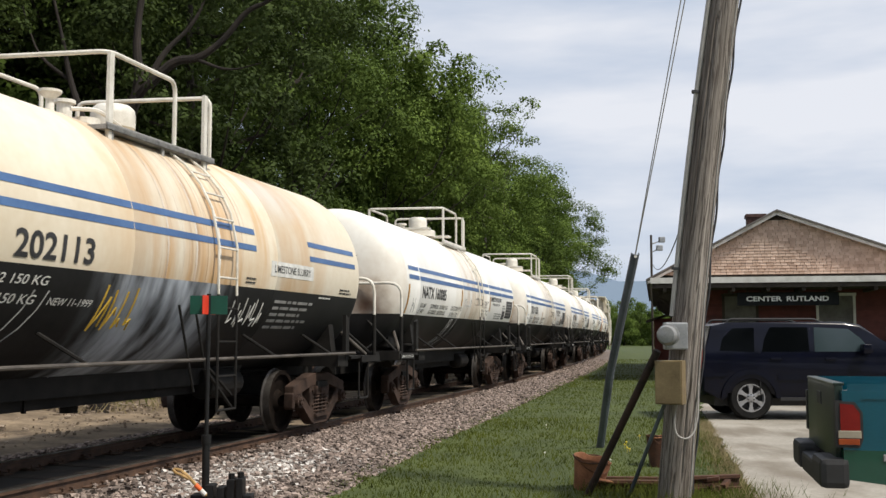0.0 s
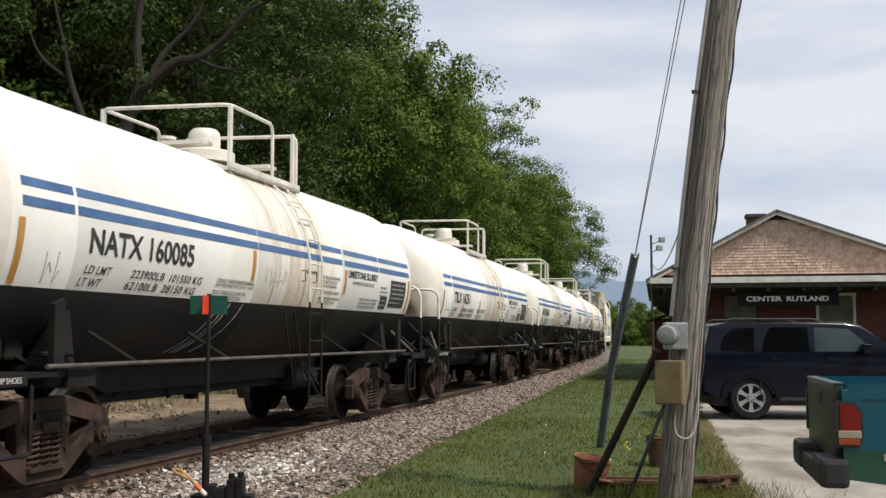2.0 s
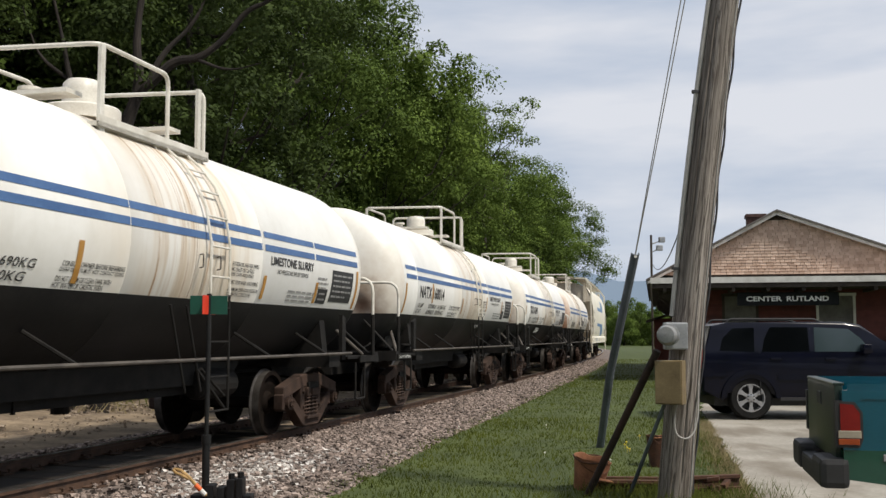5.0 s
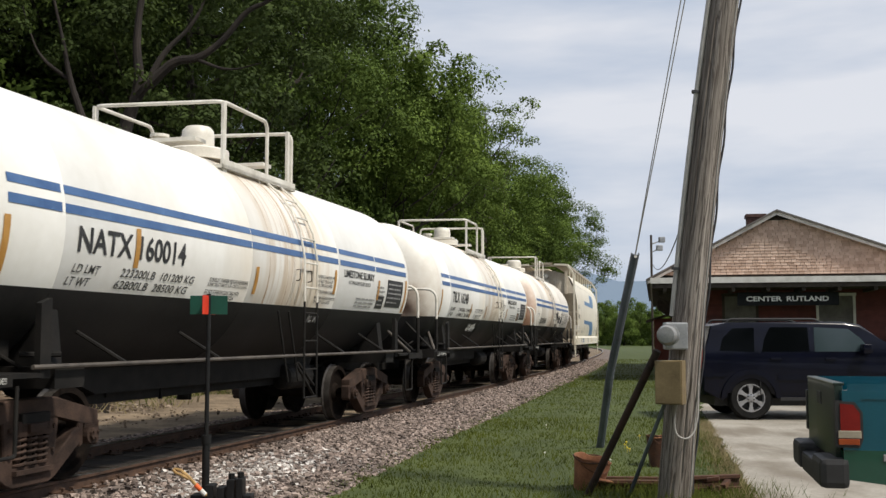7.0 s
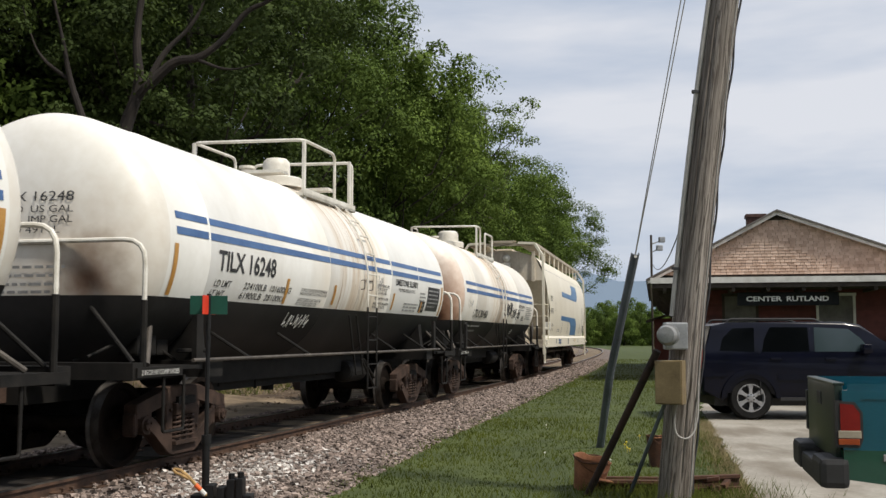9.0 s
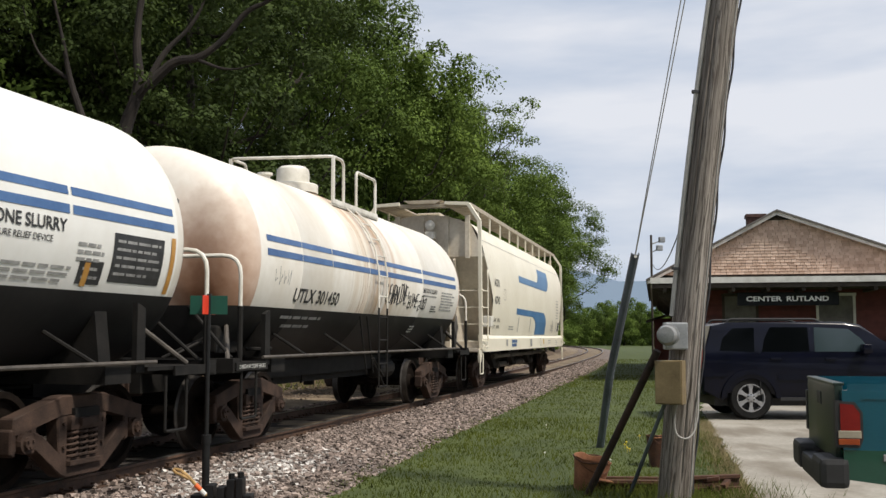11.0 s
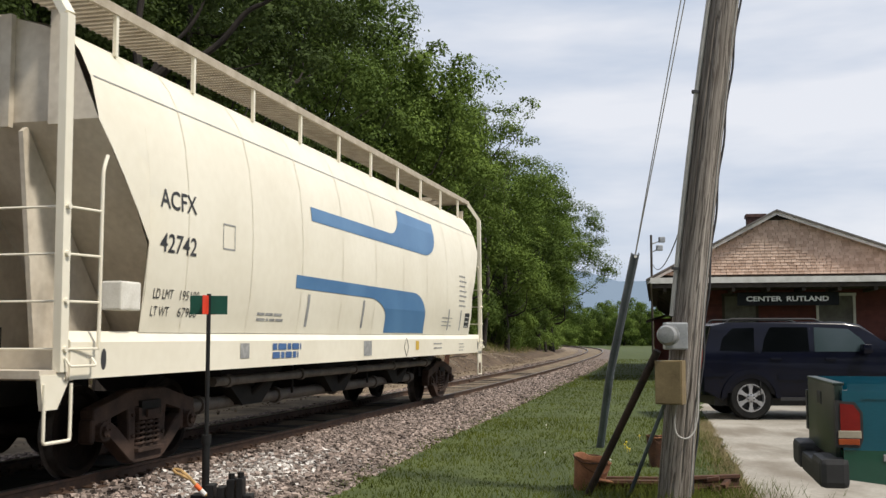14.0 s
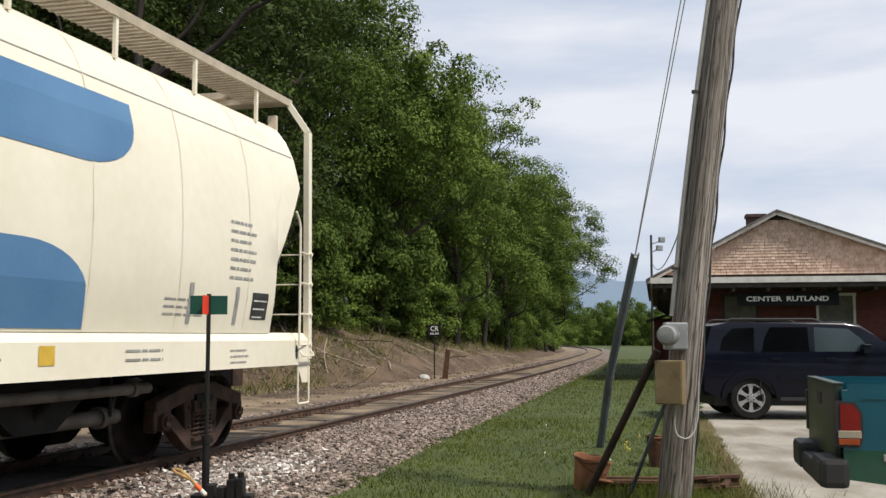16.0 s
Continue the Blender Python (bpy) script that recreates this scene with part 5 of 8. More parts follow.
def build_rails():
    prof = [(-0.07, -0.17), (0.07, -0.17), (0.07, -0.155), (0.012, -0.135), (0.012, -0.045), (0.036, -0.035), (0.036, -0.006), (0.026, 0.0), (-0.026, 0.0), (-0.036, -0.006), (-0.036, -0.035), (-0.012, -0.045), (-0.012, -0.135), (-0.07, -0.155)]
    for side in (-1, 1):
        bm = bmesh.new()
        rows = [[bm.verts.new(on_track(s, side * 0.755 + a, z)) for a, z in prof] for s in np.arange(-15.5, 177, 0.75)]
        for a, b in zip(rows, rows[1:]):
            for k in range(len(prof)):
                f = bm.faces.new((a[k], a[(k + 1) % len(prof)], b[(k + 1) % len(prof)], b[k]))
                f.material_index = 1 if k in (6, 7, 8) else 0
        rail = tagged(new("rail", mesh_of("rail", bm, (M_RAIL, M_RAILTOP), False)), "rusty steel running rail with worn head", "rail", "running rails", "structure")
        for s in (12.4, 24.3, -3.0, 40.0):
            bm = bmesh.new()
            for q in (-1, 1):
                box(bm, -0.4, 0.4, q * 0.03 - 0.018, q * 0.03 + 0.018, -0.125, -0.045)
                for x in (-0.3, -0.1, 0.1, 0.3):
                    rod(bm, (x, q * 0.04, -0.085), (x, q * 0.075, -0.085), 0.018, 6)
            j = part("joint_bar", bm, M_RAIL, rail, "bolted rusty joint bar")
            j.matrix_world = beside(s, side * 0.755)


build_rails()


def build_ties():
    bed = tagged(new("tie_bed"), "row of weathered wooden railway ties under the rails", "railway ties", kind="structure")
    bm = bmesh.new()
    box(bm, -0.115, 0.115, -1.3, 1.3, -0.28, -0.112, bevel=0.012)
    me = mesh_of("tie", bm, M_TIE)
    bm = bmesh.new()
    box(bm, -0.09, 0.09, -0.17, 0.17, -0.112, -0.094, bevel=0.004)
    for x, y in ((-0.05, -0.09), (0.05, 0.09), (0.05, -0.13), (-0.05, 0.13)):
        rod(bm, (x, y, -0.1), (x, y, -0.06), 0.012, 6)
        box(bm, x - 0.018, x + 0.018, y - 0.022, y + 0.022, -0.068, -0.052)
    plate = mesh_of("tie_plate", bm, M_RAIL)
    rnd = random.Random(31)
    for s in np.arange(-8, 34, 0.54):
        t = part("tie", me, None, bed)
        if s < 12:
            for y in (-0.755, 0.755):
                p = part("tie_plate", plate, None, t)
                p.location = (0, y, 0.002)
        t.matrix_world = beside(s + rnd.uniform(-0.04, 0.04), rnd.uniform(-0.06, 0.06), rnd.uniform(-0.036, -0.014), rnd.uniform(-1.5, 1.5))


build_ties()


# ---- loose stone, grass ----
def stones():
    rng = np.random.default_rng(5)
    n = 42000
    s = np.concatenate([rng.uniform(-3.5, 9, 21000), rng.uniform(9, 26, 14000), rng.uniform(26, 60, 7000)])
    e = np.interp(s, [-12, -2, 5, 22, 53], [3.7, 3.45, 2.95, 2.45, 2.1])
    w = 0.86 + (e + 0.1 - 0.86) * rng.random(n)
    far_side = rng.random(n) < 0.12
    w = np.where((s < 3) & (w < 1.5) & (rng.random(n) < 0.75), 1.5 + 1.2 * rng.random(n), w)
    w = np.where(far_side, -0.9 - 1.3 * rng.random(n), w)
    z = np.where(w > 1.3, -0.09 - 0.06 * (w - 1.3) / (e - 1.3), -0.12) + rng.uniform(-0.02, 0.02, n)
    z = np.where(w < -1.3, -0.10 - 0.10 * (-1.3 - w), z)
    tx, ty, ta = (np.interp(s, TRACK[:, 0], TRACK[:, k]) for k in (1, 2, 3))
    c = np.stack([tx + w * np.cos(ta), ty - w * np.sin(ta), z], -1)
    size = rng.uniform(0.012, 0.031, n) * np.where(s > 26, 1.6, 1.0)
    base = np.array([(x, y, q) for x in (-1, 1) for y in (-1, 1) for q in (-1, 1)], float)
    v = base[None] * (1 + rng.uniform(-0.45, 0.25, (n, 8, 3))) * size[:, None, None] * np.array([1.0, 0.85, 0.65])
    a = rng.uniform(0, 6.283, n)
    t = rng.uniform(-0.7, 0.7, n)
    ca, sa, ct, st = np.cos(a)[:, None], np.sin(a)[:, None], np.cos(t)[:, None], np.sin(t)[:, None]
    x, y, q = v[..., 0], v[..., 1] * ct - v[..., 2] * st, v[..., 1] * st + v[..., 2] * ct
    v = np.stack([x * ca - y * sa, x * sa + y * ca, q], -1) + c[:, None]
    f = np.array([(0, 1, 3, 2), (4, 6, 7, 5), (0, 4, 5, 1), (2, 3, 7, 6), (0, 2, 6, 4), (1, 5, 7, 3)])
    near = np.exp(-((s - 0.4) / 1.7) ** 2 - ((w - 2.0) / 0.55) ** 2)
    pale = rng.random(n) < 0.75 * near
    for name, pick, mat, label in (("loose_ballast", ~pale, M_STONE, "loose pinkish grey crushed stones along the track"), ("dusty_stones", pale, M_PALESTONE, "whitish dusty stones by the switch stand")):
        q = v[pick]
        faces = (f[None] + (np.arange(len(q)) * 8)[:, None, None]).reshape(-1, 4)
        tagged(new(name, soup(name, q.reshape(-1, 3).tolist(), faces.tolist(), mat)), label, "gravel", kind="stuff")


stones()
M_BLADE = leaf_material("grass_blade", (0.026, 0.038, 0.004), (0.088, 0.103, 0.012))
M_DRYBLADE = leaf_material("dry_grass_blade", (0.12, 0.095, 0.05), (0.27, 0.22, 0.12))


def drive_edge(y):
    return np.interp(y, [4, 9.9, 17.1, 22.6, 24.5, 24.6], [1.8, 2.96, 4.43, 5.56, 6.1, 60])


def blades(name, x, y, h, lean, width, material, label, z0=-0.15):
    rng = np.random.default_rng(len(x))
    n = len(x)
    a = rng.uniform(0, 6.283, n)
    p = np.stack([x, y, np.full(n, z0)], -1)
    d = np.stack([np.cos(a), np.sin(a), np.zeros(n)], -1) * width[:, None]
    b = rng.uniform(0, 6.283, n)
    tip = p + np.stack([np.cos(b) * lean * h, np.sin(b) * lean * h, h], -1)
    d *= np.where(np.cross(2 * d, tip - p)[:, 1] > 0, -1.0, 1.0)[:, None]
    v = np.stack([p - d, p + d, tip], 1).reshape(-1, 3)
    f = np.arange(3 * n).reshape(n, 3)
    me = soup(name, v.tolist(), f.tolist(), material)
    me.shade_smooth()
    soft = rng.normal(size=(n, 3)) * 0.25 + np.array([0.0, -0.35, 1.0])
    soft /= np.linalg.norm(soft, axis=1)[:, None]
    me.normals_split_custom_set_from_vertices(np.repeat(soft, 3, 0).tolist())
    return tagged(new(name, me), label, "grass", kind="stuff")


def settle(ob, z):
    """Sets blades down on uneven ground."""
    me = ob.data
    co = np.empty(len(me.vertices) * 3)
    me.vertices.foreach_get("co", co)
    co = co.reshape(-1, 3, 3)
    co[..., 2] += z[:, None] - 0.02
    me.vertices.foreach_set("co", co.ravel())


def lawn():
    rng = np.random.default_rng(9)
    y = np.concatenate([9 + 11 * rng.random(90000) ** 1.3, 20 + 22 * rng.random(50000), 42 + 30 * rng.random(15000)])
    x = rng.uniform(-4, 22, len(y))
    s, w = to_track(x[::1], y[::1])
    e = np.interp(s, [-12, -2, 5, 22, 53], [3.7, 3.45, 2.95, 2.45, 2.1])
    lump = np.array([noise.noise((a * 1.2, b * 1.2, 7)) for a, b in zip(x, y)])
    ok = (w > e - 0.2 + 0.35 * lump) & (x < drive_edge(y) + 0.15 * lump) & (x < (y - 0) * 0.47)
    x, y, lump = x[ok], y[ok], lump[ok]
    h = rng.uniform(0.03, 0.065, len(x)) * (1 + 0.8 * lump)
    blades("lawn_grass", x, y, np.clip(h, 0.03, 0.15), 0.6, 0.004 + 0.0004 * y, M_BLADE, "short mown green lawn grass")
    # taller tufts round the pole and along the drive
    n = 5200
    y = np.concatenate([rng.normal(10.3, 0.45, n // 2), rng.uniform(9.4, 17, n // 2)])
    x = np.concatenate([rng.normal(2.25, 0.5, n // 2), drive_edge(y[n // 2:]) - 0.1 - np.abs(rng.normal(0, 0.22, n - n // 2))])
    blades("tall_grass", x, y, np.where(np.arange(n) < n // 2, 0.85, 0.34) * rng.uniform(0.08, 0.22, n), 0.5, np.full(n, 0.004), M_BLADE, "tufts of taller unmown grass round the pole")
    n = 3500
    y = rng.uniform(9.4, 19, n)
    x = drive_edge(y) - np.abs(rng.normal(0.02, 0.16, n))
    blades("dry_grass", x, y, rng.uniform(0.03, 0.12, n), 0.8, np.full(n, 0.004), M_DRYBLADE, "dry yellowed grass along the drive's edge")
    n = 5500
    s = rng.uniform(8, 75, n)
    w = -rng.uniform(4.2, 8.5, n)
    tx, ty, ta = (np.interp(s, TRACK[:, 0], TRACK[:, k]) for k in (1, 2, 3))
    x, y = tx + w * np.cos(ta), ty - w * np.sin(ta)
    g = blades("bank_weeds", x, y, rng.uniform(0.12, 0.5, n), 0.8, rng.uniform(0.006, 0.02, n), M_DRYBLADE, "dry straw and weeds on the dirt bank", 0.0)
    zz = ground_height(s, w, x, y)
    settle(g, zz)
    n = 6000
    s = rng.uniform(10, 80, n)
    w = -(4.6 + 3.2 * rng.random(n)) + 0.3 * np.sin(s * 3)
    tx, ty, ta = (np.interp(s, TRACK[:, 0], TRACK[:, k]) for k in (1, 2, 3))
    x, y = tx + w * np.cos(ta), ty - w * np.sin(ta)
    g = blades("bank_grass", x, y, rng.uniform(0.12, 0.55, n), 0.7, rng.uniform(0.008, 0.024, n), M_BLADE, "green weeds along the top of the bank", 0.0)
    settle(g, ground_height(s, w, x, y))
    # yellow flowers and clover heads
    rng2 = random.Random(4)
    M_FLOWER = shade("dandelion_yellow", (0.55, 0.40, 0.02), (0.75, 0.6, 0.05), 6, 0.7, bump=0)
    M_CLOVER = shade("white_clover", (0.55, 0.55, 0.45), (0.75, 0.75, 0.68), 6, 0.7, bump=0)
    for k in range(11):
        yy = rng2.uniform(13.5, 16) if k < 7 else rng2.uniform(11, 19)
        xx = 2.75 + rng2.uniform(-0.35, 0.35) if k < 7 else rng2.uniform(-0.2, 2.2)
        bm = bmesh.new()
        bmesh.ops.create_icosphere(bm, subdivisions=1, radius=0.014, matrix=pose(0, 0, 0.075))
        rod(bm, (0, 0, -0.02), (0, 0, 0.075), 0.002, 4)
        thing("flower", "small yellow dandelion standing in the lawn" if k < 7 else "small white clover head in the lawn", "flower", pose(xx, yy, -0.15), "lawn flowers", bm=bm, material=M_FLOWER if k < 7 else M_CLOVER)


lawn()


def drive():
    ys = [2, 6] + list(np.arange(9, 24.6, 0.3))
    bm = bmesh.new()
    rows = []
    for y in ys:
        e = float(drive_edge(min(y, 24.4))) + 0.12 * noise.noise((y * 1.3, 0, 1)) + 0.06 * noise.noise((y * 5, 0, 1))
        rows.append([bm.verts.new((e + (60 - e) * t ** 2, y, -0.125 + 0.01 * noise.noise((y, t * 20, 2)) * (0 < t < 1))) for t in np.linspace(0, 1, 14)])
    for a, b in zip(rows, rows[1:]):
        for k in range(13):
            bm.faces.new((a[k], a[k + 1], b[k + 1], b[k]))
    m = M_CONCRETE
    tagged(new("drive", mesh_of("drive", bm, m, True)), "worn pale concrete parking drive with dusty edges", "driveway", kind="structure")


drive()


# ---- trees ----
M_LEAF_DARK = leaf_material("dark_leaf", (0.015, 0.025, 0.008), (0.072, 0.106, 0.026))
M_LEAF = leaf_material("green_leaf", (0.032, 0.056, 0.012), (0.132, 0.195, 0.038))
M_LEAF_LIGHT = leaf_material("young_leaf", (0.045, 0.080, 0.014), (0.17, 0.24, 0.046))
M_BARK = shade("grey_brown_bark", (0.008, 0.006, 0.005), (0.032, 0.024, 0.019), 5, 0.9, bump=0.6, stretch=(1, 1, 0.25))


def leaf_cloud(rng, centres, radii, per, size):
    n = len(centres) * per
    c = np.repeat(centres, per, 0)
    r = np.repeat(radii, per)
    d = rng.normal(size=(n, 3))
    d[:, 2] = np.where(d[:, 2] < -0.4, -d[:, 2], d[:, 2])
    d /= np.linalg.norm(d, axis=1)[:, None]
    p = c + d * (r * (0.55 + 0.45 * rng.random(n)) * rng.uniform(0.75, 1.12, n))[:, None] * np.array([1, 1, 0.85])
    nn = d * 0.8 + rng.normal(size=(n, 3)) * 0.45 + np.array([0, 0, 0.35])
    nn /= np.linalg.norm(nn, axis=1)[:, None]
    u = np.cross(nn, rng.normal(size=(n, 3)))
    u /= np.linalg.norm(u, axis=1)[:, None] + 1e-9
    w = np.cross(nn, u)
    k = size * rng.uniform(0.6, 1.25, n)[:, None]
    v = np.stack([p - u * k, p - w * k * 0.55 + nn * k * 0.15, p + u * k, p + w * k * 0.55 + nn * k * 0.15], 1)
    f = np.arange(4 * n).reshape(n, 4)
    soft = d + 0.4 * nn
    soft /= np.linalg.norm(soft, axis=1)[:, None]
    return v.reshape(-1, 3), f, np.repeat(soft, 4, 0)


def make_tree(name, seed, height, radius, base, clumps, per, size, leaf, label, trunk_r=0.22, category="tree", lopsided=0.0):
    rng = np.random.default_rng(seed)
    ob = thing(name, label, category, pose(0, 0, 0), group="trees along the railway")
    mid = (height + base) / 2
    hz = (height - base) / 2
    # a crown of big lobes, each a heap of small clumps
    lobes = max(8, clumps // 4)
    cs = []
    for i in range(lobes):
        d = rng.normal(size=3)
        d /= np.linalg.norm(d)
        q = rng.uniform(0.25, 1.0) ** 0.7 * 0.88
        taper = 1.0 - 0.3 * max(d[2] * q, 0)
        c = np.array([d[0] * q * radius * taper + lopsided * (0.5 + 0.5 * d[2]), d[1] * q * radius * taper, mid + d[2] * q * hz])
        rl = radius * rng.uniform(0.20, 0.36)
        for j in range(clumps // lobes):
            e = rng.normal(size=3)
            e[2] = abs(e[2]) if rng.random() < 0.7 else e[2]
            e /= np.linalg.norm(e)
            cs.append(c + e * rl * rng.uniform(0.5, 1.05))
    cs = np.array(cs)
    clumps = len(cs)
    rad = rng.uniform(0.5, 1.1, clumps) * radius * (0.25 if clumps > 80 else 0.33 if radius < 3 else 0.17)
    v, f, soft = leaf_cloud(rng, cs, rad, per, size)
    crown = new("crown", soup("crown", v.tolist(), f.tolist(), leaf))
    crown.data.shade_smooth()
    crown.data.normals_split_custom_set_from_vertices(soft.tolist())
    crown.parent = ob
    bm = bmesh.new()
    stem = [Vector((0.15 * math.sin(k * 0.9 + seed), 0.15 * math.cos(k * 1.3 + seed), -0.4 + (height * 0.86 + 0.4) * k / 9)) for k in range(10)]
    for i, (a, b) in enumerate(zip(stem, stem[1:])):
        rod(bm, a, b, trunk_r * (1 - i / 10.5), 9, trunk_r * (1 - (i + 1) / 10.5))
    part("trunk", bm, M_BARK, ob, "grey-brown bark trunk", True)
    bm = bmesh.new()
    for c in cs[rng.permutation(clumps)[:26 if clumps > 60 else 9]]:
        c = Vector(c)
        z = max(0.2 * height, c.z - 0.55 * math.hypot(c.x, c.y) - 0.4)
        z = min(z, height * 0.8)
        i = min(8, max(0, int((z + 0.4) / (height * 0.86 + 0.4) * 9)))
        a = stem[i]
        out = c - a
        r0 = trunk_r * 0.42 * (1 - i / 13)
        wob = Vector(rng.uniform(-0.12, 0.12, 3)) * out.length
        way = [a + out * t + wob * math.sin(math.pi * t * 1.5) + Vector((0, 0, -0.16 * out.length * math.sin(math.pi * t))) for t in (0, 0.2, 0.4, 0.6, 0.8, 1.0)]
        for j, (p, q) in enumerate(zip(way, way[1:])):
            rod(bm, p, q, r0 * (1 - 0.17 * j), 6, r0 * (1 - 0.17 * (j + 1)))
    part("branchwork", bm, M_BARK, ob, "bare brown limbs inside the crown", True)
    return ob


TREES = [make_tree("tree", 1, 15.5, 5.0, 2.0, 168, 225, 0.085, M_LEAF, "tall broad green leafy tree on the railway bank", 0.26),
         make_tree("tree", 2, 15.0, 5.2, 2.0, 168, 225, 0.085, M_LEAF_DARK, "tall dark green leafy tree with brown limbs", 0.28),
         make_tree("tree", 3, 14.0, 4.6, 1.0, 160, 225, 0.085, M_LEAF_LIGHT, "fresh bright green leafy tree on the bank", 0.2),
         make_tree("tree", 6, 16.0, 3.6, 7.0, 79, 46, 0.085, M_LEAF_LIGHT, "sparse tree with thin twigs and young leaves", 0.16)]
SHRUBS = [make_tree("shrub", 11, 3.8, 2.1, 0.1, 48, 170, 0.07, M_LEAF, "leafy green shrub on the dirt bank", 0.05, "shrub"),
          make_tree("shrub", 12, 3.4, 2.3, 0.0, 48, 170, 0.07, M_LEAF_LIGHT, "bright green leafy shrub by the railway", 0.05, "shrub")]


def plant(ob, x, y, z, turn, k=1.0, kz=None):
    c = copy_thing(ob, pose(x, y, z, 0, 0, turn))
    c.scale = (k, k, kz or k)
    return c


def height_at(x, y):
    s, w = to_track(np.array([x]), np.array([y]))
    return float(ground_height(s, w, np.array([x]), np.array([y]))[0])


def plant_all():
    rnd = random.Random(21)
    # kind, x, y, scale, height scale: the wood's edge from near to far
    for kind, x, y, k, kz in ((1, -13.5, 19.5, 1.0, 1.0), (1, -11.8, 29.5, 1.0, 1.1), (0, -12.5, 28.5, 1.05, 1.1), (1, -7.0, 28.5, 0.95, 1.0), (0, -9.5, 35.0, 1.1, 1.15), (0, -5.7, 38.5, 0.84, 1.05),
                              (2, -2.7, 47.0, 1.08, 1.13), (0, -5.6, 46.0, 1.1, 1.2), (2, 0.7, 56.5, 1.0, 1.07), (3, 2.6, 63.0, 1.05, 1.1), (0, 0.2, 66.0, 1.0, 1.02), (2, 4.2, 70.0, 1.05, 1.0),
                              (0, 5.6, 80.0, 1.05, 1.04), (0, 7.9, 88.0, 1.02, 1.04), (0, 10.3, 99.0, 1.16, 1.04), (0, 8.7, 95.0, 0.85, 0.9), (1, 7.5, 104.0, 1.1, 1.0), (2, 9.0, 91.0, 0.7, 0.75), (2, 10.2, 108.0, 0.8, 0.7), (1, -18.5, 26.0, 1.1, 1.2), (1, -17.0, 36.0, 1.2, 1.2), (1, -12.0, 44.0, 1.2, 1.2), (1, -5.0, 58.0, 1.2, 1.15), (1, -0.5, 76.0, 1.1, 1.1)):
        plant(TREES[kind], x, y, height_at(x, y) - 0.1, rnd.uniform(0, 360), k, kz)
    for s in np.arange(13, 104, 2.3):
        w = -7.4 - rnd.uniform(0, 1.5) + 0.02 * s
        p = on_track(s, w)
        plant(SHRUBS[rnd.randrange(2)], p.x, p.y, height_at(p.x, p.y) - 0.1, rnd.uniform(0, 360), rnd.uniform(0.9, 1.4), rnd.uniform(1.1, 1.9))
    for s in np.arange(24, 100, 1.7):
        w = -7.3 - rnd.uniform(0, 1.2) + (0.016 * (s - 24))
        p = on_track(s, w)
        plant(SHRUBS[rnd.randrange(2)], p.x, p.y, height_at(p.x, p.y) - 0.25, rnd.uniform(0, 360), rnd.uniform(0.45, 0.85), rnd.uniform(0.4, 0.95))
    for s in np.arange(36, 112, 1.5):
        p = on_track(s, (-5.7 if s < 58 else -4.9) - rnd.uniform(0, 1.0))
        plant(SHRUBS[rnd.randrange(2)], p.x, p.y, height_at(p.x, p.y) - 0.1, rnd.uniform(0, 360), rnd.uniform(0.7, 1.1), rnd.uniform(0.8, 1.35))
    for s in np.arange(10, 96, 4.0):
        p = on_track(s, -10.5 - rnd.uniform(0, 2))
        plant(SHRUBS[0], p.x, p.y, height_at(p.x, p.y) + 0.2, rnd.uniform(0, 360), rnd.uniform(1.3, 1.8), rnd.uniform(1.4, 2.2))
    for k in range(48):
        x = 15 + k * 0.75
        y = 186 + rnd.uniform(-12, 14) + (10 if k < 4 else 0)
        plant(SHRUBS[k % 2], x + rnd.uniform(-0.8, 0.8), y, -0.9, rnd.uniform(0, 360), rnd.uniform(1.5, 2.1), rnd.uniform(1.5, 2.5))
    for k in range(11):                # unseen trees added behind the lens, to darken reflections in the parked cars
        plant(TREES[k % 2], -26 + 6.5 * k, -26 - rnd.uniform(0, 9), -0.2, rnd.uniform(0, 360), 1.4, 1.5)
    for i, ob in enumerate(TREES):
        ob.matrix_world = pose(-20 - 5 * i, 52 + 7 * i, 3.2, 0, 0, 40 * i)
    for i, ob in enumerate(SHRUBS):
        ob.matrix_world = pose(-13.0 - 2.5 * i, 33 + 3 * i, 2.6)


plant_all()


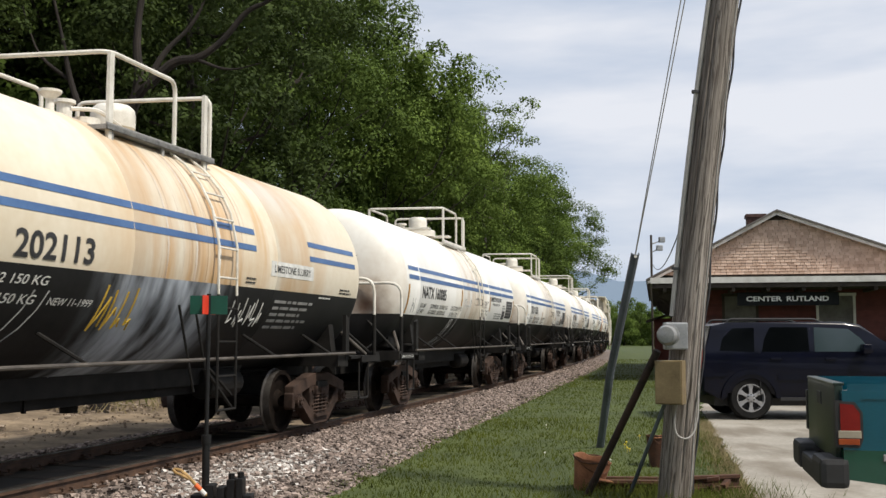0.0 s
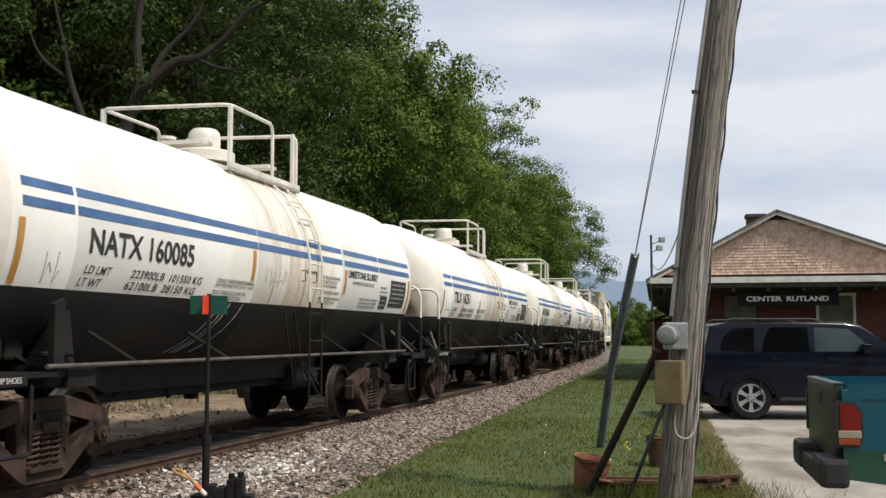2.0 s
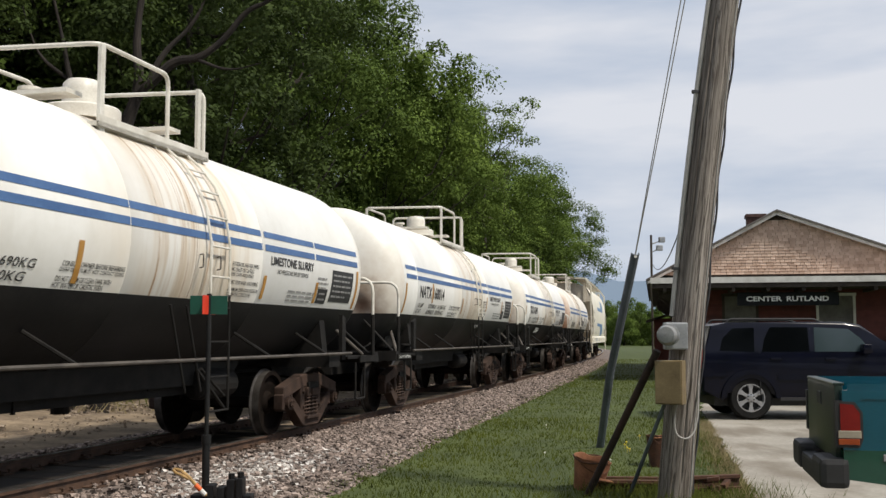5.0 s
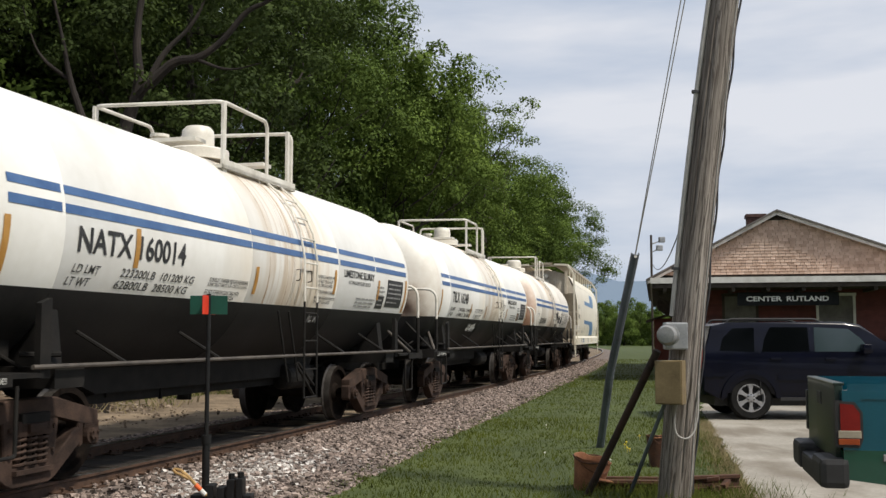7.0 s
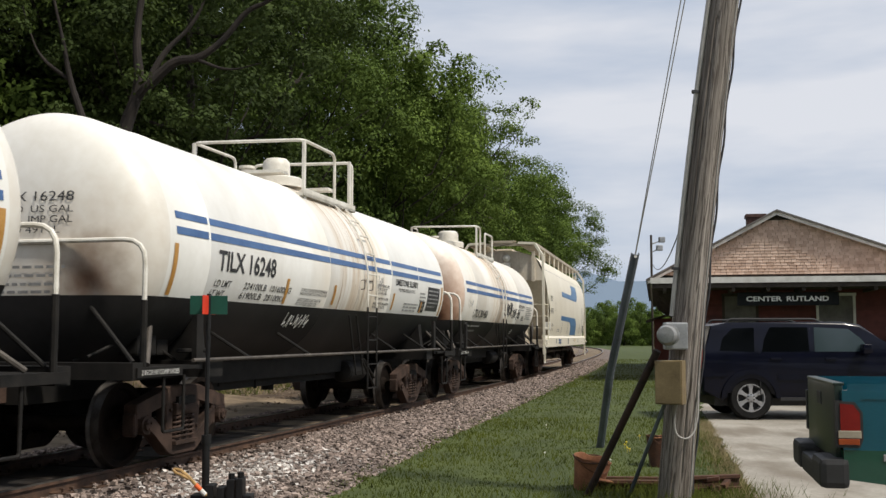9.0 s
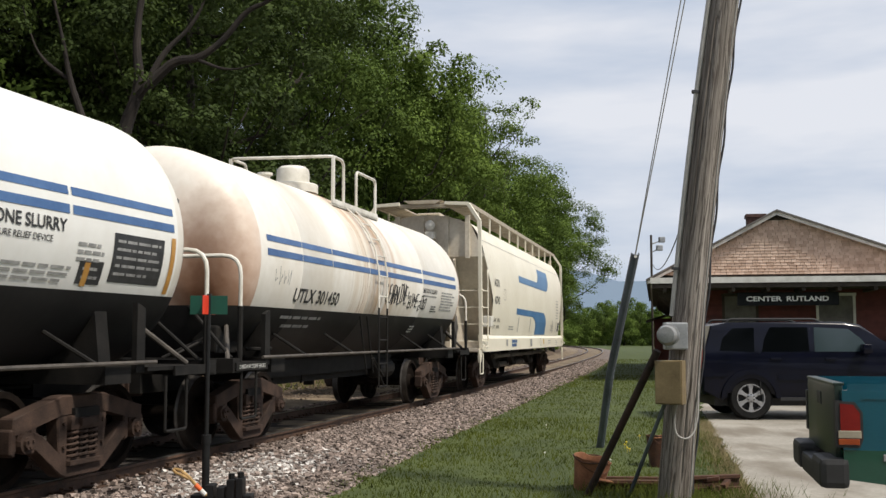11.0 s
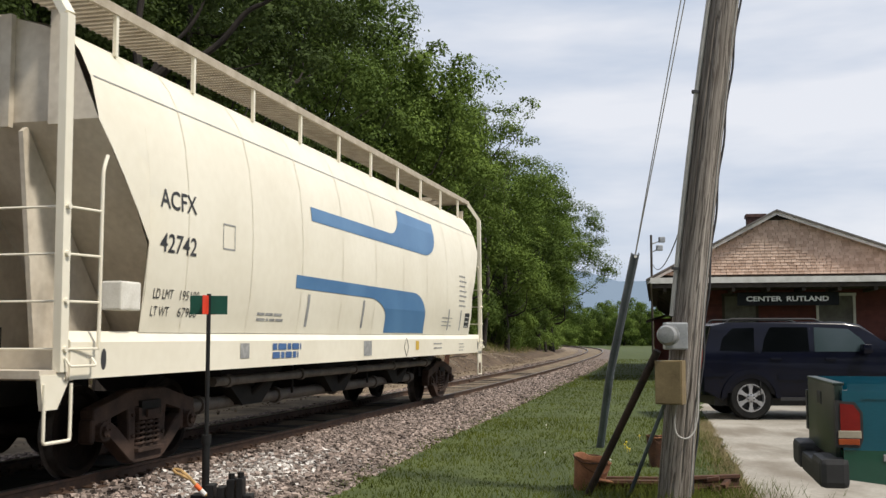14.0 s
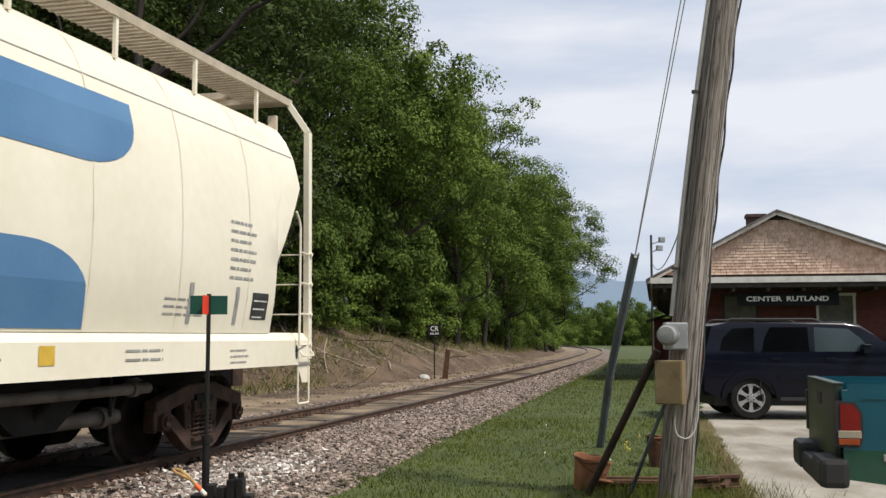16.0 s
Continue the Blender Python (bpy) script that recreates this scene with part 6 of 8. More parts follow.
def limb_tree():
    """A tree at the wood's near edge whose trunk forks into bare sweeping limbs under a thin crown."""
    z0 = height_at(-6.9, 22.0)
    ob = thing("tree", "dark forked tree with bare sweeping limbs under thin leaves", "tree", pose(-6.9, 22.0, z0 - 0.1), group="trees along the railway")

    def limb(name, pts, r0, r1):
        way = rounded(pts, 0.8, 5)
        bm = bmesh.new()
        n = len(way) - 1
        for j, (p, q) in enumerate(zip(way, way[1:])):
            rod(bm, p, q, r0 + (r1 - r0) * j / n, 9, r0 + (r1 - r0) * (j + 1) / n)
        part(name, bm, M_BARK, ob, "dark bark limb", True)
    limb("trunk", [(-0.35, 0, -0.3), (-0.15, 0.1, 3.0), (0.02, 0, 6.1), (0.38, 0, 7.0), (0.24, 0, 8.0), (0.5, 0, 10.5)], 0.2, 0.07)
    limb("limb", [(0.3, 0, 6.8), (0.75, -0.05, 7.25), (1.15, -0.1, 7.6), (1.6, -0.1, 7.6), (2.1, -0.1, 7.95), (2.7, -0.15, 8.7), (3.2, -0.2, 8.85), (3.9, -0.2, 10.0)], 0.12, 0.035)
    limb("limb", [(0.5, 0.0, 7.05), (0.8, 0.1, 7.8), (1.5, 0.2, 8.5), (1.9, 0.2, 9.8)], 0.075, 0.025)
    limb("limb", [(-0.1, 0, 5.2), (-0.8, 0.2, 6.0), (-1.2, 0.1, 7.2), (-1.35, 0.1, 8.0), (-1.75, 0.1, 9.6)], 0.1, 0.03)
    limb("limb", [(-1.2, 0.15, 7.2), (-1.9, 0.1, 7.7), (-2.3, 0.1, 8.9)], 0.05, 0.015)
    limb("limb", [(1.6, -0.1, 7.6), (2.3, -0.2, 7.3), (3.0, -0.2, 7.5)], 0.04, 0.012)
    rng = np.random.default_rng(44)
    ends = np.array([(0.5, 0.1, 9.7), (3.4, -0.3, 9.2), (1.7, 0.2, 9.2), (-1.6, 0.1, 9.2), (-2.4, 0.1, 8.4), (-2.6, 0.3, 5.8), (2.8, 0.2, 6.6), (1.2, -0.3, 6.2), (3.0, -0.2, 7.6)])
    cs = np.concatenate([e + rng.normal(size=(7, 3)) * np.array([0.75, 0.6, 0.5]) for e in ends])
    v, f, soft = leaf_cloud(rng, cs, rng.uniform(0.3, 0.65, len(cs)), 130, 0.06)
    crown = part("crown", soup("crown", v.tolist(), f.tolist(), M_LEAF_DARK), None, ob)
    crown.data.shade_smooth()
    crown.data.normals_split_custom_set_from_vertices(soft.tolist())


limb_tree()


# ---- far hills ----
def hills():
    m = bpy.data.materials.new("hazy_blue_hill")
    m.use_nodes = True
    b = m.node_tree.nodes["Principled BSDF"]
    # aerial haze painted in: blue base colour plus a faint glow of the ridge itself
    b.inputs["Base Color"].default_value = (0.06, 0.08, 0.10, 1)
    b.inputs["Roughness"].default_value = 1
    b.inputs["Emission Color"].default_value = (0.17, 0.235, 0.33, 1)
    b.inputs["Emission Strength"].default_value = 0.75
    bm = bmesh.new()
    rows = []
    for k in range(120):
        x = -2200 + 60 * k
        top = 158 + 45 * noise.noise((x * 0.0016, 3, 0)) + 16 * noise.noise((x * 0.007, 8, 0)) + 25 * math.exp(-((x - 370) / 160) ** 2)
        rows.append([bm.verts.new((x, 2450 + 500 * t, -5 + top * t ** 0.8)) for t in (0, 0.25, 0.5, 0.75, 1.0)] + [bm.verts.new((x, 3300, -5))])
    for a, c in zip(rows, rows[1:]):
        for k in range(5):
            bm.faces.new((a[k], c[k], c[k + 1], a[k + 1]))
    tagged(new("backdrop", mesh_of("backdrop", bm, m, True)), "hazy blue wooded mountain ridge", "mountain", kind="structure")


hills()


# ---- the depot ----
M_RED = shade("dark_red_board_paint", (0.06, 0.014, 0.011), (0.145, 0.035, 0.027), 4, 0.7, bump=0.1, island=0.3)
M_SHINGLE = shade("weathered_cedar_shingle", (0.37, 0.27, 0.205), (0.58, 0.45, 0.365), 3, 0.85, bump=0.2, island=0.7)
M_FASCIA = shade("white_trim_paint", (0.45, 0.44, 0.41), (0.70, 0.69, 0.66), 3, 0.6, bump=0.04)
M_DARKWOOD = shade("dark_brown_soffit_wood", (0.02, 0.016, 0.013), (0.06, 0.045, 0.035), 4, 0.8, bump=0.1)
M_ASPHALT_ROOF = shade("grey_roof_shingle", (0.07, 0.065, 0.06), (0.16, 0.15, 0.14), 3, 0.9, bump=0.2)
M_BRICK = shade("dark_chimney_brick", (0.045, 0.022, 0.018), (0.10, 0.05, 0.04), 8, 0.85, bump=0.3)
M_SIGNBLACK = shade("black_sign_paint", (0.005, 0.006, 0.007), (0.013, 0.014, 0.016), 4, 0.7, bump=0, gloss=0.2)
M_SIGNWHITE = shade("white_sign_paint", (0.78, 0.78, 0.76), (0.86, 0.86, 0.85), 4, 0.6, bump=0)
M_BOARDUP = shade("grey_boarded_window", (0.09, 0.085, 0.08), (0.18, 0.17, 0.16), 4, 0.8, bump=0.1)


def depot():
    d = thing("depot", "dark red wooden railway depot with shingled gable and deep eaves", "railway station", pose(7.2, 36.0, -0.14, 0, 0, -11.5))
    W, D, EZ, RZ = 10.8, 23.0, 3.45, 5.82     # eaves width, length, eaves height, ridge height
    x0, x1, y0, y1 = 1.5, W - 1.5, 2.1, D - 1.5

    def boards(name, ax, a0, a1, at, holes=()):
        bm = bmesh.new()
        z = 0.0
        while z < EZ - 0.05:
            spans = [(a0, a1)]
            for h0, h1, hz0, hz1 in holes:
                if hz0 - 0.1 < z < hz1:
                    nxt = []
                    for p, q in spans:
                        if h0 > p and h1 < q:
                            nxt += [(p, h0), (h1, q)]
                        else:
                            nxt.append((p, q))
                    spans = nxt
            for p, q in spans:
                if ax == "x":
                    slab(bm, [(at - 0.03, z), (at + 0.1, z), (at + 0.1, z + 0.13), (at - 0.006, z + 0.13)], p, q, "x")
                else:
                    slab(bm, [(at - 0.03, z), (at + 0.1, z), (at + 0.1, z + 0.13), (at - 0.006, z + 0.13)], p, q, "y")
            z += 0.13
        return part(name, bm, M_RED, d, "dark red clapboard wall")
    wins = [(x0 + 1.12, x0 + 2.2, 0.9, 3.0), (x0 + 4.35, x0 + 5.5, 0.9, 3.0)]
    boards("wall", "x", x0, x1, y0, wins)
    boards("wall", "y", y0 + 0.1, y1, x0)
    bm = bmesh.new()
    box(bm, x0 + 0.2, x1, y1 - 0.1, y1, 0, EZ)
    box(bm, x1 - 0.1, x1, y0 + 0.12, y1 - 0.12, 0, EZ)
    part("wall", bm, M_RED, d)
    for i, (a, b, z0, z1) in enumerate(wins):
        bm = bmesh.new()
        for p in ((a - 0.09, a, z0, z1), (b, b + 0.09, z0, z1), (a - 0.12, b + 0.12, z1, z1 + 0.1), (a - 0.12, b + 0.12, z0 - 0.08, z0)):
            box(bm, p[0], p[1], y0 - 0.05, y0 + 0.08, p[2], p[3])
        win = part("window", bm, M_DARKWOOD if i == 0 else M_FASCIA, d, "tall window in a plain frame")
        bm = bmesh.new()
        box(bm, a, b, y0 + 0.02, y0 + 0.05, z0, z1)
        part("board", bm, M_BOARDUP, win, "grey boarded-up panel")
        for k in (0.28, 0.5, 0.75):
            bm = bmesh.new()
            box(bm, a + (b - a) * k - 0.012, a + (b - a) * k + 0.012, y0 + 0.005, y0 + 0.02, z0, z1)
            part("batten", bm, M_BOARDUP, win)
    # corner boards, and a pale downpipe near the corner
    bm = bmesh.new()
    box(bm, x0 - 0.05, x0 + 0.08, y0 - 0.06, y0 + 0.08, 0, EZ)
    part("corner_board", bm, M_RED, d)
    bm = bmesh.new()
    rod(bm, (x0 + 6.6, y0 - 0.1, 0), (x0 + 6.6, y0 - 0.1, 1.9), 0.04, 8)
    part("pipe", bm, M_FASCIA, d, "pale upright pipe")
    # eaves: soffit slab, fascia, beams
    bm = bmesh.new()
    box(bm, 0.06, W - 0.06, 0.06, D, EZ - 0.22, EZ - 0.06)
    part("soffit", bm, M_DARKWOOD, d, "dark wooden eaves soffit")
    bm = bmesh.new()
    box(bm, 0.0, W, 0.0, 0.05, EZ - 0.06, EZ + 0.14)
    box(bm, 0.0, 0.05, 0.055, D, EZ - 0.06, EZ + 0.14)
    part("fascia", bm, M_FASCIA, d, "white eaves fascia board")
    bm = bmesh.new()
    slab(bm, [(0.06, EZ + 0.12), (1.34, EZ + 0.2), (1.34, EZ)], 0.06, W - 0.06, "x")
    part("pent_roof", bm, M_SHINGLE, d)
    for x in np.arange(0.5, W, 1.15):
        bm = bmesh.new()
        box(bm, x - 0.06, x + 0.06, 0.1, y0, EZ - 0.34, EZ - 0.225)
        part("rafter_end", bm, M_DARKWOOD, d)
    for y in np.arange(y0, D - 1, 3.2):
        bm = bmesh.new()
        slab(bm, [(0.25, EZ - 0.23), (x0, EZ - 0.23), (x0, EZ - 1.55), (x0 - 0.18, EZ - 1.5), (x0 - 0.35, EZ - 0.95), (0.3, EZ - 0.42)], y - 0.09, y + 0.09)
        part("eaves_bracket", bm, M_DARKWOOD, d, "heavy dark wooden eaves bracket")
    # shingled gable
    gy, cx = 1.4, 4.4
    half, half_r = cx - 0.35, W - cx - 0.35
    bm = bmesh.new()
    rnd = random.Random(3)
    z = EZ + 0.30
    slope = (RZ - EZ - 0.2) / half
    row = 0
    while z < RZ - 0.2:
        w = half - (z - EZ - 0.2) / slope
        w_r = w * half_r / half
        x = cx - w + (0.12 if row % 2 else 0.0)
        while x < cx + w_r:
            wd = rnd.uniform(0.12, 0.26)
            a, b = max(x, cx - w), min(x + wd - 0.012, cx + w_r)
            if b > a:
                t = rnd.uniform(0.0, 0.012)
                slab(bm, [(gy - 0.036 - t, z), (gy, z), (gy, z + 0.13), (gy - 0.012, z + 0.13)], a, b, "x")
            x += wd
        z += 0.105
        row += 1
    part("gable_shingles", bm, M_SHINGLE, d, "weathered pinkish-brown cedar shingles")
    bm = bmesh.new()
    slab(bm, [(cx - half, EZ + 0.1), (cx + half_r, EZ + 0.1), (cx, RZ - 0.02)], gy + 0.004, gy + 0.14)
    part("gable_wall", bm, M_DARKWOOD, d)
    for s, reach in ((-1, cx), (1, W - cx)):
        bm = bmesh.new()
        slab(bm, [(cx, RZ + 0.13), (cx + s * (reach + 0.1), EZ + 0.08), (cx + s * (reach + 0.1), EZ - 0.02), (cx, RZ + 0.01)], gy - 0.25, gy - 0.2)
        part("rake_board", bm, M_FASCIA, d, "pale rake board along the gable")
        bm = bmesh.new()
        slab(bm, [(cx, RZ + 0.2), (cx + s * (reach + 0.15), EZ + 0.16), (cx + s * (reach + 0.15), EZ + 0.09), (cx, RZ + 0.13)], gy - 0.3, D + 0.3)
        part("roof", bm, M_ASPHALT_ROOF, d, "dark shingled roof slope")
    ch = bmesh.new()
    box(ch, cx - 0.75, cx - 0.1, 4.0, 4.7, RZ - 0.6, RZ + 0.26)
    box(ch, cx - 0.8, cx - 0.05, 3.95, 4.75, RZ + 0.26, RZ + 0.38)
    part("chimney", ch, M_BRICK, d, "short dark brick chimney")
    # sign
    bm = bmesh.new()
    box(bm, 2.95, 6.30, 0.56, 0.62, 2.62, 3.08, bevel=0.01)
    sign = part("sign_board", bm, M_SIGNBLACK, d, "black station sign with white lettering")
    for x in (3.3, 5.9):
        bm = bmesh.new()
        box(bm, x - 0.02, x + 0.02, 0.575, 0.605, 3.07, 3.3)
        part("hanger", bm, M_DARKWOOD, sign)
    for text, x, wd in (("CENTER", 3.25, 1.19), ("RUTLAND", 4.59, 1.376)):
        ob = letters(text, 0.175, wd, x, 2.765, lambda z: -0.555, M_SIGNWHITE, sign, "sign_lettering", bold=0.03)
    # the small bay on the track side
    bm = bmesh.new()
    box(bm, 0.1, x0 - 0.04, 18.6, 21.4, 0, 2.5)
    bay = part("bay", bm, M_RED, d, "small red bay on the track side")
    bm = bmesh.new()
    slab(bm, [(-0.3, 2.4), (x0 - 0.04, 2.95), (x0 - 0.04, 2.85), (-0.3, 2.3)], 18.35, 21.6)
    part("bay_roof", bm, M_DARKWOOD, bay)


depot()


# ---- utility pole and what stands round it ----
M_POLE = shade("weathered_grey_pole_wood", (0.085, 0.072, 0.06), (0.35, 0.315, 0.28), 4.0, 0.9, bump=0.7, fine=22, stretch=(3, 3, 0.12))


def cracks(m, tint, spacing, width):
    """Long drying cracks along the grain."""
    n, l = m.node_tree.nodes, m.node_tree.links
    bsdf = n["Principled BSDF"]
    old = bsdf.inputs["Base Color"].links[0].from_socket
    tc, mp, nz = n.new("ShaderNodeTexCoord"), n.new("ShaderNodeMapping"), n.new("ShaderNodeTexNoise")
    mp.inputs["Scale"].default_value = spacing
    nz.inputs["Scale"].default_value, nz.inputs["Detail"].default_value = 1.0, 3
    l.new(tc.outputs["Object"], mp.inputs["Vector"])
    l.new(mp.outputs["Vector"], nz.inputs["Vector"])
    d = n.new("ShaderNodeMath"); d.operation = "SUBTRACT"; d.inputs[1].default_value = 0.5
    ab = n.new("ShaderNodeMath"); ab.operation = "ABSOLUTE"
    r = n.new("ShaderNodeMapRange")
    r.inputs["From Min"].default_value, r.inputs["From Max"].default_value, r.inputs["To Max"].default_value = width, width * 0.3, 0.85
    l.new(nz.outputs["Fac"], d.inputs[0]); l.new(d.outputs[0], ab.inputs[0]); l.new(ab.outputs[0], r.inputs["Value"])
    mix = n.new("ShaderNodeMix"); mix.data_type = "RGBA"
    mix.inputs["B"].default_value = (*tint, 1)
    l.new(r.outputs["Result"], mix.inputs["Factor"]); l.new(old, mix.inputs["A"])
    l.new(mix.outputs["Result"], bsdf.inputs["Base Color"])


cracks(M_POLE, (0.03, 0.024, 0.02), (14, 14, 0.35), 0.014)
cracks(M_POLE, (0.07, 0.055, 0.045), (45, 45, 1.2), 0.05)
M_GALV = shade("galvanised_grey_steel", (0.26, 0.27, 0.28), (0.42, 0.43, 0.44), 6, 0.45, metal=0.5, bump=0.03)
M_METERGLASS = shade("domed_meter_glass", (0.15, 0.155, 0.155), (0.28, 0.285, 0.285), 5, 0.12, bump=0)
M_TANBOX = shade("tan_painted_box", (0.12, 0.085, 0.038), (0.23, 0.17, 0.082), 5, 0.65, bump=0.1)
M_GUARD = shade("slate_grey_guy_guard", (0.045, 0.055, 0.07), (0.12, 0.14, 0.165), 3, 0.5, bump=0.1, stretch=(1, 1, 0.4))
M_RUST = shade("deep_rust", (0.03, 0.015, 0.01), (0.11, 0.045, 0.022), 8, 0.9, bump=0.4)
M_DARKRUST = shade("dark_brown_rust", (0.010, 0.007, 0.005), (0.045, 0.024, 0.016), 7, 0.9, bump=0.3)
M_RUSTORANGE = shade("orange_rust_flake", (0.13, 0.05, 0.022), (0.34, 0.15, 0.075), 6, 0.85, bump=0.3)
M_WIRE = shade("dark_cable", (0.02, 0.02, 0.022), (0.06, 0.06, 0.065), 6, 0.6, bump=0)
M_CONDUIT = shade("grey_conduit", (0.28, 0.27, 0.25), (0.42, 0.41, 0.385), 6, 0.6, bump=0.03)


def utility_pole():
    foot, top = Vector((2.155, 9.92, -0.35)), Vector((3.2, 9.60, 8.6))
    ax = (top - foot)
    pole = thing("utility_pole", "leaning weathered grey wooden utility pole with meter", "utility pole", pose(foot.x, foot.y, foot.z) @ ax.to_track_quat("Z", "X").to_matrix().to_4x4())
    ln = ax.length
    inv = pole.matrix_world.inverted()
    aside = inv.to_3x3() @ Vector((-1, 0, 0))
    bow = lambda z: aside * (0.06 * math.sin(math.pi * min(z, 6.0) / 6.0))
    bm = bmesh.new()
    seg, rows = 64, 70
    rings = []
    for i in range(rows + 1):
        z = ln * i / rows
        ring = []
        for k in range(seg):
            a = 2 * math.pi * k / seg
            r = 0.158 - 0.004 * z
            crack = noise.noise((math.cos(a) * 5, math.sin(a) * 5, z * 0.35))
            r += 0.004 * noise.noise((math.cos(a) * 9, math.sin(a) * 9, z * 0.8)) - (0.014 if crack > 0.42 else 0.0)
            ring.append(bm.verts.new(Vector((r * math.cos(a), r * math.sin(a), z)) + bow(z)))
        rings.append(ring)
    for a, b in zip(rings, rings[1:]):
        for k in range(seg):
            bm.faces.new((a[k], a[(k + 1) % seg], b[(k + 1) % seg], b[k]))
    bm.faces.new(rings[-1])
    part("shaft", bm, M_POLE, pole, "grey split wooden shaft")
    inv = pole.matrix_world.inverted()

    def at(x, y, z):
        return inv @ Vector((x, y, z))

    def on(z, ang, out=0.0):          # on the shaft's skin at a height over its foot
        r = 0.158 - 0.004 * z + out
        return Vector((r * math.cos(ang), r * math.sin(ang), z)) + bow(z)
    # which local angle faces left (-x) and which the camera (-y)
    left = math.atan2(*(inv.to_3x3() @ Vector((-1, 0, 0))).yx)
    front = math.atan2(*(inv.to_3x3() @ Vector((0, -1, 0))).yx)
    right = left + math.pi
    mid_l = (left + front) / 2 if abs(left - front) < math.pi else (left + front) / 2 + math.pi
    mid_r = (right + front) / 2 if abs(right - front) < math.pi else (right + front) / 2 + math.pi
    part("conduit", tube(bmesh.new(), [on(z, left * 0.75 + mid_l * 0.25, 0.02) for z in np.linspace(1.95, 8.4, 20)], 0.024, 8), M_CONDUIT, pole, "grey service conduit", True)
    part("cable", tube(bmesh.new(), [on(z, right * 0.8 + mid_r * 0.2, 0.008 + 0.01 * math.sin(z * 9)) for z in np.linspace(0.3, 8.5, 80)], 0.011, 6), M_WIRE, pole, "black cable stapled to the pole", True)
    part("ground_wire", tube(bmesh.new(), [on(z, mid_r, 0.006 + 0.003 * math.sin(z * 5)) for z in np.linspace(0.2, 8.5, 60)], 0.006, 5), M_CONDUIT, pole)
    for z in (2.4, 4.1, 5.6):
        bm = bmesh.new()
        p = on(z, left * 0.75 + mid_l * 0.25, 0.03)
        bmesh.ops.create_cube(bm, size=1, matrix=Matrix.Translation(p) @ Matrix.Diagonal((0.07, 0.07, 0.025, 1)))
        part("clamp", bm, M_WIRE, pole)
    # meter and boxes stand upright, in world axes
    m_inv = inv
    bm = bmesh.new()
    box(bm, 2.06, 2.27, 9.63, 9.76, 1.29, 1.54, bevel=0.012)
    bm.transform(m_inv)
    meter = part("meter_box", bm, M_GALV, pole, "galvanised electric meter box")
    bm = bmesh.new()
    lathe(bm, [(0.115, 0.0), (0.115, 0.05), (0.10, 0.055), (0.10, 0.15), (0.085, 0.17), (0.03, 0.178), (0.0, 0.178)], pose(2.09, 9.63, 1.425, 90, 0, -22) @ Matrix.Scale(0.88, 4), 28)
    bm.transform(m_inv)
    part("meter", bm, M_METERGLASS, meter, "round domed glass electric meter", True)
    bm = bmesh.new()
    aslant = Matrix.Translation((2.1, 9.64, 0)) @ Matrix.Rotation(radians(-24), 4, "Z") @ Matrix.Translation((-2.1, -9.64, 0))
    box(bm, 1.975, 2.225, 9.55, 9.73, 0.79, 1.19, bevel=0.006)
    bm.transform(m_inv @ aslant)
    part("service_box", bm, M_TANBOX, pole, "tan painted steel service box")
    bm = bmesh.new()
    box(bm, 1.985, 2.215, 9.538, 9.55, 0.80, 1.18, bevel=0.003)
    bm.transform(m_inv @ aslant)
    part("service_box_door", bm, M_TANBOX, pole)
    loop = [(2.16, 9.66, 0.80), (2.13, 9.66, 0.62), (2.15, 9.66, 0.50), (2.24, 9.66, 0.46), (2.32, 9.68, 0.52), (2.37, 9.72, 0.68), (2.385, 9.76, 0.9), (2.40, 9.78, 1.2)]
    bm = tube(bmesh.new(), rounded(loop, 0.06), 0.008, 6)
    bm.transform(m_inv)
    part("wire_loop", bm, M_CONDUIT, pole, "loop of grey wire")
    # guy wires to the anchor, with a guard on the lowest length
    a, b = Vector((2.2, 14.8, -0.25)), Vector((3.1, 9.62, 8.9))
    anchor = thing("guy_anchor", "slate grey guy guard with two steel guy wires", "guy wire", pose(0, 0, 0))
    for dx in (0.0, 0.1):
        bm = bmesh.new()
        rod(bm, a.lerp(b, 0.26), b + Vector((dx, 0, 0)), 0.0065, 6)
        part("guy_wire", bm, M_CONDUIT, anchor)
    bm = bmesh.new()
    p, q, r = a, a.lerp(b, 0.13) + Vector((-0.05, 0, 0)), a.lerp(b, 0.298)
    ring_pts = [(0.055 * math.cos(k), 0.055 * math.sin(k)) for k in np.linspace(0.9, 2.1, 7) * math.pi] + [(0.044 * math.cos(k), 0.044 * math.sin(k)) for k in np.linspace(2.1, 0.9, 7) * math.pi]
    turn = (r - p).to_track_quat("Z", "Y").to_matrix()
    stations = [[bm.verts.new(c + turn @ Vector((u, v, 0))) for u, v in ring_pts] for c in (p, q, r)]
    for u, v in zip(stations, stations[1:]):
        for k in range(14):
            bm.faces.new((u[k], u[(k + 1) % 14], v[(k + 1) % 14], v[k]))
    bm.faces.new(stations[0])
    bm.faces.new(stations[-1])
    part("guy_guard", bm, M_GUARD, anchor, "slate grey half-round guard")
    bm = bmesh.new()
    e = a.lerp(b, 0.293)
    rod(bm, e + Vector((0, -0.07, 0)), e + Vector((0, 0.02, 0)), 0.02, 8)
    part("bolt", bm, M_FASCIA, anchor)
    # service drop to the building
    bm = tube(bmesh.new(), [Vector((2.55, 9.8, 3.35)).lerp(Vector((8.2, 40.5, 4.25)), t) + Vector((0, 0, -2.6 * t * (1 - t))) for t in np.linspace(0, 1, 24)], 0.012, 5)
    thing("service_cable", "thin sagging cable from pole to depot", "cable", bm=bm, material=M_WIRE)


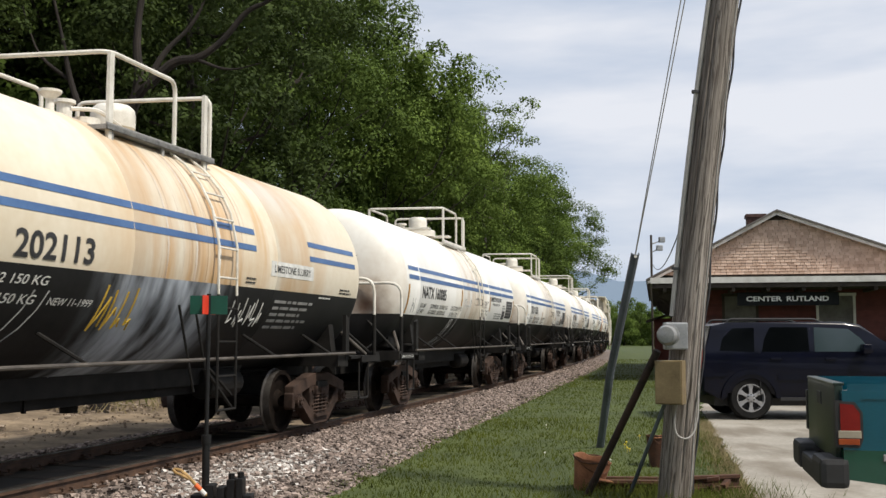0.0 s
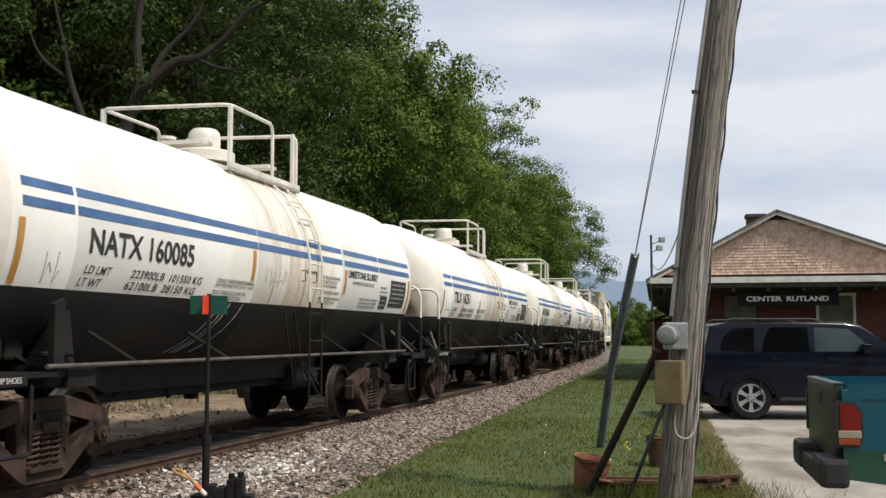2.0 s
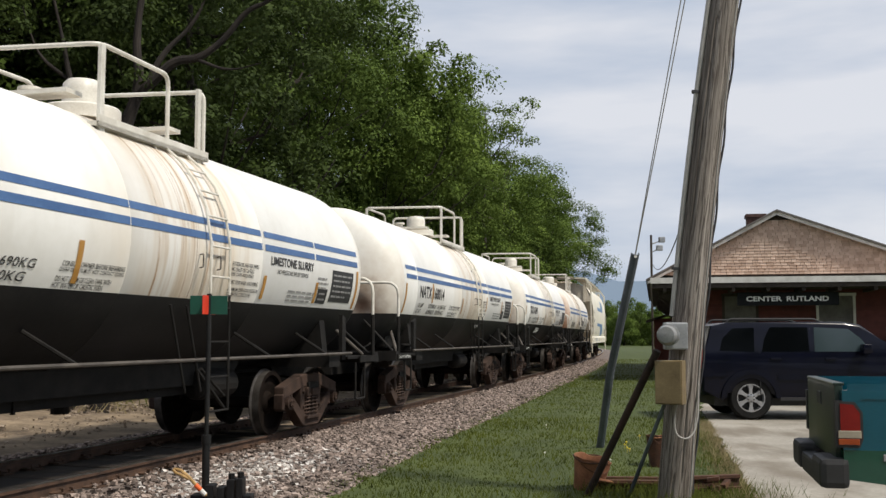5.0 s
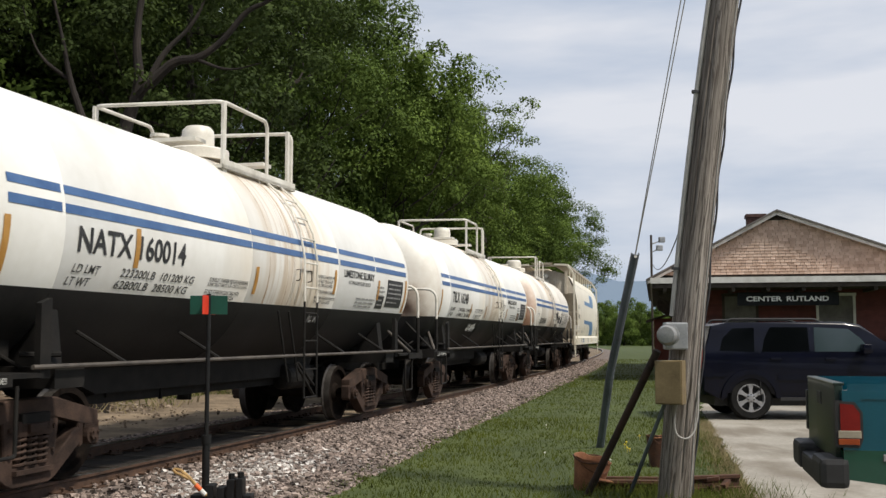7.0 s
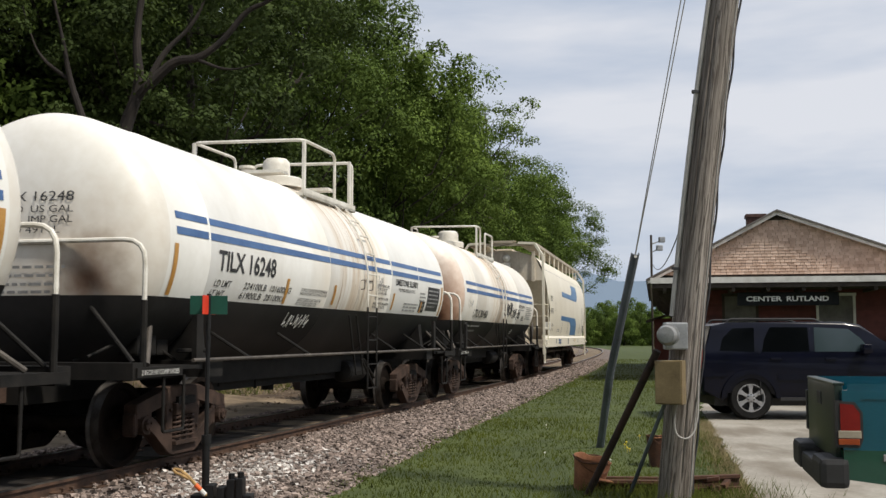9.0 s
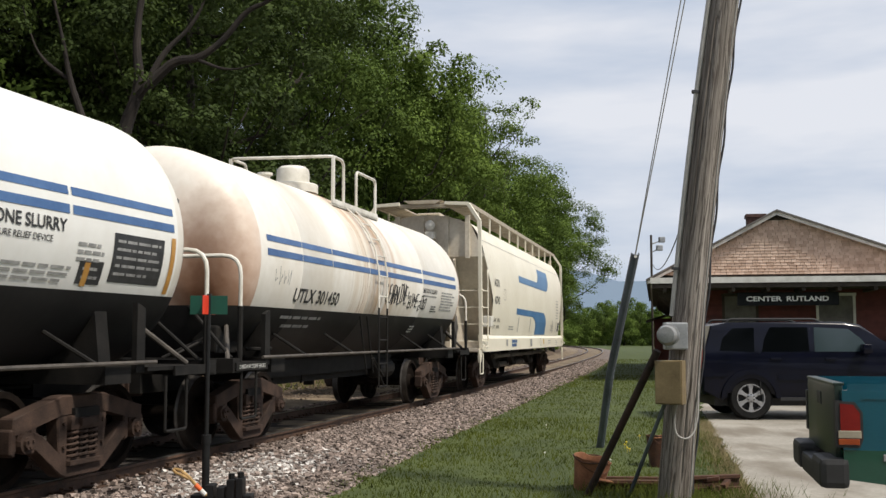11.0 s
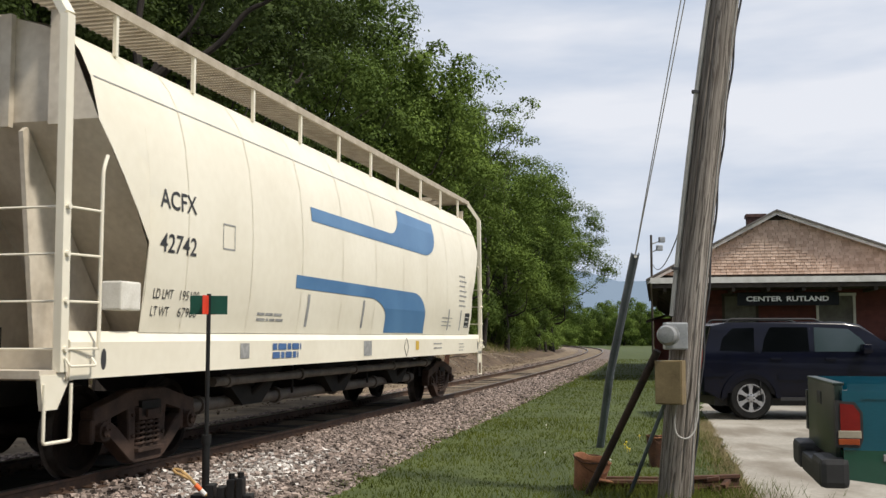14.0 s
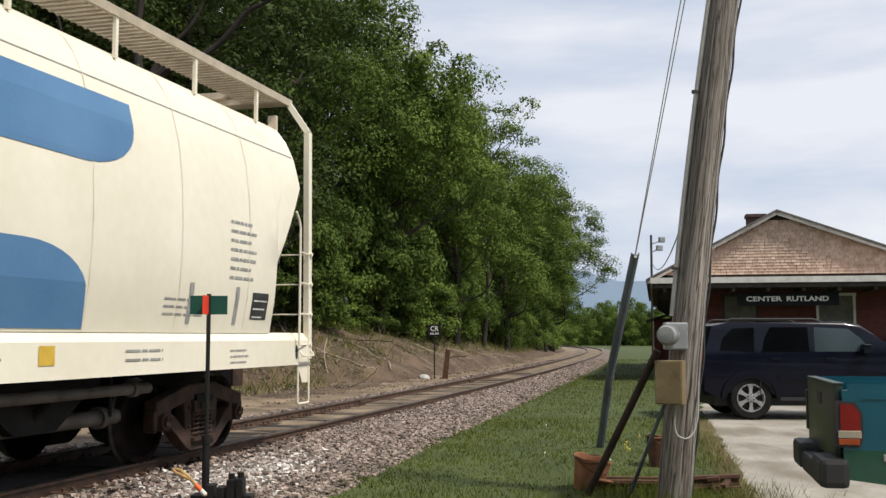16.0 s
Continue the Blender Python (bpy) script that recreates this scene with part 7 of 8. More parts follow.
utility_pole()


def leftovers():
    bm = rod(bmesh.new(), (1.40, 10.30, -0.16), (1.99, 9.66, 1.28), 0.036, 12)
    thing("rusty_pipe", "long dark rusty steel pipe leaning on the pole", "pipe", bm=bm, material=M_DARKRUST, smooth=True)
    bm = rod(bmesh.new(), (1.80, 10.25, -0.16), (2.06, 9.7, 0.80), 0.019, 10)
    thing("steel_rod", "thin blue-grey steel rod leaning on the pole", "rod", bm=bm, material=M_GUARD, smooth=True)

    def bucket(x, y, r, h, label, tilt, material, rim):
        ob = thing("bucket", label, "bucket", pose(x, y, -0.15, tilt, 4, 30))
        bm = bmesh.new()
        lathe(bm, [(r * 0.78, 0.0), (r, h), (r * 1.03, h), (r * 1.03, h + 0.012), (r * 0.97, h + 0.01), (r * 0.75, 0.02), (0.01, 0.02)], None, 28)
        for v in bm.verts:
            v.co += Vector((noise.noise(v.co * 9), noise.noise(v.co * 9 + Vector((5, 0, 0))), noise.noise(v.co * 7))) * 0.03
        part("pail", bm, material, ob, "", True)
        part("rim", tube(bmesh.new(), [(r * 1.03 * math.cos(t), r * 1.03 * math.sin(t), h + 0.012 * math.sin(3 * t)) for t in np.linspace(0, 6.283, 25)], 0.008, 6), rim, ob)
        part("bail", tube(bmesh.new(), [(r * 1.02 * math.cos(t), -0.02 - 0.9 * r * math.sin(t), h - 0.1 * math.sin(t)) for t in np.linspace(0, math.pi, 13)], 0.004, 5), M_RUST, ob, "wire bail handle")
    bucket(1.47, 10.75, 0.185, 0.32, "rusted orange-brown steel bucket standing in the grass", 10, M_RUSTORANGE, M_RUST)
    bucket(2.58, 12.6, 0.14, 0.36, "dark rusty pail with orange rim behind the pole", 0, M_RUST, M_RUSTORANGE)
    rnd = random.Random(8)
    for k, (x0, y0, x1, y1, z) in enumerate(((1.55, 10.62, 2.95, 10.55, -0.10), (1.5, 10.8, 2.7, 10.72, -0.09), (2.35, 10.35, 2.95, 10.5, -0.03))):
        bm = bmesh.new()
        a, b = Vector((x0, y0, z)), Vector((x1, y1, z + 0.03))
        d = b - a
        m = Matrix.Translation(a) @ pose(0, 0, 0, 0, 0, math.degrees(math.atan2(d.y, d.x)))
        slab(bm, [(-0.05, -0.06), (0.05, -0.06), (0.05, -0.045), (0.01, -0.04), (0.01, 0.03), (0.035, 0.04), (0.035, 0.07), (-0.035, 0.07), (-0.035, 0.04), (-0.01, 0.03), (-0.01, -0.04), (-0.05, -0.045)], 0, d.length, "x")
        bmesh.ops.transform(bm, matrix=m, verts=bm.verts)
        thing("scrap_rail", "short length of scrap rail rusting in the grass", "scrap rail", group="scrap steel", bm=bm, material=M_RUST)
    bm = bmesh.new()
    rod(bm, (1.55, 10.55, -0.02), (1.95, 10.65, -0.1), 0.016, 8)
    thing("scrap_bar", "bent rusty bar lying across the scrap", "scrap bar", group="scrap steel", bm=bm, material=M_RUSTORANGE)
    for k in range(7):
        bm = bmesh.new()
        box(bm, -0.06, 0.06, -0.03, 0.03, -0.02, 0.02, pose(0, 0, 0, rnd.uniform(-30, 30), rnd.uniform(-30, 30), rnd.uniform(0, 180)), bevel=0.006)
        thing("tie_plate", "small rusty plate heaped beside the pole", "scrap plate", pose(2.62 + rnd.uniform(-0.14, 0.14), 10.4 + rnd.uniform(-0.15, 0.15), -0.10 + 0.02 * k), "scrap steel", bm=bm, material=M_RUST)


leftovers()


# ---- switch stand ----
M_STANDBLACK = shade("black_stand_iron", (0.004, 0.004, 0.005), (0.014, 0.014, 0.014), 5, 0.5, bump=0.1, gloss=0.3)
M_TGREEN = shade("green_target_paint", (0.002, 0.045, 0.03), (0.006, 0.07, 0.046), 6, 0.45, bump=0.02)
M_TRED = shade("red_target_paint", (0.55, 0.03, 0.012), (0.75, 0.06, 0.025), 6, 0.45, bump=0.02)
M_LEVER = shade("worn_yellow_lever_paint", (0.20, 0.11, 0.035), (0.48, 0.31, 0.12), 9, 0.6, bump=0.2)
M_BANDORANGE = shade("orange_band", (0.7, 0.10, 0.02), (0.85, 0.17, 0.04), 8, 0.5, bump=0)


def switch_stand():
    st = thing("switch_stand", "black switch stand with green and red target plates", "switch stand", pose(-2.20, 9.75, -0.14))
    bm = bmesh.new()
    rod(bm, (0, 0, 0.0), (0, 0, 0.62), 0.036, 12)
    rod(bm, (0, 0, 0.6), (0.0, 0, 1.95), 0.02, 10)
    rod(bm, (0, 0, 0.56), (0, 0, 0.64), 0.045, 10)
    part("spindle", bm, M_STANDBLACK, st, "black iron spindle", True)
    bm = bmesh.new()
    box(bm, -0.3, 0.6, -0.2, 0.2, -0.08, 0.03, bevel=0.01)
    base = part("base_casting", bm, M_STANDBLACK, st, "black ribbed iron base casting")
    for x0, x1, h in ((-0.12, 0.015, 0.1), (0.02, 0.09, 0.19), (0.12, 0.19, 0.17), (0.21, 0.28, 0.24), (0.30, 0.36, 0.25), (0.365, 0.44, 0.10)):
        bm = bmesh.new()
        box(bm, x0, x1, -0.09, 0.09, 0.02, h, bevel=0.012)
        if h > 0.2:
            rod(bm, ((x0 + x1) / 2, -0.02, h - 0.02), ((x0 + x1) / 2, -0.02, h + 0.05), 0.03, 8)
        part("rib", bm, M_STANDBLACK, base)
    pl = pose(0, 0, 1.845)
    for ang, mat, wd, lb in ((8, M_TGREEN, 0.172, "green target plate"), (84, M_TRED, 0.172, "red target plate")):
        bm = bmesh.new()
        box(bm, -wd, wd, -0.004, 0.004, -0.088, 0.088, bevel=0.002)
        bmesh.ops.transform(bm, matrix=pl @ pose(0, 0, 0, 0, 0, ang), verts=bm.verts)
        part("target", bm, mat, st, lb)
    lv = part("lever", tube(bmesh.new(), rounded([(0.03, -0.10, 0.10), (-0.06, -0.13, 0.20), (-0.12, -0.14, 0.27), (-0.20, -0.12, 0.33), (-0.27, -0.10, 0.335)], 0.03), 0.017, 8), M_LEVER, st, "worn yellow throw lever", True)
    part("grip", tube(bmesh.new(), rounded([(-0.12, -0.14, 0.25), (-0.17, -0.16, 0.285), (-0.24, -0.15, 0.31), (-0.27, -0.12, 0.33)], 0.03), 0.014, 8), M_LEVER, lv)
    bm = rod(bmesh.new(), (-0.018, -0.117, 0.153), (-0.062, -0.131, 0.202), 0.022, 10)
    part("lever_band", bm, M_BANDORANGE, lv, "orange band on the lever")
    bm = rod(bmesh.new(), (-0.018, -0.117, 0.153), (0.022, -0.104, 0.108), 0.022, 10)
    part("lever_band", bm, M_STENCIL, lv, "white band on the lever")


switch_stand()


# ---- by the track ----
def trackside():
    sg = thing("milepost_sign", "small black milepost sign with white letters CR", "sign", pose(-0.32, 39.0, -0.2))
    bm = bmesh.new()
    box(bm, -0.245, 0.245, -0.012, 0.012, 1.62, 2.06, bevel=0.004)
    part("plate", bm, M_SIGNBLACK, sg)
    part("post", rod(bmesh.new(), (0, 0.03, 0), (0, 0.03, 1.9), 0.025, 8), M_STANDBLACK, sg)
    letters("CR", 0.19, 0.3, -0.15, 1.82, lambda z: 0.016, M_STENCIL, sg, "sign_lettering", bold=0.01)
    letters("56.00", 0.08, 0.32, -0.16, 1.69, lambda z: 0.016, M_STENCIL, sg, "sign_lettering", bold=0.01)
    bm = bmesh.new()
    slab(bm, [(-0.11, 0), (0.11, 0), (0.15, 1.15), (-0.02, 1.2)], -0.1, 0.1)
    thing("old_post", "short rust-brown wooden post stump by the track", "post", pose(0.06, 39.1, -0.25, 0, 3, 0), bm=bm, material=M_RUST)
    bm = bmesh.new()
    bmesh.ops.create_icosphere(bm, subdivisions=2, radius=0.2, matrix=Matrix.Diagonal((1.2, 0.9, 0.8, 1)))
    for v in bm.verts:
        v.co *= 1 + 0.25 * noise.noise(v.co * 6)
    thing("boulder", "pale grey stone beside the ballast", "stone", pose(-0.68, 38.6, -0.12), bm=bm, material=M_CONDUIT)
    # cut branches and rubble on the bank
    rnd = random.Random(17)
    M_STICK = shade("bleached_branch", (0.17, 0.135, 0.10), (0.42, 0.36, 0.28), 6, 0.9, bump=0.2)
    for k in range(75):
        s, w = rnd.uniform(8, 52), -rnd.uniform(5.0, 7.5)
        w = max(w, -6.9) if s < 16 else -rnd.uniform(3.4, 7.4)
        p = on_track(s, w)
        ln, a, bend, lift = rnd.uniform(0.5, 2.2), rnd.uniform(0, 6.28), rnd.uniform(-0.5, 0.5), rnd.choice((0.0, 0.1, 0.35, 0.7))
        pts = []
        for t in (0, 0.2, 0.4, 0.6, 0.8, 1.0):
            x, y = p.x + math.cos(a + bend * t) * ln * t, p.y + math.sin(a + bend * t) * ln * t
            pts.append((x, y, height_at(x, y) + 0.05 + lift * ln * 0.5 * t + rnd.uniform(-0.04, 0.04)))
        thing("fallen_branch", "bleached cut branch lying on the dirt bank", "branch", group="branches on the bank", bm=tube(bmesh.new(), pts, rnd.uniform(0.008, 0.026), 6), material=M_STICK if k % 3 else M_BARK)
    n = 9000
    rng = np.random.default_rng(12)
    s = rng.uniform(-1, 60, n)
    w = np.where(s < 16, -rng.uniform(2.6, 8.5, n), -rng.uniform(2.4, 6.5, n))
    tx, ty, ta = (np.interp(s, TRACK[:, 0], TRACK[:, k]) for k in (1, 2, 3))
    x, y = tx + w * np.cos(ta), ty - w * np.sin(ta)
    z = ground_height(s, w, x, y)
    size = rng.uniform(0.012, 0.06, n) * np.where(w < -4.5, 1.2, 0.6) * rng.random(n) ** 0.6
    base = np.array([(a, b, q) for a in (-1, 1) for b in (-1, 1) for q in (-1, 1)], float)
    v = base[None] * (1 + rng.uniform(-0.75, 0.4, (n, 8, 3))) * size[:, None, None] * np.array([1, 0.9, 0.7]) + np.stack([x, y, z + 0.02], -1)[:, None]
    f = np.array([(0, 1, 3, 2), (4, 6, 7, 5), (0, 4, 5, 1), (2, 3, 7, 6), (0, 2, 6, 4), (1, 5, 7, 3)])
    M_CLOD = shade("dirt_clod", (0.09, 0.065, 0.045), (0.30, 0.24, 0.18), 6, 0.95, bump=0.3, island=0.8)
    tagged(new("bank_rubble", soup("bank_rubble", v.reshape(-1, 3).tolist(), (f[None] + (np.arange(n) * 8)[:, None, None]).reshape(-1, 4).tolist(), M_CLOD)), "clods and stones strewn over the dirt bank", "rubble", kind="stuff")
    # far signal and lamp mast
    sig = thing("signal", "black dwarf railway signal far down the line", "railway signal", pose(15.8, 150.0, -0.3))
    part("post", rod(bmesh.new(), (0, 0, 0), (0, 0, 2.6), 0.1, 8), M_CONDUIT, sig)
    bm = bmesh.new()
    box(bm, -0.45, 0.45, -0.2, 0.2, 2.2, 3.6, bevel=0.05)
    part("head", bm, M_STANDBLACK, sig)
    mast = thing("lamp_mast", "slim dark mast with floodlights on side arms", "floodlight", pose(12.5, 62.0, -0.2))
    part("mast", rod(bmesh.new(), (0, 0, 0), (0, 0, 7.7), 0.07, 8), M_DARKWOOD, mast)
    for z, q in ((7.25, 0.45), (6.75, 0.3)):
        part("arm", rod(bmesh.new(), (0, 0, z - 0.1), (q, -0.1, z + 0.05), 0.03, 6), M_CONDUIT, mast)
        bm = bmesh.new()
        box(bm, q, q + 0.35, -0.25, 0.1, z, z + 0.32, pose(0, 0, 0, 0, 0, 0), bevel=0.03)
        part("floodlight", bm, M_GALV, mast, "grey floodlight head")
    bm = bmesh.new()
    box(bm, -2.2, 0.6, 0, 4, 0, 2.4)
    thing("white_shed", "small white shed beyond the bend", "shed", pose(15.0, 160.0, -0.3), bm=bm, material=M_FASCIA)


trackside()


# ---- parked vehicles ----
M_NAVY = shade("dark_navy_car_paint", (0.0013, 0.0017, 0.006), (0.0026, 0.0034, 0.011), 3, 0.22, bump=0, coat=0.12, gloss=0.2)
M_TRIM = shade("black_plastic_trim", (0.01, 0.01, 0.011), (0.022, 0.022, 0.023), 8, 0.6, bump=0.05)
M_TYRE = shade("black_tyre_rubber", (0.005, 0.005, 0.005), (0.014, 0.0135, 0.013), 8, 0.85, bump=0.1, gloss=0.2)
M_ALLOY = shade("silver_alloy", (0.33, 0.33, 0.34), (0.48, 0.48, 0.49), 8, 0.3, metal=0.7, bump=0)
M_CARGLASS = glass("tinted_car_glass", (0.002, 0.0025, 0.003), 0.05, 0.16)
M_CLEARGLASS = glass("front_door_glass", (0.03, 0.045, 0.05), 0.05, 0.5)
M_TEAL = shade("teal_truck_paint", (0.0, 0.055, 0.085), (0.004, 0.078, 0.118), 2, 0.22, bump=0, coat=0.6)
M_GREENPAINT = shade("green_lower_paint", (0.002, 0.042, 0.025), (0.005, 0.062, 0.038), 2, 0.3, bump=0, coat=0.5)
M_GATE = shade("dull_dark_green_tailgate", (0.008, 0.017, 0.013), (0.022, 0.036, 0.028), 3, 0.35, bump=0.03, gloss=0.35)
M_LENSRED = shade("red_lamp_lens", (0.14, 0.006, 0.007), (0.22, 0.012, 0.012), 6, 0.15, bump=0)
M_LENSAMBER = shade("amber_lamp_lens", (0.24, 0.04, 0.012), (0.32, 0.07, 0.02), 6, 0.15, bump=0)
M_LENSWHITE = shade("clear_lamp_lens", (0.26, 0.22, 0.17), (0.36, 0.32, 0.25), 6, 0.15, bump=0)


def wheel(parent, x, y, r, out, spokes=6):
    """A tyre with a spoked rim; out is the side that shows."""
    m = pose(x, y, r, 90, 0, 0)
    bm = bmesh.new()
    lathe(bm, [(r * 0.62, -0.11), (r * 0.9, -0.12), (r * 0.98, -0.09), (r, -0.05), (r, 0.05), (r * 0.98, 0.09), (r * 0.9, 0.12), (r * 0.62, 0.11)], m, 40, caps=False)
    w = part("wheel", bm, M_TYRE, parent, "black tyre", True)
    bm = bmesh.new()
    lathe(bm, [(r * 0.64, -0.1), (r * 0.64, 0.115), (r * 0.60, 0.115), (r * 0.58, 0.05), (r * 0.58, -0.1)], m @ (pose(0, 0, 0) if out < 0 else pose(0, 0, 0, 180, 0, 0)), 36, caps=False)
    part("rim", bm, M_ALLOY, w, "silver alloy rim", True)
    bm = bmesh.new()
    for k in range(spokes):
        a = 2 * math.pi * k / spokes
        slab(bm, [(p * math.cos(a) - q * math.sin(a), p * math.sin(a) + q * math.cos(a)) for p, q in ((-0.034, 0.05), (0.034, 0.05), (0.028, r * 0.36), (0.052, r * 0.6), (-0.052, r * 0.6), (-0.028, r * 0.36))], 0.06, 0.1, "z")
    lathe(bm, [(r * 0.2, 0.05), (r * 0.2, 0.1), (r * 0.1, 0.112), (0.01, 0.112)], None, 20)
    bmesh.ops.transform(bm, matrix=m @ (pose(0, 0, 0) if out < 0 else pose(0, 0, 0, 180, 0, 0)), verts=bm.verts)
    part("spokes", bm, M_ALLOY, w)
    for k in range(spokes):
        a = 2 * math.pi * (k + 0.5) / spokes
        bm = bmesh.new()
        rod(bm, (0.062 * math.cos(a), 0.062 * math.sin(a), 0.09), (0.062 * math.cos(a), 0.062 * math.sin(a), 0.118), 0.013, 6)
        bmesh.ops.transform(bm, matrix=m @ (pose(0, 0, 0) if out < 0 else pose(0, 0, 0, 180, 0, 0)), verts=bm.verts)
        part("lug_nut", bm, M_TRIM, w)
    bm = bmesh.new()
    bmesh.ops.create_circle(bm, cap_ends=True, segments=30, radius=r * 0.58, matrix=m @ pose(0, 0, 0.01 * (-out)))
    part("brake_disc", bm, M_TRIM, w)
    return w


def arch(cx, r, z0, n=12):
    """Lower edge of a body over a wheel, from front to rear."""
    return [(cx + r * math.cos(t), max(z0, 0.38 + r * math.sin(t))) for t in np.linspace(0.0, math.pi, n)]


def suv():
    car = thing("suv", "dark navy suv with roof rails and six-spoke alloy wheels", "car", pose(4.78, 20.25, -0.125, 0, 0, 0))
    taper = lambda z: 1.0 - 0.14 * max(0.0, min(1.0, (z - 1.12) / 0.7))
    prof = [(4.72, 0.46), (4.80, 0.55), (4.80, 0.92), (4.70, 1.06), (3.75, 1.20), (3.02, 1.76), (2.7, 1.815), (0.55, 1.80), (0.22, 1.74), (0.06, 1.22), (0.0, 1.05), (0.0, 0.55), (0.05, 0.46), (0.45, 0.42)] + arch(0.92, 0.46, 0.40)[::-1] + [(1.4, 0.40), (3.2, 0.40)] + arch(3.72, 0.46, 0.40)[::-1] + [(4.2, 0.44)]
    bm = bmesh.new()
    slab(bm, prof, -0.94, 0.94)
    es = [e for e in bm.edges if abs(e.verts[0].co.y - e.verts[1].co.y) < 1e-4]
    bmesh.ops.bevel(bm, geom=es, offset=0.07, segments=3, affect="EDGES", profile=0.6)
    y_cut = [1.12, 1.3, 1.5, 1.65]
    for z in y_cut:
        bmesh.ops.bisect_plane(bm, geom=[*bm.verts, *bm.edges, *bm.faces], plane_co=(0, 0, z), plane_no=(0, 0, 1), dist=1e-5)
    for v in bm.verts:
        v.co.y *= taper(v.co.z) * (1.0 if v.co.z > 0.75 else 1.0 - 0.05 * (0.75 - v.co.z))
    part("body", bm, M_NAVY, car, "glossy dark navy body", True)

    def pane(name, poly, mat, label="", out=0.008):
        for side in (-1, 1):
            bm = bmesh.new()
            lo = [bm.verts.new((x, side * (0.94 * taper(z) + out), z)) for x, z in poly]
            hi = [bm.verts.new((x, side * (0.94 * taper(z) - 0.02), z)) for x, z in poly]
            bm.faces.new(lo)
            for i in range(len(poly)):
                j = (i + 1) % len(poly)
                bm.faces.new((lo[i], lo[j], hi[j], hi[i]))
            part(name, bm, mat, car, label)
    pane("window", [(0.36, 1.28), (1.0, 1.26), (1.02, 1.70), (0.62, 1.69), (0.42, 1.5)], M_CARGLASS, "tinted rear quarter window")
    pane("window", [(1.14, 1.26), (2.02, 1.26), (2.02, 1.71), (1.32, 1.71), (1.2, 1.5)], M_CARGLASS, "tinted rear door window")
    pane("window", [(2.12, 1.26), (3.18, 1.26), (3.0, 1.5), (2.78, 1.68), (2.14, 1.71)], M_CLEARGLASS, "front door window")
    pane("side_moulding", [(0.0, 0.80), (0.45, 0.80), (0.45, 0.86), (0.0, 0.86)], M_NAVY, out=0.012)
    pane("side_moulding", [(1.42, 0.74), (3.22, 0.74), (3.22, 0.83), (1.42, 0.83)], M_NAVY, out=0.022)
    pane("door_seam", [(1.09, 0.46), (1.1, 0.46), (1.1, 1.24), (1.09, 1.24)], M_TRIM, out=0.003)
    pane("door_seam", [(2.06, 0.46), (2.07, 0.46), (2.07, 1.70), (2.06, 1.70)], M_TRIM, out=0.003)
    pane("door_seam", [(3.12, 0.46), (3.13, 0.46), (3.13, 1.2), (3.12, 1.2)], M_TRIM, out=0.003)
    pane("running_board", [(1.45, 0.36), (3.2, 0.36), (3.2, 0.42), (1.45, 0.42)], M_TRIM, out=0.03)
    for x in (1.28, 2.3):
        for s in (-1, 1):
            bm = bmesh.new()
            box(bm, x, x + 0.2, s * 0.94 - 0.03, s * 0.94 + 0.03, 1.10, 1.15, bevel=0.012)
            part("door_handle", bm, M_NAVY, car)
    for cx in (0.92, 3.72):
        for s in (-1, 1):
            bm = bmesh.new()
            pts = [(cx + r * math.cos(t), 0.38 + r * math.sin(t)) for r, ts in ((0.56, np.linspace(0.05, math.pi - 0.05, 15)), (0.46, np.linspace(math.pi - 0.05, 0.05, 15))) for t in ts]
            slab(bm, pts, s * 0.90, s * 0.965)
            part("wheel_flare", bm, M_NAVY, car)
            wheel(car, cx, s * 0.80, 0.405, s)
    for s in (-1, 1):
        part("roof_rail", tube(bmesh.new(), rounded([(0.55, s * 0.68, 1.80), (0.62, s * 0.68, 1.865), (2.2, s * 0.68, 1.865), (2.35, s * 0.68, 1.80)], 0.06), 0.02, 8), M_TRIM, car, "black roof rail", True)
        bm = bmesh.new()
        box(bm, 2.95, 3.13, s * 0.92, s * 1.12, 1.22, 1.40, bevel=0.04)
        part("door_mirror", bm, M_NAVY, car, "", True)
    for s in (-1, 1):
        bm = bmesh.new()
        box(bm, -0.01, 0.07, s * 0.74, s * 0.92, 0.95, 1.3, bevel=0.015)
        part("tail_lamp", bm, M_LENSRED, car, "red tail lamp")
    bm = bmesh.new()
    slab(bm, [(3.68, 1.21), (3.71, 1.23), (3.02, 1.75), (2.99, 1.73)], -0.74, 0.74)
    part("windscreen", bm, M_CARGLASS, car)
    bm = bmesh.new()
    box(bm, 0.3, 4.5, -0.7, 0.7, 0.25, 0.45)
    part("chassis", bm, M_TRIM, car)


suv()


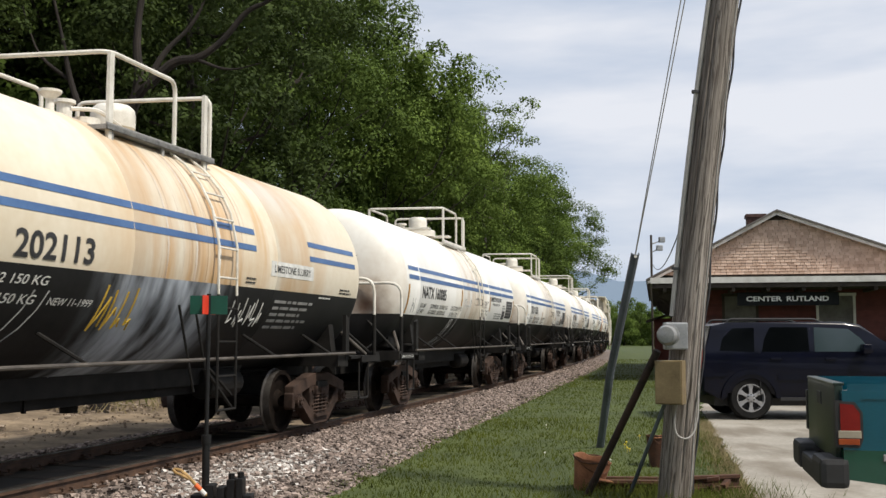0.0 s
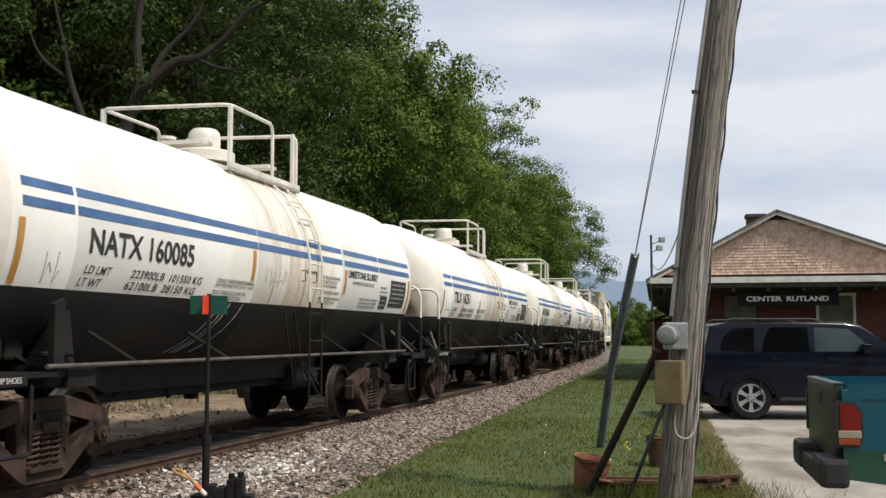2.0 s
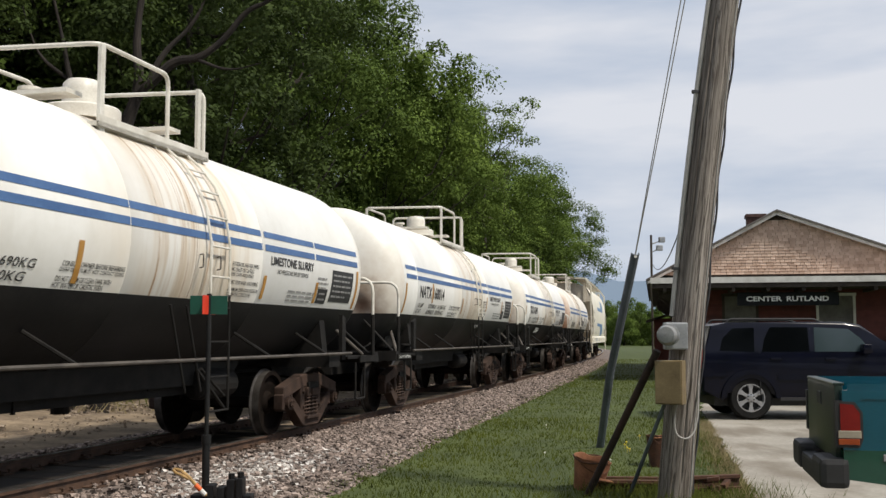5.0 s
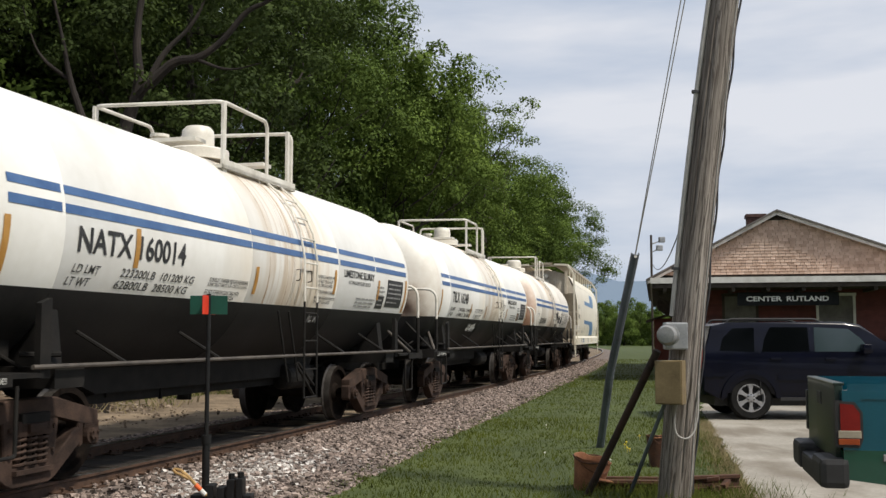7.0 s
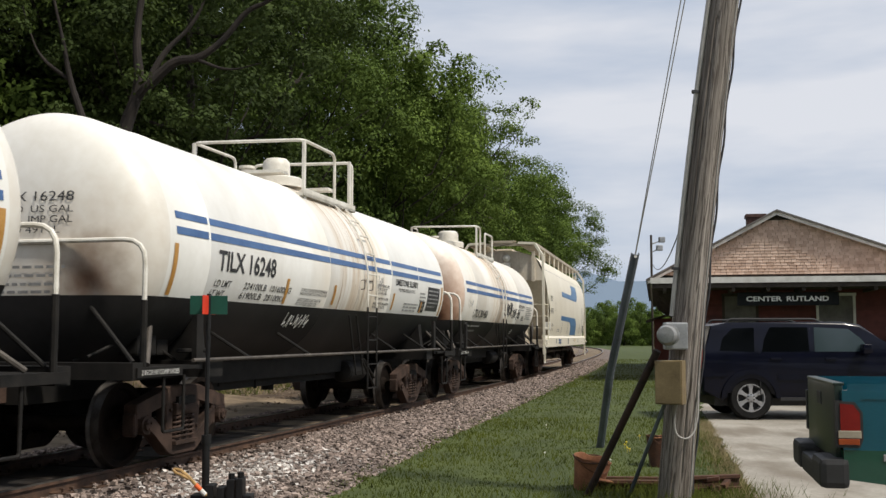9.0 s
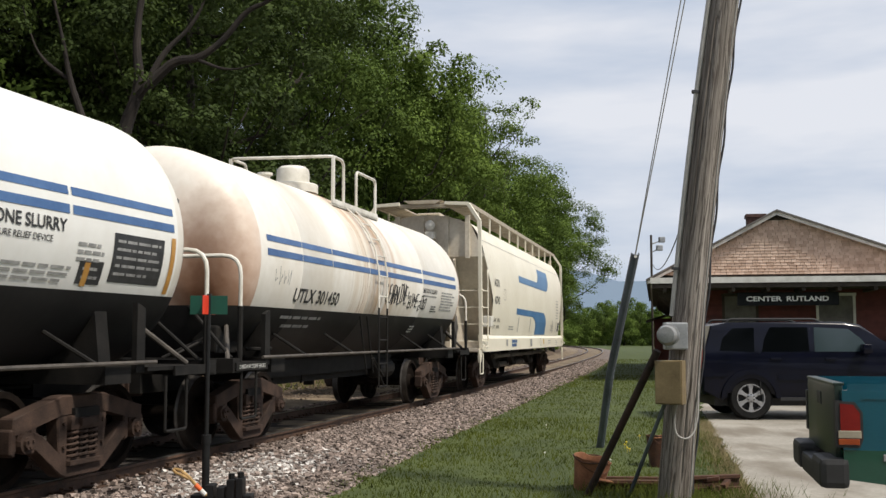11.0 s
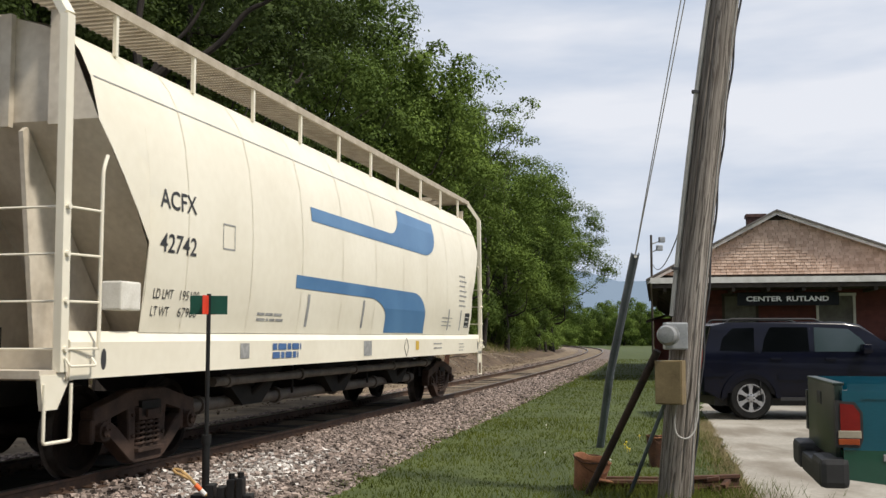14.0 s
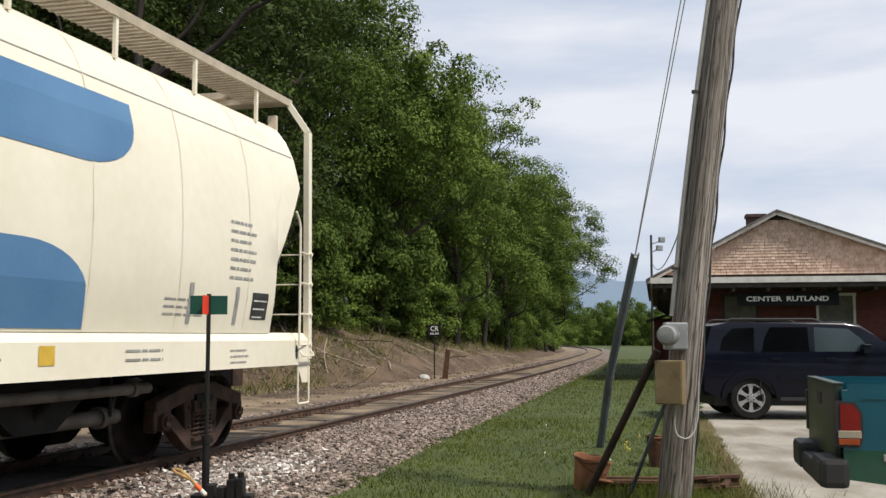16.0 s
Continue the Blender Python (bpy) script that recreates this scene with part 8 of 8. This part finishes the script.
def pickup():
    tr = thing("pickup_truck", "teal and green pickup truck with dark tailgate", "pickup truck", pose(2.86, 7.66, -0.125, 0, 0, -12))
    L, Wd = 4.8, 1.62
    # local: x forward, y to the far side; the near side is y = 0
    prof = [(0.06, 0.50), (0.06, 1.19), (1.85, 1.19), (1.85, 0.42)] + [(0.98 + 0.42 * math.cos(t), 0.42 + 0.42 * math.sin(t)) for t in np.linspace(0.1, math.pi - 0.1, 12)] + [(0.5, 0.45)]
    for y0, y1 in ((0.0, 0.10), (Wd - 0.10, Wd)):
        bm = bmesh.new()
        slab(bm, prof, y0, y1)
        es = [e for e in bm.edges if abs(e.verts[0].co.z - 1.19) < 1e-4 and abs(e.verts[1].co.z - 1.19) < 1e-4]
        bmesh.ops.bevel(bm, geom=es, offset=0.048, segments=4, affect="EDGES")
        bmesh.ops.bisect_plane(bm, geom=[*bm.verts, *bm.edges, *bm.faces], plane_co=(0, 0, 0.71), plane_no=(0, 0, 1), dist=1e-5)
        me = mesh_of("bed_side", bm, (M_TEAL, M_GREENPAINT), True)
        for p in me.polygons:
            p.material_index = 1 if p.center.z < 0.71 else 0
        part("bed_side", me, None, tr, "teal bed side, green below the trim line")
        bm = bmesh.new()
        out = -0.008 if y0 == 0 else Wd - 0.004
        box(bm, 0.33, 1.75, out, out + 0.012, 0.635, 0.685, bevel=0.004)
        part("side_trim", bm, M_FADED, tr, "grey rub strip")
        bm = bmesh.new()
        box(bm, 0.2, 1.8, out - 0.0 + 0.002, out + 0.01, 1.08, 1.10)
        part("bed_crease", bm, M_TEAL, tr)
    bm = bmesh.new()
    box(bm, 0.1, 1.85, 0.1, Wd - 0.1, 0.6, 0.66)
    box(bm, 1.80, 1.85, 0.1, Wd - 0.1, 0.66, 1.2)
    part("bed_floor", bm, M_TRIM, tr)
    bm = bmesh.new()
    box(bm, 0.015, 0.085, 0.085, Wd - 0.085, 0.62, 1.185, bevel=0.034)
    gate = part("tailgate", bm, M_GATE, tr, "dull dark green tailgate", True)
    bm = bmesh.new()
    box(bm, 0.012, 0.095, 0.09, Wd - 0.09, 1.172, 1.194, bevel=0.01)
    part("tailgate_cap", bm, M_GATE, gate, "worn top edge moulding")
    bm = bmesh.new()
    box(bm, 0.008, 0.024, Wd / 2 - 0.1, Wd / 2 + 0.1, 1.0, 1.1, bevel=0.004)
    part("gate_handle", bm, M_TRIM, gate)
    for y in (0.0, Wd):
        s = -1 if y == 0 else 1
        bm = bmesh.new()
        slab(bm, [(0.03, 0.74), (0.17, 0.74), (0.19, 0.80), (0.19, 0.98), (0.14, 1.05), (0.03, 1.06)], y - 0.012 if s < 0 else y - 0.11, y + 0.11 if s < 0 else y + 0.012)
        bmesh.ops.bevel(bm, geom=list(bm.edges), offset=0.012, segments=2, affect="EDGES")
        lamp = part("tail_lamp", bm, M_LENSRED, tr, "large red tail lamp", True)
        for n, x0, x1, mat in (("amber_lens", 0.024, 0.172, M_LENSAMBER), ("clear_lens", 0.024, 0.185, M_LENSWHITE)):
            bm = bmesh.new()
            z0, z1 = (0.748, 0.792) if n[0] == "a" else (0.796, 0.852)
            if s < 0:
                box(bm, x0, x1, y - 0.018, y + 0.10, z0, z1, bevel=0.006)
            else:
                box(bm, x0, x1, y - 0.10, y + 0.018, z0, z1)
            part(n, bm, mat, lamp)
        bm = bmesh.new()
        slab(bm, [(0.01, 0.73), (0.175, 0.73), (0.198, 0.79), (0.198, 0.985), (0.145, 1.058), (0.01, 1.068)], y - 0.006 if s < 0 else y - 0.09, y + 0.09 if s < 0 else y + 0.006)
        part("lamp_surround", bm, M_TRIM, tr)
    bm = bmesh.new()
    box(bm, -0.11, 0.10, -0.02, 0.44, 0.43, 0.65, bevel=0.045)
    box(bm, -0.11, 0.10, Wd - 0.44, Wd + 0.02, 0.43, 0.65, bevel=0.045)
    box(bm, -0.09, 0.04, 0.40, Wd - 0.40, 0.42, 0.58, bevel=0.03)
    part("bumper", bm, M_TRIM, tr, "black step bumper")
    # cab and nose
    cab = [(1.9, 0.42), (1.9, 1.19), (2.1, 1.68), (2.9, 1.70), (3.45, 1.18), (4.7, 1.05), (4.8, 0.6), (4.7, 0.45), (4.45, 0.42)] + [(4.0 + 0.42 * math.cos(t), 0.42 + 0.42 * math.sin(t)) for t in np.linspace(0.1, math.pi - 0.1, 12)] + [(3.5, 0.42)]
    bm = bmesh.new()
    slab(bm, cab, 0.0, Wd)
    bmesh.ops.bisect_plane(bm, geom=[*bm.verts, *bm.edges, *bm.faces], plane_co=(0, 0, 0.71), plane_no=(0, 0, 1), dist=1e-5)
    me = mesh_of("cab", bm, (M_TEAL, M_GREENPAINT))
    for p in me.polygons:
        p.material_index = 1 if p.center.z < 0.71 else 0
    part("cab", me, None, tr, "teal cab")
    for y in (-0.006, Wd - 0.014):
        bm = bmesh.new()
        slab(bm, [(2.15, 1.2), (3.25, 1.2), (2.85, 1.62), (2.2, 1.62)], y, y + 0.02)
        part("window", bm, M_CARGLASS, tr)
    for x in (0.98, 4.0):
        for y, s in ((0.13, -1), (Wd - 0.13, 1)):
            wheel(tr, x, y, 0.35, s, 5)


pickup()


# ---- what moves ----
def motions():
    for car, s12, tc in CARS:
        rows = []
        for k in range(33):
            t = k * 0.5
            s = s12 - SPEED * (t - 12)
            a, b = on_track(s - tc), on_track(s + tc)
            d = b - a
            c = (a + b) / 2
            rows.append((t, pose(c.x, c.y, 0, 0, 0, math.degrees(math.atan2(d.y, d.x)))))
        walk(car, rows)
    for wset, x in TURNING:
        rows = []
        for k in range(161):
            t = k * 0.1
            rows.append((t, pose(x, 0, WHEEL_R) @ Matrix.Rotation(-SPEED * t / WHEEL_R, 4, "Y")))
        walk(wset, rows)


motions()
